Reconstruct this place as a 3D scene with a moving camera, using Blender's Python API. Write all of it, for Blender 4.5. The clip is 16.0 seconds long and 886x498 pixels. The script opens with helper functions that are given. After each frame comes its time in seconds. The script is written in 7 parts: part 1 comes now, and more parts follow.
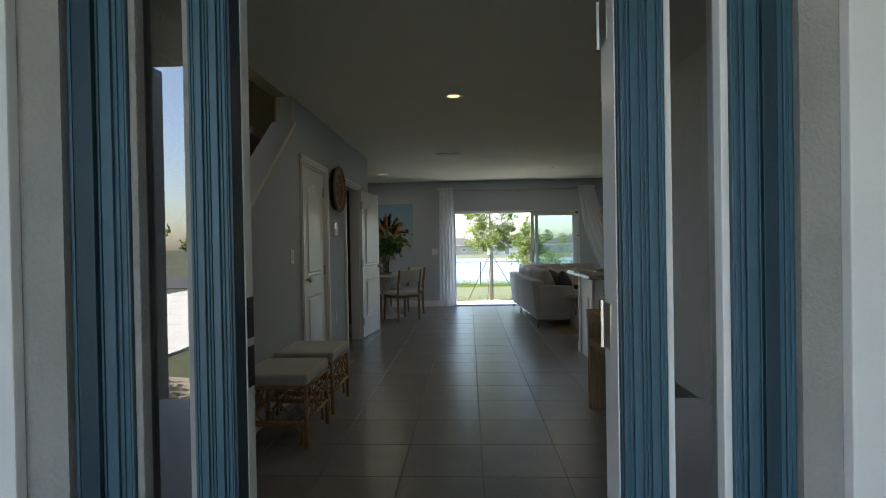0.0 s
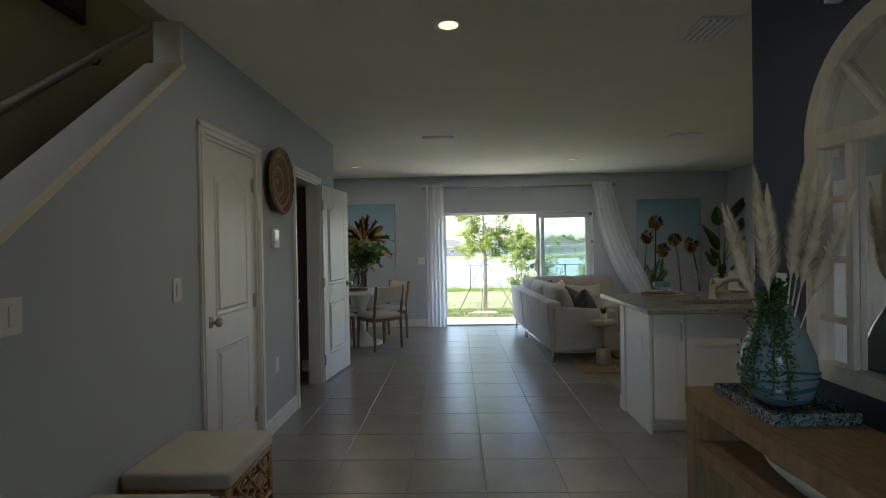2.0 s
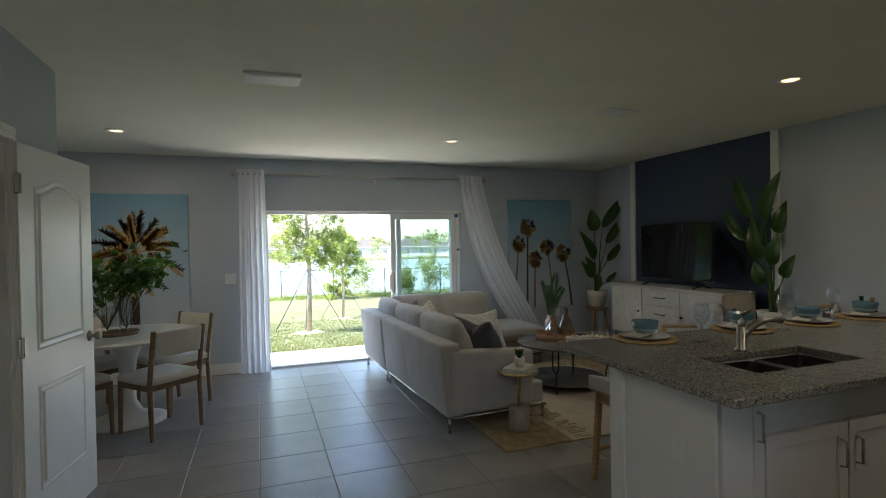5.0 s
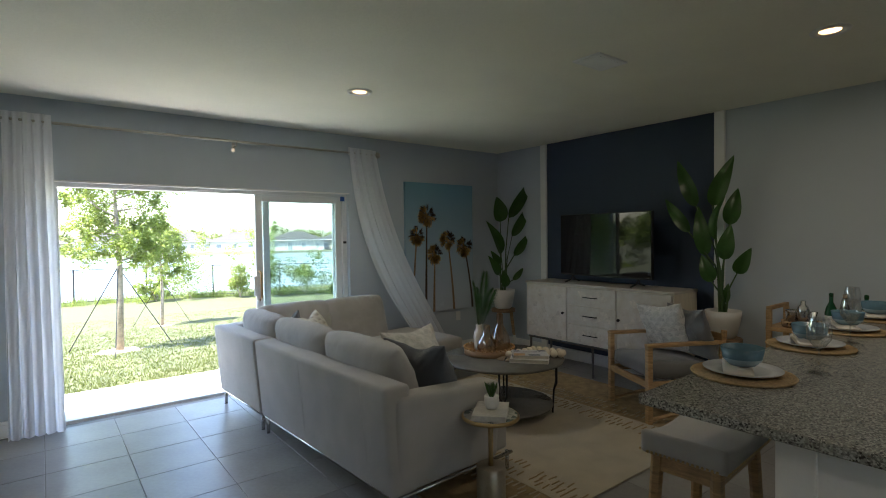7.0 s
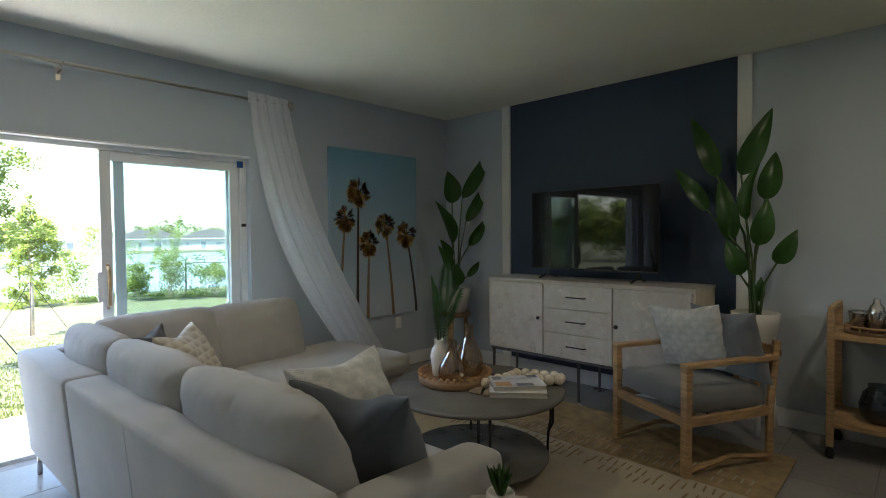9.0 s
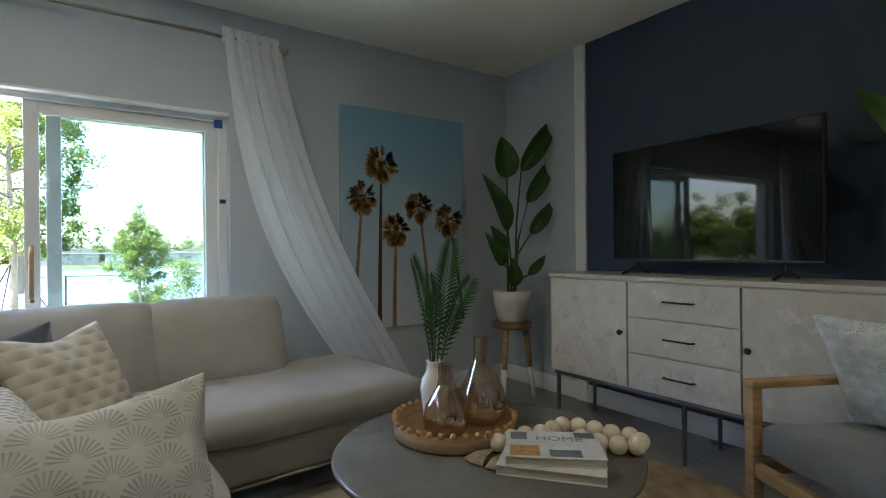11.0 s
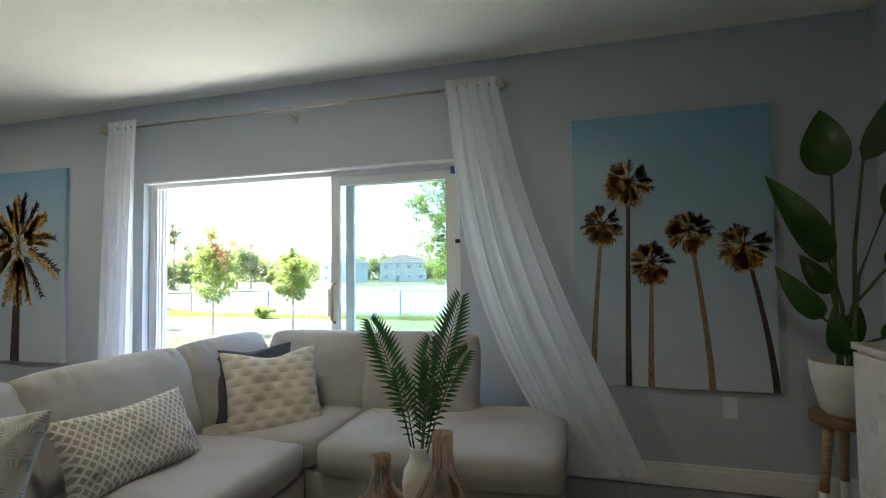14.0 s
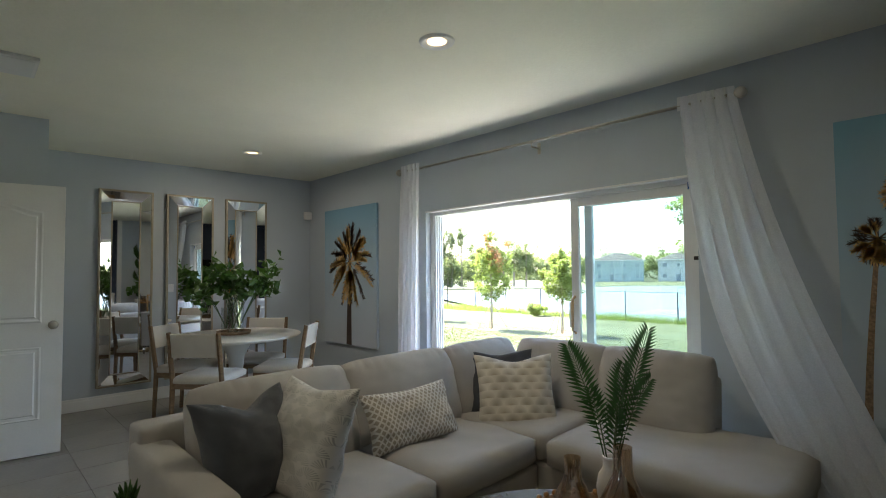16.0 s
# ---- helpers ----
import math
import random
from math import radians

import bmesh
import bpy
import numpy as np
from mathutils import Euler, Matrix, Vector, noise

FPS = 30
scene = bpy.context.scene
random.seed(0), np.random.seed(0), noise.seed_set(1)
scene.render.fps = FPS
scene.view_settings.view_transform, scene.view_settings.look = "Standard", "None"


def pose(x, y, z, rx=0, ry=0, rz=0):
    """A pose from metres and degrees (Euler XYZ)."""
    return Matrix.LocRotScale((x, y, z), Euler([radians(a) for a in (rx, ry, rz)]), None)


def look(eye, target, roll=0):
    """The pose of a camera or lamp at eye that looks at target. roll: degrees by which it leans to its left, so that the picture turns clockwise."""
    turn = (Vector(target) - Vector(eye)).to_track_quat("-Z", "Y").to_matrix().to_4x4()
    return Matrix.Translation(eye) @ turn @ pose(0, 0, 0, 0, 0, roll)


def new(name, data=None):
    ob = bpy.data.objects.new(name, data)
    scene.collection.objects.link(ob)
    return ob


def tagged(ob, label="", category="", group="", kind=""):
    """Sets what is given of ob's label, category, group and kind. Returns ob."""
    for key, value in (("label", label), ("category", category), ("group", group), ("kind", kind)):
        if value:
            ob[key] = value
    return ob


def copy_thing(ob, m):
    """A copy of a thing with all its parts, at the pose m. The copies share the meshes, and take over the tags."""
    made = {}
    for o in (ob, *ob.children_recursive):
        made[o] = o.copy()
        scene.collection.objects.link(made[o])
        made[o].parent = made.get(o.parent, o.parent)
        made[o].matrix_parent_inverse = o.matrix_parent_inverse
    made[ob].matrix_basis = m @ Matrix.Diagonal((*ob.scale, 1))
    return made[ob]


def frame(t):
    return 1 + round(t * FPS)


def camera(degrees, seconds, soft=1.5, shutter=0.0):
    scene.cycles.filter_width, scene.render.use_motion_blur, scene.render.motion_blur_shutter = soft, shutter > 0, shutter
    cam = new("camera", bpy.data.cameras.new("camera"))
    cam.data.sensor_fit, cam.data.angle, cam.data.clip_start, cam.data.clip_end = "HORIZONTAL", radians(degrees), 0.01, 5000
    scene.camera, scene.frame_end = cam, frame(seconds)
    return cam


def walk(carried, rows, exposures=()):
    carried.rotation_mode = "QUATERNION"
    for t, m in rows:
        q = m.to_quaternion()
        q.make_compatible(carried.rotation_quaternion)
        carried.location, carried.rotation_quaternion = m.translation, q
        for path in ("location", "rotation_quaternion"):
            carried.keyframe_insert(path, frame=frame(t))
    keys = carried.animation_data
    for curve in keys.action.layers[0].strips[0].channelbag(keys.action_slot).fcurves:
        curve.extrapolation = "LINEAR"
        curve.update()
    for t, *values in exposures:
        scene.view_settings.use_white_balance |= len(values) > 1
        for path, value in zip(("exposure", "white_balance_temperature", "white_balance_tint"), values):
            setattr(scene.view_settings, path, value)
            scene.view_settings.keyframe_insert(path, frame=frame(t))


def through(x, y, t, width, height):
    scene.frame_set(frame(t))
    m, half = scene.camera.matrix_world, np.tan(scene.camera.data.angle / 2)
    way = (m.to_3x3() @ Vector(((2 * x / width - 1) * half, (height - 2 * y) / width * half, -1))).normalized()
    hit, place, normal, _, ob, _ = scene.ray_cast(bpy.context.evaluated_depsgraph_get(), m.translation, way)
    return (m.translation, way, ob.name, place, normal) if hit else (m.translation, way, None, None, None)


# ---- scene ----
cam = camera(81.7, 16.0, soft=1.0)
PATH = [
    (0, (0.396, 0.33, 1.271), (0.296, 2.327, 1.254), -1.0),
    (0.5, (0.384, 0.776, 1.278), (0.282, 2.774, 1.264), -1.0),
    (1, (0.353, 1.237, 1.303), (0.251, 3.234, 1.287), -1.0),
    (1.5, (0.333, 1.674, 1.33), (0.24, 3.672, 1.317), -1.0),
    (2, (0.308, 2.067, 1.39), (0.255, 4.066, 1.376), -1.0),
    (2.5, (0.248, 2.431, 1.446), (0.295, 4.431, 1.428), -0.9),
    (3, (0.221, 2.777, 1.478), (0.385, 4.77, 1.459), -0.8),
    (3.5, (0.183, 3.127, 1.499), (0.444, 5.11, 1.477), -0.8),
    (3.7, (0.158, 3.272, 1.506), (0.467, 5.248, 1.486), -0.7),
    (5.8, (-0.01, 4.911, 1.491), (0.888, 6.697, 1.456), -0.9),
    (6, (-0.017, 5.07, 1.489), (0.935, 6.828, 1.45), -0.7),
    (6.5, (-0.029, 5.466, 1.479), (1.073, 7.134, 1.431), -0.7),
    (7, (0.021, 5.845, 1.47), (1.254, 7.419, 1.419), -0.7),
    (7.5, (0.138, 6.208, 1.451), (1.495, 7.675, 1.395), -0.6),
    (8, (0.319, 6.52, 1.404), (1.742, 7.924, 1.349), -0.6),
    (8.5, (0.529, 6.788, 1.366), (1.975, 8.169, 1.311), -0.6),
    (8.7, (0.631, 6.884, 1.354), (2.08, 8.261, 1.297), -0.5),
    (10.8, (1.825, 7.511, 1.114), (3.053, 9.089, 1.112), -0.5),
    (11, (1.937, 7.568, 1.111), (3.082, 9.207, 1.109), -0.6),
    (11.5, (2.223, 7.672, 1.087), (3.122, 9.458, 1.093), -0.6),
    (12, (2.503, 7.729, 1.078), (3.137, 9.626, 1.102), -0.7),
    (12.5, (2.758, 7.752, 1.088), (3.035, 9.732, 1.128), -0.7),
    (13, (3.036, 7.744, 1.114), (3.0, 9.743, 1.174), -0.6),
    (13.5, (3.284, 7.714, 1.164), (2.985, 9.69, 1.232), -0.7),
    (14, (3.519, 7.682, 1.222), (2.933, 9.592, 1.305), -0.7),
    (14.5, (3.721, 7.638, 1.272), (2.823, 9.423, 1.362), -0.7),
    (15, (3.828, 7.594, 1.294), (2.684, 9.231, 1.393), -0.6),
    (15.5, (3.896, 7.534, 1.316), (2.56, 9.019, 1.415), -0.5),
    (16, (3.916, 7.485, 1.345), (2.457, 8.85, 1.432), -0.6),
]
EXPOSURES = [(0.0, 2.16, 6500, 10), (0.5, 2.55, 6500, 10), (1.0, 2.75, 6500, 10), (2.0, 2.75, 6500, 10), (3.5, 2.85, 6500, 10), (7.0, 3.1, 6400, 10), (11.0, 3.66, 6200, 10), (12.5, 3.78, 6200, 10), (14.0, 3.6, 6250, 10), (16.0, 3.3, 6500, 10)]
walk(cam, [(t, look(eye, target, roll)) for t, eye, target, roll in PATH], EXPOSURES)

# ---- daylight ----
world = bpy.data.worlds.new("sky_world")
world.use_nodes = True
scene.world = world
wn = world.node_tree.nodes
sky = wn.new("ShaderNodeTexSky")
sky.sky_type = "NISHITA"
sky.sun_disc = False
sky.sun_elevation = radians(58)
sky.sun_rotation = radians(262)
sky.air_density, sky.dust_density = 1.0, 1.6
wn["Background"].inputs["Strength"].default_value = 0.14
world.node_tree.links.new(sky.outputs["Color"], wn["Background"].inputs["Color"])
sun_data = bpy.data.lights.new("sun", "SUN")
sun_data.energy, sun_data.angle, sun_data.color = 5.0, radians(0.5), (1.0, 0.95, 0.87)
sun = new("sun", sun_data)
sun.matrix_world = look((0, 0, 0), (0.52, 0.07, -0.85))
LAMP_WATTS = 0.76
CEIL = 2.57


# ---- materials ----
def mat(name, color, rough=0.6, metal=0.0, vary=0.12, scale=3.0, fine=60.0, bump=0.05, tint=None, spec=0.5, sheen=0.0, random_tint=0.0, stretch=(1, 1, 1)):
    """Principled paint with cloudy variation, fine grain and relief, in object space."""
    m = bpy.data.materials.new(name)
    m.use_nodes = True
    n, l = m.node_tree.nodes, m.node_tree.links
    p = n["Principled BSDF"]
    co = n.new("ShaderNodeTexCoord")
    mp = n.new("ShaderNodeMapping")
    mp.inputs["Scale"].default_value = stretch
    l.new(co.outputs["Object"], mp.inputs["Vector"])
    big, small = n.new("ShaderNodeTexNoise"), n.new("ShaderNodeTexNoise")
    big.inputs["Scale"].default_value, big.inputs["Detail"].default_value = scale, 5
    small.inputs["Scale"].default_value, small.inputs["Detail"].default_value = fine, 3
    for q in (big, small):
        l.new(mp.outputs["Vector"], q.inputs["Vector"])
    add = n.new("ShaderNodeMath")
    add.operation = "MULTIPLY_ADD"
    l.new(small.outputs["Fac"], add.inputs[0])
    add.inputs[1].default_value = 0.45
    l.new(big.outputs["Fac"], add.inputs[2])
    ramp = n.new("ShaderNodeValToRGB")
    ramp.color_ramp.elements[0].position, ramp.color_ramp.elements[1].position = 0.5, 0.95
    dark = [c * (1 - vary) for c in color]
    lite = tint or [min(1, c * (1 + vary)) for c in color]
    ramp.color_ramp.elements[0].color, ramp.color_ramp.elements[1].color = (*dark, 1), (*lite, 1)
    l.new(add.outputs[0], ramp.inputs["Fac"])
    last = ramp.outputs["Color"]
    if random_tint:
        info, hue = n.new("ShaderNodeObjectInfo"), n.new("ShaderNodeHueSaturation")
        rng = n.new("ShaderNodeMapRange")
        rng.inputs["To Min"].default_value, rng.inputs["To Max"].default_value = 1 - random_tint, 1 + random_tint
        l.new(info.outputs["Random"], rng.inputs["Value"])
        l.new(rng.outputs["Result"], hue.inputs["Value"])
        l.new(last, hue.inputs["Color"])
        last = hue.outputs["Color"]
    l.new(last, p.inputs["Base Color"])
    rr = n.new("ShaderNodeMapRange")
    rr.inputs["To Min"].default_value, rr.inputs["To Max"].default_value = max(0.02, rough * 0.8), min(1, rough * 1.2)
    l.new(big.outputs["Fac"], rr.inputs["Value"])
    l.new(rr.outputs["Result"], p.inputs["Roughness"])
    p.inputs["Metallic"].default_value = metal
    p.inputs["Specular IOR Level"].default_value = spec
    if sheen:
        p.inputs["Sheen Weight"].default_value = sheen
    if bump:
        b = n.new("ShaderNodeBump")
        b.inputs["Strength"].default_value, b.inputs["Distance"].default_value = min(1.0, bump * 4), 0.004
        l.new(small.outputs["Fac"], b.inputs["Height"])
        l.new(b.outputs["Normal"], p.inputs["Normal"])
    return m


def glass(name, color=(1, 1, 1), rough=0.0, thin=True, ior=1.5):
    m = bpy.data.materials.new(name)
    m.use_nodes = True
    n, l = m.node_tree.nodes, m.node_tree.links
    p = n["Principled BSDF"]
    if not thin:
        p.inputs["Base Color"].default_value = (*color, 1)
        p.inputs["Transmission Weight"].default_value, p.inputs["Roughness"].default_value, p.inputs["IOR"].default_value = 1, rough, ior
        return m
    mix, tr, gl, lw, fr = n.new("ShaderNodeMixShader"), n.new("ShaderNodeBsdfTransparent"), n.new("ShaderNodeBsdfGlossy"), n.new("ShaderNodeLayerWeight"), n.new("ShaderNodeMapRange")
    pw = n.new("ShaderNodeMath")
    pw.operation, pw.inputs[1].default_value = "POWER", 4.0
    l.new(lw.outputs["Facing"], pw.inputs[0])
    l.new(pw.outputs[0], fr.inputs["Value"])
    tr.inputs["Color"].default_value = (*color, 1)
    gl.inputs["Roughness"].default_value = rough
    fr.inputs["To Min"].default_value, fr.inputs["To Max"].default_value = ((ior - 1) / (ior + 1)) ** 2 * 1.6, 0.85
    lw.inputs["Blend"].default_value = 0.5
    l.new(fr.outputs["Result"], mix.inputs["Fac"])
    l.new(tr.outputs["BSDF"], mix.inputs[1])
    l.new(gl.outputs["BSDF"], mix.inputs[2])
    l.new(mix.outputs["Shader"], n["Material Output"].inputs["Surface"])
    return m


def emitter(name, color, strength):
    m = bpy.data.materials.new(name)
    m.use_nodes = True
    p = m.node_tree.nodes["Principled BSDF"]
    p.inputs["Emission Color"].default_value, p.inputs["Emission Strength"].default_value = (*color, 1), strength
    return m


def speckled(name, colors, scale=220.0, rough=0.15):
    """Stone chips: cells of several colours under a polish."""
    m = bpy.data.materials.new(name)
    m.use_nodes = True
    n, l = m.node_tree.nodes, m.node_tree.links
    co, v, w, r = n.new("ShaderNodeTexCoord"), n.new("ShaderNodeTexVoronoi"), n.new("ShaderNodeTexNoise"), n.new("ShaderNodeValToRGB")
    v.inputs["Scale"].default_value, w.inputs["Scale"].default_value, w.inputs["Detail"].default_value = scale, scale * 0.25, 6
    l.new(co.outputs["Object"], v.inputs["Vector"])
    l.new(co.outputs["Object"], w.inputs["Vector"])
    sep, add = n.new("ShaderNodeSeparateColor"), n.new("ShaderNodeMath")
    l.new(v.outputs["Color"], sep.inputs["Color"])
    add.operation = "MULTIPLY_ADD"
    l.new(w.outputs["Fac"], add.inputs[0])
    add.inputs[1].default_value = 0.5
    l.new(sep.outputs[0], add.inputs[2])
    r.color_ramp.interpolation = "CONSTANT"
    while len(r.color_ramp.elements) < len(colors):
        r.color_ramp.elements.new(0.5)
    for i, (pos, c) in enumerate(colors):
        r.color_ramp.elements[i].position, r.color_ramp.elements[i].color = pos, (*c, 1)
    scl = n.new("ShaderNodeMath")
    scl.operation = "MULTIPLY"
    scl.inputs[1].default_value = 0.68
    l.new(add.outputs[0], scl.inputs[0])
    l.new(scl.outputs[0], r.inputs["Fac"])
    p = n["Principled BSDF"]
    l.new(r.outputs["Color"], p.inputs["Base Color"])
    p.inputs["Roughness"].default_value = rough
    return m


def wood(name, color, rough=0.5, ring=9.0, axis=(1, 1, 8), vary=0.35):
    return mat(name, color, rough, vary=vary, scale=ring, fine=70, bump=0.08, stretch=axis)


def cloth_sheer(name):
    m = bpy.data.materials.new(name)
    m.use_nodes = True
    n, l = m.node_tree.nodes, m.node_tree.links
    df, tl, tr, m1, m2 = (n.new("ShaderNode" + k) for k in ("BsdfDiffuse", "BsdfTranslucent", "BsdfTransparent", "MixShader", "MixShader"))
    df.inputs["Color"].default_value = tl.inputs["Color"].default_value = (0.95, 0.955, 0.99, 1)
    m1.inputs["Fac"].default_value = 0.62
    l.new(df.outputs["BSDF"], m1.inputs[1])
    l.new(tl.outputs["BSDF"], m1.inputs[2])
    weave, co, ramp = n.new("ShaderNodeTexNoise"), n.new("ShaderNodeTexCoord"), n.new("ShaderNodeMapRange")
    weave.inputs["Scale"].default_value = 140
    l.new(co.outputs["Object"], weave.inputs["Vector"])
    ramp.inputs["To Min"].default_value, ramp.inputs["To Max"].default_value = 0.08, 0.30
    l.new(weave.outputs["Fac"], ramp.inputs["Value"])
    l.new(ramp.outputs["Result"], m2.inputs["Fac"])
    l.new(m1.outputs["Shader"], m2.inputs[1])
    l.new(tr.outputs["BSDF"], m2.inputs[2])
    l.new(m2.outputs["Shader"], n["Material Output"].inputs["Surface"])
    return m


def leaf_mat(name, color, rough=0.4, vary=0.3, through=0.25):
    """Leaf with some light passing through and a tint of its own per leaf."""
    m = mat(name, color, rough, vary=vary, scale=6, fine=40, bump=0.04)
    n, l = m.node_tree.nodes, m.node_tree.links
    p, out = n["Principled BSDF"], n["Material Output"]
    mix, tl = n.new("ShaderNodeMixShader"), n.new("ShaderNodeBsdfTranslucent")
    tl.inputs["Color"].default_value = (color[0] * 1.5, color[1] * 1.6, color[2] * 0.8, 1)
    mix.inputs["Fac"].default_value = through
    l.new(p.outputs["BSDF"], mix.inputs[1])
    l.new(tl.outputs["BSDF"], mix.inputs[2])
    l.new(mix.outputs["Shader"], out.inputs["Surface"])
    geo, hue, rng = n.new("ShaderNodeNewGeometry"), n.new("ShaderNodeHueSaturation"), n.new("ShaderNodeMapRange")
    src = p.inputs["Base Color"].links[0].from_socket
    rng.inputs["To Min"].default_value, rng.inputs["To Max"].default_value = 0.6, 1.5
    l.new(geo.outputs["Random Per Island"], rng.inputs["Value"])
    l.new(rng.outputs["Result"], hue.inputs["Value"])
    l.new(src, hue.inputs["Color"])
    l.new(hue.outputs["Color"], p.inputs["Base Color"])
    return m


M_WALL = mat("wall_paint", (0.48, 0.53, 0.585), 0.7, vary=0.03, scale=1.2, fine=160, bump=0.06)
M_CEIL = mat("ceiling_knockdown", (0.84, 0.825, 0.715), 0.9, vary=0.03, scale=2, fine=55, bump=0.12)
M_TRIM = mat("white_trim_paint", (0.78, 0.78, 0.77), 0.35, vary=0.03, scale=4, fine=90, bump=0.02)
M_NAVY = mat("navy_paint", (0.028, 0.047, 0.088), 0.6, vary=0.08, scale=2, fine=150, bump=0.05)
M_STAIRWALL = mat("stair_wall_paint", (0.55, 0.46, 0.26), 0.75, vary=0.04, scale=1.5, fine=150, bump=0.05)
# white trim with the warm stair light put into its colour
M_WARMLIT_TRIM = mat("warm_lit_trim", (0.74, 0.69, 0.58), 0.4, vary=0.03, scale=4, fine=90, bump=0.02)
M_BLUE = mat("blue_door_paint", (0.042, 0.108, 0.150), 0.4, vary=0.1, scale=8, fine=120, bump=0.04, stretch=(1, 1, 0.2))
M_DARKBLUE = mat("dark_blue", (0.012, 0.040, 0.062), 0.4, vary=0.1, scale=8, fine=120, bump=0.04)
M_RAIL = mat("beige_rail_paint", (0.46, 0.39, 0.28), 0.4, vary=0.05, scale=6, fine=90, bump=0.02)
M_STUCCO = mat("grey_stucco", (0.32, 0.312, 0.295), 0.9, vary=0.08, scale=6, fine=90, bump=0.25)
M_TILE = mat("floor_tile_glaze", (0.26, 0.25, 0.235), 0.30, vary=0.16, scale=2.6, fine=38, bump=0.03, random_tint=0.07)
M_GROUT = mat("grout", (0.25, 0.243, 0.228), 0.9, vary=0.1, scale=20, fine=120)
M_CARPET = mat("brown_carpet", (0.17, 0.105, 0.058), 1.0, vary=0.3, scale=20, fine=260, bump=0.4, sheen=0.3)
M_SOFA = mat("sofa_fabric", (0.40, 0.385, 0.365), 0.9, vary=0.11, scale=5, fine=420, bump=0.12, sheen=0.25)
M_CHROME = mat("brushed_chrome", (0.6, 0.6, 0.6), 0.22, 1.0, vary=0.05, scale=20, fine=200, bump=0.02)
M_NICKEL = mat("brushed_nickel", (0.50, 0.47, 0.42), 0.3, 1.0, vary=0.05, scale=20, fine=200, bump=0.02)
M_GUNMETAL = mat("grey_steel", (0.15, 0.155, 0.16), 0.4, 0.7, vary=0.12, scale=15, fine=150)
M_BRONZE = mat("dull_bronze", (0.16, 0.145, 0.12), 0.45, 0.6, vary=0.1, scale=20, fine=200)
M_BRASS = mat("aged_brass", (0.55, 0.40, 0.20), 0.3, 1.0, vary=0.1, scale=20, fine=200)
M_BLACKMETAL = mat("dark_steel", (0.035, 0.036, 0.04), 0.4, 0.8, vary=0.15, scale=15, fine=150)
M_GRANITE = speckled("granite", [(0.0, (0.05, 0.048, 0.045)), (0.22, (0.14, 0.135, 0.12)), (0.36, (0.24, 0.235, 0.21)), (0.66, (0.38, 0.37, 0.33)), (0.85, (0.19, 0.16, 0.13))], 210, 0.2)
M_OAK = wood("pale_oak", (0.42, 0.27, 0.13), 0.5)
M_DARKOAK = wood("brown_oak", (0.20, 0.12, 0.06), 0.5)
M_RUSTIC = wood("rustic_wood", (0.255, 0.165, 0.080), 0.6, ring=5, axis=(10, 4, 0.7), vary=0.3)
M_RATTAN = wood("rattan", (0.40, 0.22, 0.085), 0.5, ring=20, axis=(3, 3, 3))
M_WHITE = mat("white_lacquer", (0.74, 0.73, 0.70), 0.3, vary=0.03, scale=4, fine=80, bump=0.02)
M_CERAMIC = mat("matt_white_ceramic", (0.72, 0.70, 0.66), 0.45, vary=0.06, scale=12, fine=120, bump=0.05)
M_CREAM = mat("cream_fabric", (0.62, 0.58, 0.52), 0.95, vary=0.05, scale=8, fine=420, bump=0.12, sheen=0.3)
M_SLATE = mat("slate_blue_fabric", (0.064, 0.073, 0.086), 0.95, vary=0.25, scale=7, fine=420, bump=0.15, sheen=0.3)
M_CHARCOAL = mat("charcoal_velvet", (0.055, 0.06, 0.068), 0.9, vary=0.2, scale=7, fine=420, bump=0.12, sheen=0.5)
M_BEIGESEAT = mat("taupe_seat_fabric", (0.44, 0.41, 0.37), 0.95, vary=0.1, scale=7, fine=420, bump=0.15, sheen=0.3)
M_GREYSEAT = mat("grey_seat_fabric", (0.16, 0.165, 0.17), 0.95, vary=0.1, scale=7, fine=420, bump=0.15, sheen=0.3)
M_TABLE = mat("grey_stone_top", (0.15, 0.145, 0.13), 0.24, vary=0.15, scale=6, fine=80, bump=0.03)
M_BONE = mat("capiz_inlay", (0.66, 0.62, 0.56), 0.35, vary=0.12, scale=11, fine=60, bump=0.03, random_tint=0.10, tint=(0.50, 0.44, 0.37))
M_SCREEN = mat("tv_screen", (0.006, 0.006, 0.007), 0.035, vary=0.02, scale=2, fine=30, bump=0.0, spec=0.32)
M_BLACK = mat("black_plastic", (0.012, 0.012, 0.013), 0.4, vary=0.1, scale=10, fine=120)
M_MIRROR = mat("silvered_mirror", (0.86, 0.87, 0.88), 0.015, 1.0, vary=0.01, scale=3, fine=20, bump=0.0)
M_CHAMPAGNE = mat("champagne_frame", (0.36, 0.32, 0.25), 0.4, 0.4, vary=0.12, scale=15, fine=120, bump=0.05)
M_GLASS = glass("clear_pane", (0.83, 0.885, 0.88))
M_SIDELITE = glass("sidelight_pane", (0.30, 0.31, 0.31), ior=2.2)
M_VINYL = mat("white_vinyl", (0.74, 0.75, 0.75), 0.4, vary=0.03, scale=5, fine=90, bump=0.02)
M_SHEER = cloth_sheer("white_sheer")
M_RUG = mat("cream_jute_rug", (0.46, 0.40, 0.30), 1.0, vary=0.12, scale=6, fine=240, bump=0.5, sheen=0.2)
M_RUGTAN = mat("tan_jute", (0.34, 0.25, 0.135), 1.0, vary=0.3, scale=14, fine=220, bump=0.5)
M_LEAF = leaf_mat("broad_leaf", (0.030, 0.085, 0.016), 0.32)
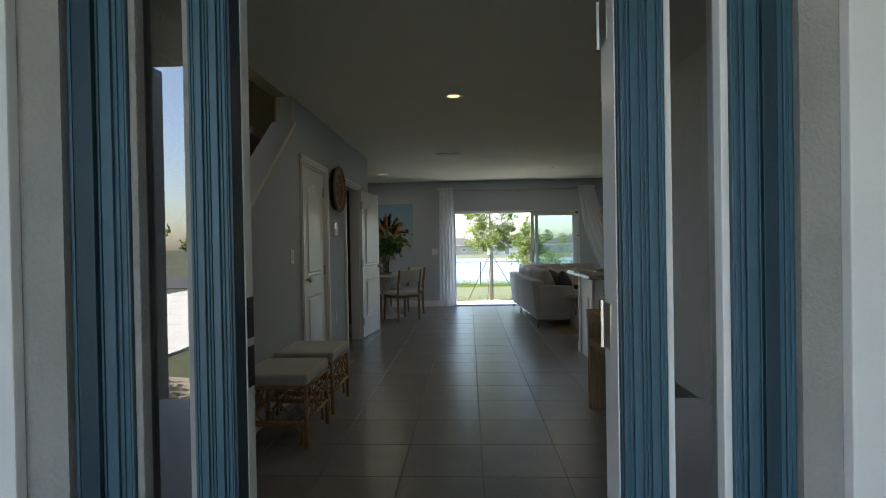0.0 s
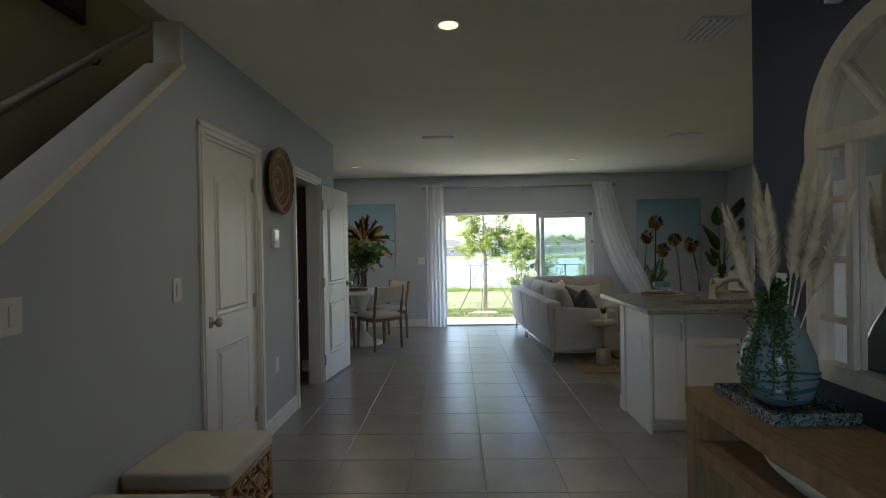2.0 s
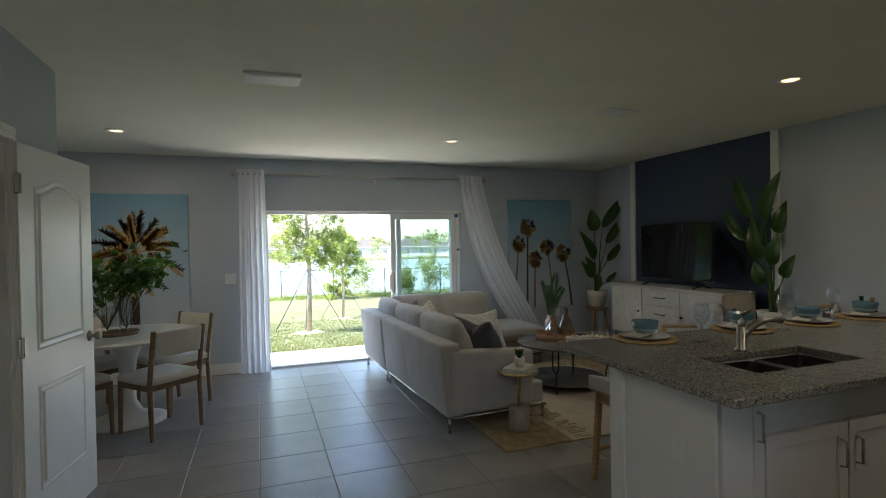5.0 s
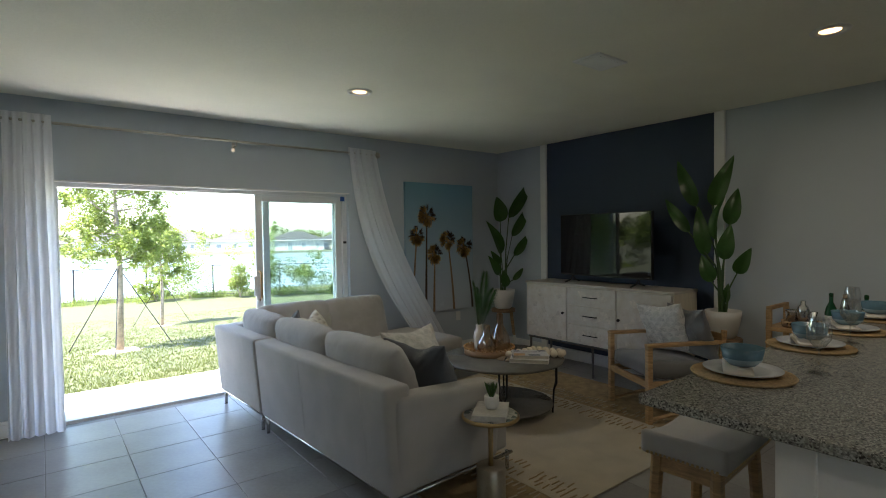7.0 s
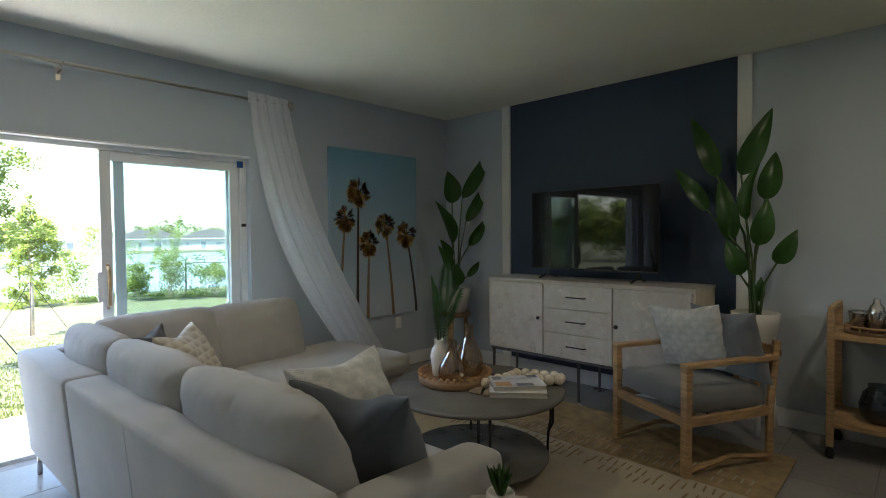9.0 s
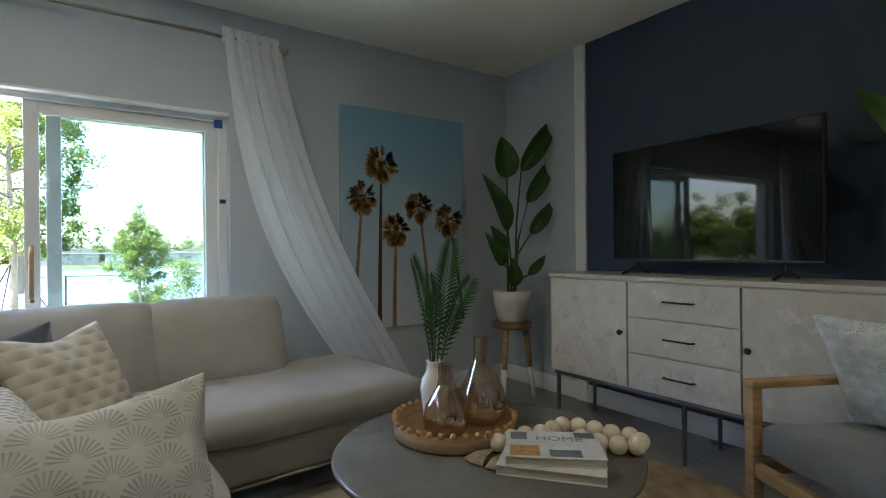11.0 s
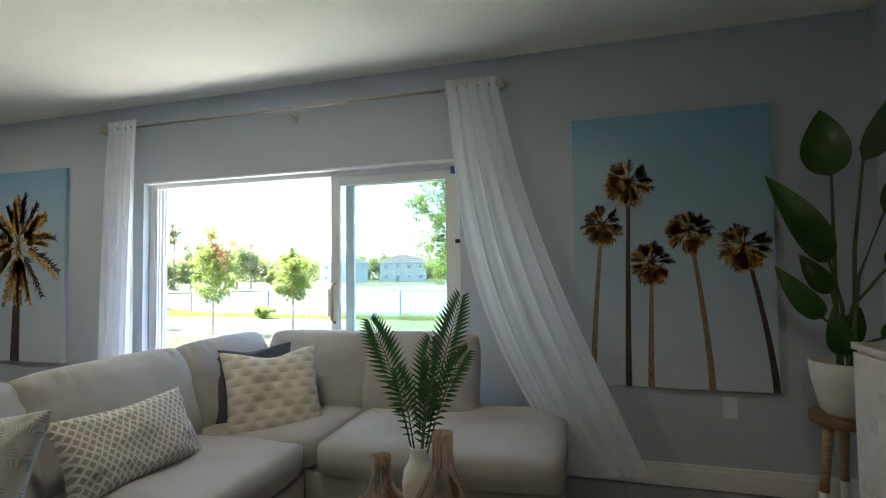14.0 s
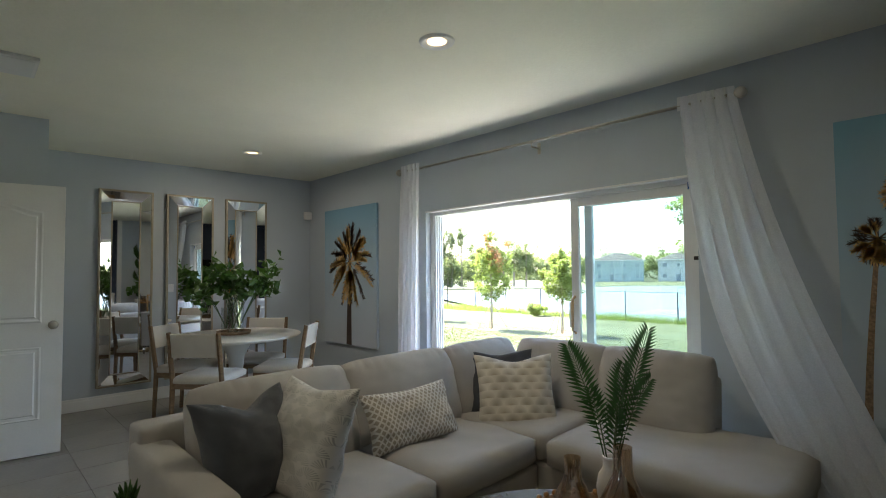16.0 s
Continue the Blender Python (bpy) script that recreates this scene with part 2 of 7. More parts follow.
M_FROND = leaf_mat("palm_frond", (0.028, 0.085, 0.028), 0.4)
M_STEM = mat("plant_stem", (0.05, 0.10, 0.03), 0.5, vary=0.3, scale=12, fine=80)
M_TREELEAF = leaf_mat("tree_leaf", (0.155, 0.190, 0.070), 0.5, through=0.6)
M_WOODSLEAF = leaf_mat("woods_leaf", (0.150, 0.172, 0.095), 0.8, through=0.45)
M_BARK = mat("bark", (0.30, 0.25, 0.19), 0.95, vary=0.35, scale=14, fine=90, bump=0.3)
M_GRASS = mat("lawn", (0.050, 0.064, 0.021), 1.0, vary=0.2, scale=0.9, fine=45, bump=0.35, tint=(0.072, 0.078, 0.030))
M_CONCRETE = mat("patio_concrete", (0.62, 0.60, 0.56), 0.9, vary=0.08, scale=3, fine=120, bump=0.1)
M_WATER = mat("lake_water", (0.10, 0.125, 0.14), 0.3, vary=0.2, scale=0.05, fine=0.9, bump=0.12)
M_LAMP = emitter("lamp_glow", (1.0, 0.62, 0.30), 0.42)


# ---- building tools ----
def quads(bm, v, faces):
    made = [bm.verts.new(c) for c in v]
    for f in faces:
        bm.faces.new([made[i] for i in f])
    return made


CUBE = ((0, 3, 2, 1), (4, 5, 6, 7), (0, 1, 5, 4), (1, 2, 6, 5), (2, 3, 7, 6), (3, 0, 4, 7))


def box(x0, x1, y0, y1, z0, z1, bevel=0.0, bm=None, seg=2):
    """A block between two corners, with rounded edges where bevel is given."""
    own = bmesh.new()
    quads(own, [(x0, y0, z0), (x1, y0, z0), (x1, y1, z0), (x0, y1, z0), (x0, y0, z1), (x1, y0, z1), (x1, y1, z1), (x0, y1, z1)], CUBE)
    if bevel:
        bmesh.ops.bevel(own, geom=list(own.edges), offset=bevel, segments=seg, affect="EDGES", profile=0.6)
    return merge(bm, own)


def merge(bm, own, m=None):
    if m is not None:
        own.transform(m)
    if bm is None:
        return own
    tmp = bpy.data.meshes.new("tmp")
    own.to_mesh(tmp)
    own.free()
    bm.from_mesh(tmp)
    bpy.data.meshes.remove(tmp)
    return bm


def ring_frame(p, axis, r, n, sy=1.0):
    a = axis.normalized()
    u = a.orthogonal().normalized() if abs(a.z) > 0.95 else a.cross(Vector((0, 0, 1))).normalized()
    w = a.cross(u)
    return [p + u * (r * math.cos(2 * math.pi * i / n)) + w * (r * sy * math.sin(2 * math.pi * i / n)) for i in range(n)]


def tube(points, radius, n=8, bm=None, cap=True):
    """A round bar along points; radius is a number or one for each point."""
    bm = bm or bmesh.new()
    pts = [Vector(p) for p in points]
    rad = radius if isinstance(radius, (list, tuple)) else [radius] * len(pts)
    rings = []
    for i, p in enumerate(pts):
        ax = pts[min(i + 1, len(pts) - 1)] - pts[max(i - 1, 0)]
        rings.append([bm.verts.new(c) for c in ring_frame(p, ax, rad[i], n)])
    for a, b in zip(rings, rings[1:]):
        for i in range(n):
            bm.faces.new((a[i], a[(i + 1) % n], b[(i + 1) % n], b[i]))
    if cap:
        bm.faces.new(rings[0][::-1])
        bm.faces.new(rings[-1])
    return bm


def lathe(profile, n=28, bm=None, cx=0.0, cy=0.0, wave=None):
    """A turned body from (radius, height) pairs."""
    bm = bm or bmesh.new()
    rings = []
    for r, z in profile:
        if r < 1e-5:
            rings.append([bm.verts.new((cx, cy, z))])
        else:
            rings.append([bm.verts.new((cx + r * (wave(i / n) if wave else 1) * math.cos(2 * math.pi * i / n), cy + r * (wave(i / n) if wave else 1) * math.sin(2 * math.pi * i / n), z)) for i in range(n)])
    for a, b in zip(rings, rings[1:]):
        for i in range(n):
            j = (i + 1) % n
            if len(a) == 1 and len(b) > 1:
                bm.faces.new((a[0], b[j], b[i]))
            elif len(b) == 1 and len(a) > 1:
                bm.faces.new((a[i], a[j], b[0]))
            elif len(a) > 1:
                bm.faces.new((a[i], a[j], b[j], b[i]))
    return bm


def cushion(sx, sy, sz, puff=0.35, n=14, wrinkle=0.004, seed=0.0, edge=0.5, gather=0.0):
    """A stuffed cushion round the origin: full in the middle, thin at the seam."""
    bm = bmesh.new()
    sheets = []
    for side in (1, -1):
        grid = []
        for i in range(n + 1):
            row = []
            for j in range(n + 1):
                u, v = 2 * i / n - 1, 2 * j / n - 1
                full = ((1 - abs(u) ** 4) * (1 - abs(v) ** 4)) ** puff
                k = 1 - 0.06 * abs(u * v) ** 5
                w = noise.noise((u * 2.2 + seed, v * 2.2, side * 3.1 + seed)) * wrinkle * 4 + noise.noise((u * 6 + seed, v * 6, side)) * wrinkle
                if gather:
                    w += gather * math.sin(30 * u + 5 * noise.noise((u * 3 + seed, seed, 1.0))) * math.exp(-((1 - abs(v)) / 0.22) ** 2) * (0.5 + noise.noise((u * 2, seed, 4.0)))
                z = side * (sz / 2 * (edge + (1 - edge) * full) if edge else sz / 2 * full) + side * w * (full > 0.02)
                if edge == 0 and (i in (0, n) or j in (0, n)):
                    z = 0.0
                row.append(bm.verts.new((u * sx / 2 * k, v * sy / 2 * k, z)))
            grid.append(row)
        for i in range(n):
            for j in range(n):
                f = (grid[i][j], grid[i + 1][j], grid[i + 1][j + 1], grid[i][j + 1])
                bm.faces.new(f if side > 0 else f[::-1])
        sheets.append(grid)
    a, b = sheets
    rim = [(i, 0) for i in range(n)] + [(n, j) for j in range(n)] + [(i, n) for i in range(n, 0, -1)] + [(0, j) for j in range(n, 0, -1)]
    for p, q in zip(rim, rim[1:] + rim[:1]):
        bm.faces.new((b[p[0]][p[1]], b[q[0]][q[1]], a[q[0]][q[1]], a[p[0]][p[1]]))
    bmesh.ops.remove_doubles(bm, verts=list(bm.verts), dist=1e-5)
    return bm


def part(name, bm, material, parent=None, label="", smooth=False, at=None):
    """Links a bmesh as one mesh object under a thing or a part."""
    me = bpy.data.meshes.new(name)
    bm.normal_update()
    bm.to_mesh(me)
    bm.free()
    me.materials.append(material)
    if smooth:
        me.shade_smooth()
    ob = new(name, me)
    if parent is not None:
        ob.parent = parent
    if at is not None:
        ob.matrix_basis = at
    if label:
        ob["label"] = label
    return ob


def raw_part(name, v, f, material, parent, label=""):
    me = bpy.data.meshes.new(name)
    me.from_pydata(v, [], f)
    me.materials.append(material)
    ob = new(name, me)
    ob.parent = parent
    if label:
        ob["label"] = label
    return ob


def soft(ob, width=0.004, seg=2):
    b = ob.modifiers.new("bevel", "BEVEL")
    b.width, b.segments, b.limit_method = width, seg, "ANGLE"
    return ob


def thing(name, m, label, category, group=""):
    ob = new(name)
    ob.matrix_basis = m
    return tagged(ob, label, category, group)


def structure(name, bm, material, label, category, smooth=False):
    return tagged(part(name, bm, material, None, "", smooth), label, category, kind="structure")


def wall(name, x0, x1, y0, y1, holes=(), material=M_WALL, label="pale blue-grey painted interior wall", z0=0.0, z1=CEIL, along="y"):
    """A wall slab with rectangular openings (from, to, bottom, top) cut through."""
    bm = bmesh.new()
    a0, a1 = (y0, y1) if along == "y" else (x0, x1)
    cuts = sorted({a0, a1, *[h[0] for h in holes], *[h[1] for h in holes]})
    for p, q in zip(cuts, cuts[1:]):
        spans, low = [], z0
        for h in sorted([h for h in holes if h[0] <= p and h[1] >= q], key=lambda h: h[2]):
            if h[2] > low:
                spans.append((low, h[2]))
            low = h[3]
        if low < z1:
            spans.append((low, z1))
        for b, t in spans:
            if along == "y":
                box(x0, x1, p, q, b, t, bm=bm)
            else:
                box(p, q, y0, y1, b, t, bm=bm)
    bmesh.ops.remove_doubles(bm, verts=list(bm.verts), dist=1e-4)
    seen = {}
    for f in list(bm.faces):
        seen.setdefault(tuple(round(c, 3) for c in f.calc_center_median()), []).append(f)
    bmesh.ops.delete(bm, geom=[f for fs in seen.values() if len(fs) > 1 for f in fs], context="FACES")
    return structure(name, bm, material, label, "wall")


# ---- the shell ----
BACK, LEFT, RIGHT, ALCOVE = 10.86, -1.10, 4.90, -2.30
SL0, SL1, SLTOP = 0.06, 2.66, 1.945
structure("floor", box(-2.6, 5.1, 1.42, 11.02, -0.14, -0.006), M_GROUT, "grey grout bed under the floor tiles", "floor")
wall("wall_back", -2.5, 5.1, BACK, BACK + 0.2, [(SL0, SL1, 0, SLTOP)], along="x")
wall("wall_right", RIGHT, RIGHT + 0.15, 2.4, BACK)
wall("wall_left", LEFT - 0.13, LEFT, 4.70, 7.95, [(4.89, 5.65, 0, 2.04), (6.50, 7.28, 0, 2.04)])
knee = bmesh.new()
quads(knee, [(x, y, z) for x in (LEFT - 0.13, LEFT) for y, z in ((3.30, 0), (4.70, 0), (4.70, 2.335), (3.30, 1.175))], ((0, 1, 2, 3), (7, 6, 5, 4), (0, 4, 5, 1), (1, 5, 6, 2), (2, 6, 7, 3), (3, 7, 4, 0)))
structure("wall_knee", knee, M_WALL, "pale blue-grey sloping half wall beside the stairs", "wall")
structure("trim", box(LEFT - 0.14, LEFT + 0.008, 3.278, 3.30, 0, 1.185, 0.003), M_WARMLIT_TRIM, "warm-lit white end board of the stair half wall", "trim")
structure("trim", box(LEFT - 0.15, LEFT + 0.012, 3.27, 3.31, 0, 0.13, 0.004), M_WARMLIT_TRIM, "warm-lit white plinth of the stair half wall", "trim")
cap = box(LEFT - 0.17, LEFT + 0.035, -0.02, 1.83, 0.0, 0.035, 0.006)
cap.transform(pose(0, 3.27, 1.158, 39.6, 0, 0))
structure("trim", cap, M_WARMLIT_TRIM, "warm-lit white sloping cap board on the stair half wall", "trim")
structure("trim", box(LEFT - 0.17, LEFT + 0.035, 3.19, 3.34, 1.185, 1.222, 0.006), M_WARMLIT_TRIM, "warm-lit white flat cap on the stair newel", "trim")
structure("trim", box(LEFT - 0.14, LEFT + 0.006, 4.678, 4.70, 2.345, CEIL, 0.003), M_WARMLIT_TRIM, "warm-lit white end board of the wall by the stairs", "trim")
wall("wall_alcove_side", -2.3, LEFT - 0.12, 7.83, 7.95, along="x")
wall("wall_alcove", ALCOVE - 0.12, ALCOVE, 7.83, BACK)
wall("wall_kitchen", 1.90, RIGHT, 2.4, 2.55, along="x")
wall("wall_entry", 1.77, 1.90, 1.62, 4.62, material=M_NAVY, label="dark navy painted entry wall")
wall("wall_stair", -2.27, -2.15, 1.62, 7.83, material=M_STAIRWALL, label="beige painted staircase wall", z1=5.2)
wall("wall_stair_end", -2.15, LEFT - 0.17, 7.0, 7.12, material=M_STAIRWALL, label="beige painted wall above the stairs", z0=CEIL, z1=5.2, along="x")
wall("wall_stair_upper", LEFT - 0.17, LEFT - 0.05, 1.62, 7.12, material=M_STAIRWALL, label="beige painted wall above the stairs", z0=CEIL + 0.004, z1=5.2)
structure("ceiling", box(LEFT - 0.05, 5.05, 1.62, 11.0, CEIL, CEIL + 0.2), M_CEIL, "off-white knockdown textured ceiling", "ceiling")
structure("ceiling_alcove", box(ALCOVE - 0.1, LEFT - 0.05, 7.83, 11.0, CEIL, CEIL + 0.2), M_CEIL, "off-white knockdown textured ceiling", "ceiling")
structure("ceiling_stair", box(-2.27, LEFT, 1.5, 7.12, 5.2, 5.3), M_CEIL, "off-white ceiling over the stairs", "ceiling")
box_p = box(-2.3, LEFT - 0.12, 7.12, 7.2, CEIL, CEIL + 0.25)
structure("wall_closer", box_p, M_STAIRWALL, "plain wall above the alcove edge", "wall")
# powder room behind the open door and closet back
M_MAUVE = mat("mauve_paint", (0.30, 0.20, 0.19), 0.7, vary=0.05, scale=2, fine=150, bump=0.05)
wall("wall_powder_far", -2.05, LEFT - 0.13, 7.79, 7.826, material=M_MAUVE, label="mauve painted powder room wall", along="x", z1=2.08)
wall("wall_powder", -2.15, -2.05, 5.95, 7.83, material=M_MAUVE, label="mauve painted powder room wall")
wall("wall_powder_near", -2.15, LEFT - 0.13, 5.85, 5.95, along="x", z1=1.98)
structure("ceiling_powder", box(-2.15, LEFT - 0.13, 6.03, 7.83, 2.08, 2.12), M_CEIL, "low white powder room ceiling", "ceiling")


def baseboard(x0, y0, x1, y1, side):
    """A skirting board with a stepped top, standing off the wall on the given side."""
    dx, dy = side
    bm = box(min(x0, x1, x0 + dx * 0.012, x1 + dx * 0.012), max(x0, x1, x0 + dx * 0.012, x1 + dx * 0.012), min(y0, y1, y0 + dy * 0.012, y1 + dy * 0.012), max(y0, y1, y0 + dy * 0.012, y1 + dy * 0.012), 0.0, 0.125, 0.003)
    box(min(x0, x1, x0 + dx * 0.017, x1 + dx * 0.017), max(x0, x1, x0 + dx * 0.017, x1 + dx * 0.017), min(y0, y1, y0 + dy * 0.017, y1 + dy * 0.017), max(y0, y1, y0 + dy * 0.017, y1 + dy * 0.017), 0.0, 0.10, 0.002, bm=bm)
    structure("baseboard", bm, M_TRIM, "white painted skirting board along the wall", "baseboard")


for run in ((LEFT, 3.31, LEFT, 4.82, (1, 0)), (LEFT, 5.72, LEFT, 6.43, (1, 0)), (LEFT, 7.35, LEFT, 7.95, (1, 0)), (-2.28, 7.95, LEFT, 7.95, (0, 1)), (ALCOVE, 7.97, ALCOVE, BACK, (1, 0)),
            (ALCOVE, BACK, 0.0, BACK, (0, -1)), (2.68, BACK, RIGHT, BACK, (0, -1)), (RIGHT, 10.09, RIGHT, BACK, (-1, 0)), (RIGHT, 2.6, RIGHT, 7.91, (-1, 0)), (1.77, 1.7, 1.77, 4.62, (-1, 0)), (-2.05, 6.0, -2.05, 7.77, (1, 0)), (-1.45, 7.79, LEFT - 0.13, 7.79, (0, -1))):
    baseboard(*run)

baseboard(RIGHT - 0.006, 8.012, RIGHT - 0.006, 9.988, (-1, 0))

# navy accent panel with white battens behind the television
structure("wall_panel", box(RIGHT - 0.006, RIGHT, 8.01, 9.99, 0.0, CEIL), M_NAVY, "dark navy painted accent panel on the wall", "wall")
for y in (7.92, 9.99):
    structure("trim", box(RIGHT - 0.028, RIGHT, y, y + 0.09, 0.0, CEIL, 0.003), M_TRIM, "white vertical batten beside the navy panel", "trim")


def casing(y0, y1, top, x=LEFT):
    for a, b, c, d in ((y0 - 0.065, y0, 0, top), (y1, y1 + 0.065, 0, top), (y0 - 0.065, y1 + 0.065, top, top + 0.065)):
        bm = box(x, x + 0.018, a, b, c, d, 0.004)
        box(x, x + 0.026, a + (0.0 if b - a > 0.1 else 0.012), b - 0.012, c + (0.03 if b - a > 0.1 else 0), d - (0.012 if b - a > 0.1 else 0), 0.004, bm=bm)
        structure("trim", bm, M_TRIM, "white moulded door casing", "trim")
    for a, b in ((y0, y0 + 0.02), (y1 - 0.02, y1)):
        structure("trim", box(x - 0.12, x + 0.002, a, b, 0, top), M_TRIM, "white painted door jamb", "trim")
    structure("trim", box(x - 0.12, x + 0.002, y0 + 0.02, y1 - 0.02, top - 0.02, top), M_TRIM, "white painted door head", "trim")


casing(4.89, 5.65, 2.04)
casing(6.50, 7.28, 2.04)


def panel_door(width, height, thick=0.035):
    """A two-panel moulded door: local x along its width from the hinge, y through it. The upper panel has an arched head."""
    bm = box(0, width, -thick / 2, thick / 2, 0, height, 0.002)
    for face in (-1, 1):
        for z0, z1, arch in ((0.26, 0.80, 0.0), (0.98, height - 0.20, 0.06)):
            x0, x1 = 0.13, width - 0.13
            for inset, depth in ((0.0, 0.005), (0.035, 0.009)):
                n = 12
                pts = [(x0 + inset, z0 + inset), (x1 - inset, z0 + inset)]
                for i in range(n + 1):
                    u = i / n
                    pts.append((x1 - inset + (x0 - x1 + 2 * inset) * u, z1 - inset + arch * (math.sin(math.pi * u) ** 2)))
                y = face * (thick / 2)
                outer = [bm.verts.new((px, y, pz)) for px, pz in pts]
                cx, cz = (x0 + x1) / 2, (z0 + z1) / 2
                inner = [bm.verts.new((cx + (px - cx) * 0.955, y + face * depth, cz + (pz - cz) * 0.97)) for px, pz in pts]
                k = len(pts)
                for i in range(k):
                    f = (outer[i], outer[(i + 1) % k], inner[(i + 1) % k], inner[i])
                    bm.faces.new(f if face < 0 else f[::-1])
                if inset == 0.0:
                    core = [bm.verts.new((cx + (px - cx) * 0.90, y + face * 0.0015, cz + (pz - cz) * 0.935)) for px, pz in pts]
                    for i in range(k):
                        f = (inner[i], inner[(i + 1) % k], core[(i + 1) % k], core[i])
                        bm.faces.new(f if face < 0 else f[::-1])
                else:
                    bm.faces.new(inner if face < 0 else inner[::-1])
    return bm


def knob(parent, x, z, face, material=M_NICKEL):
    bm = lathe([(0.0, 0.0), (0.033, 0.0), (0.033, 0.006), (0.012, 0.012), (0.011, 0.032), (0.024, 0.040), (0.028, 0.052), (0.022, 0.063), (0.0, 0.066)], 20)
    bm.transform(pose(x, face * 0.018, z, -90 * face, 0, 0))
    part("door_knob", bm, material, parent, "brushed nickel door knob", True)


def hinge(parent, x, z, face):
    bm = box(x - 0.03, x + 0.03, face * 0.017, face * 0.021, z - 0.045, z + 0.045, 0.002)
    tube([(x, face * 0.022, z - 0.05), (x, face * 0.022, z + 0.05)], 0.007, 8, bm)
    part("hinge", bm, M_NICKEL, parent, "brushed nickel hinge")


def interior_door(name, m, width, knob_x, hinge_x, label, both=True):
    d = tagged(part(name, panel_door(width, 2.02), M_TRIM), label, "door", kind="structure")
    d.matrix_basis = m
    for face in (-1, 1) if both else (-1,):
        knob(d, knob_x, 0.96, face)
    for z in (0.22, 1.02, 1.82):
        hinge(d, hinge_x, z, -1)
        if both:
            part("hinge", box(-0.004, 0.001, -0.030, 0.0165, z - 0.05, z + 0.05, 0.001), M_BRONZE, d, "dull bronze hinge leaf")
    return d


interior_door("door_1", pose(LEFT - 0.03, 4.91, 0.01, 0, 0, 90), 0.72, 0.06, 0.705, "closed white two-panel closet door with arched head", False)
interior_door("door_2", pose(LEFT + 0.02, 7.30, 0.01, 0, 0, 82.5), 0.76, 0.70, 0.0, "open white two-panel powder room door with arched head")

# ---- entry: blue door frame with sidelights, porch ----
FRONT = 1.485
wall("wall_front_left", -2.3, -0.535, FRONT - 0.02, 1.62, material=M_STUCCO, label="pale grey stucco front wall", along="x", z1=3.2)
wall("wall_front_right", 1.108, 2.3, FRONT - 0.02, 1.62, material=M_STUCCO, label="pale grey stucco front wall", along="x", z1=3.2)
wall("wall_front_head", -0.535, 1.108, FRONT - 0.02, 1.62, material=M_STUCCO, label="pale grey stucco front wall", along="x", z0=2.14, z1=3.2)
# unseen opening, added to let sky light fall on the stairs
wall("wall_front_upper", -2.27, -1.1, FRONT + 0.05, 1.62, [(-2.1, -1.3, 3.3, 5.0)], material=M_STAIRWALL, label="unseen wall with an opening added to light the stairs", along="x", z0=3.2, z1=5.2)
for x0, x1 in ((-0.74, -0.636), (1.19, 1.30)):
    structure("trim", box(x0, x1, FRONT - 0.05, FRONT - 0.02, -0.05, 2.3, 0.004), M_TRIM, "white painted outer trim of the entry", "trim")


def blue_post(x0, x1, label="weathered blue moulded door frame post"):
    """A stepped and fluted post of the entrance frame."""
    w = x1 - x0
    bm = box(x0, x1, FRONT, 1.57, -0.02, 2.10, 0.003)
    for a, b, d in ((0.03, 0.09, 0.006), (0.12, 0.17, 0.009), (0.20, 0.38, 0.013), (0.42, 0.47, 0.008), (0.51, 0.55, 0.008), (0.59, 0.78, 0.014), (0.82, 0.87, 0.008), (0.91, 0.97, 0.005)):
        box(x0 + a * w, x0 + b * w, FRONT - 0.6 * d, FRONT + 0.01, -0.02, 2.10, 0.002, bm=bm)
    structure("door_frame", bm, M_BLUE, label, "door frame")


for x0, x1 in ((-0.535, -0.393), (-0.245, -0.153), (0.737, 0.833), (0.975, 1.108)):
    blue_post(x0, x1)
for x0, x1 in ((-0.535, 1.108),):
    structure("door_frame", box(x0, x1, FRONT, 1.60, 2.10, 2.14, 0.003), M_BLUE, "weathered blue head of the entrance frame", "door frame")
for n, (x0, x1) in enumerate(((-0.393, -0.245), (0.833, 0.975))):
    win = new(f"window_{n + 2}")
    tagged(win, "narrow sidelight window in a blue frame", "window", kind="structure")
    for a, b in ((x0, x0 + 0.018), (x1 - 0.018, x1)):
        part("window_frame", box(a, b, FRONT + 0.01, 1.595, 0.0, 2.10, 0.004), M_TRIM if n else M_STUCCO, win)
    for c, d in ((0.0, 0.06), (2.04, 2.10)):
        part("rail", box(x0 + 0.018, x1 - 0.018, FRONT + 0.01, 1.595, c, d, 0.004), M_TRIM, win)
    part("pane", box(x0 + 0.018, x1 - 0.018, 1.527, 1.533, 0.06, 2.04), M_SIDELITE, win, "dark reflecting glass pane")
# the stops and strips are a darker blue than the posts
structure("trim", box(-0.1535, -0.146, FRONT + 0.004, 1.543, 0.0, 2.08, 0.003), M_DARKBLUE, "dark blue stop of the front door", "trim")
structure("trim", box(-0.1535, -0.144, 1.543, 1.585, 0.0, 2.08, 0.003), M_TRIM, "white painted jamb of the front door", "trim")
structure("trim", box(0.730, 0.7375, FRONT + 0.004, 1.503, 0.0, 2.08, 0.003), M_DARKBLUE, "dark blue stop of the front door", "trim")
structure("trim", box(0.728, 0.7375, 1.503, 1.612, 0.0, 2.08, 0.003), M_TRIM, "white painted jamb of the front door", "trim")
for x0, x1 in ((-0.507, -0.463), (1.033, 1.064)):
    structure("trim", box(x0, x1, FRONT - 0.018, FRONT - 0.0005, -0.02, 2.10, 0.002), M_DARKBLUE, "dark blue strip on the frame", "trim")
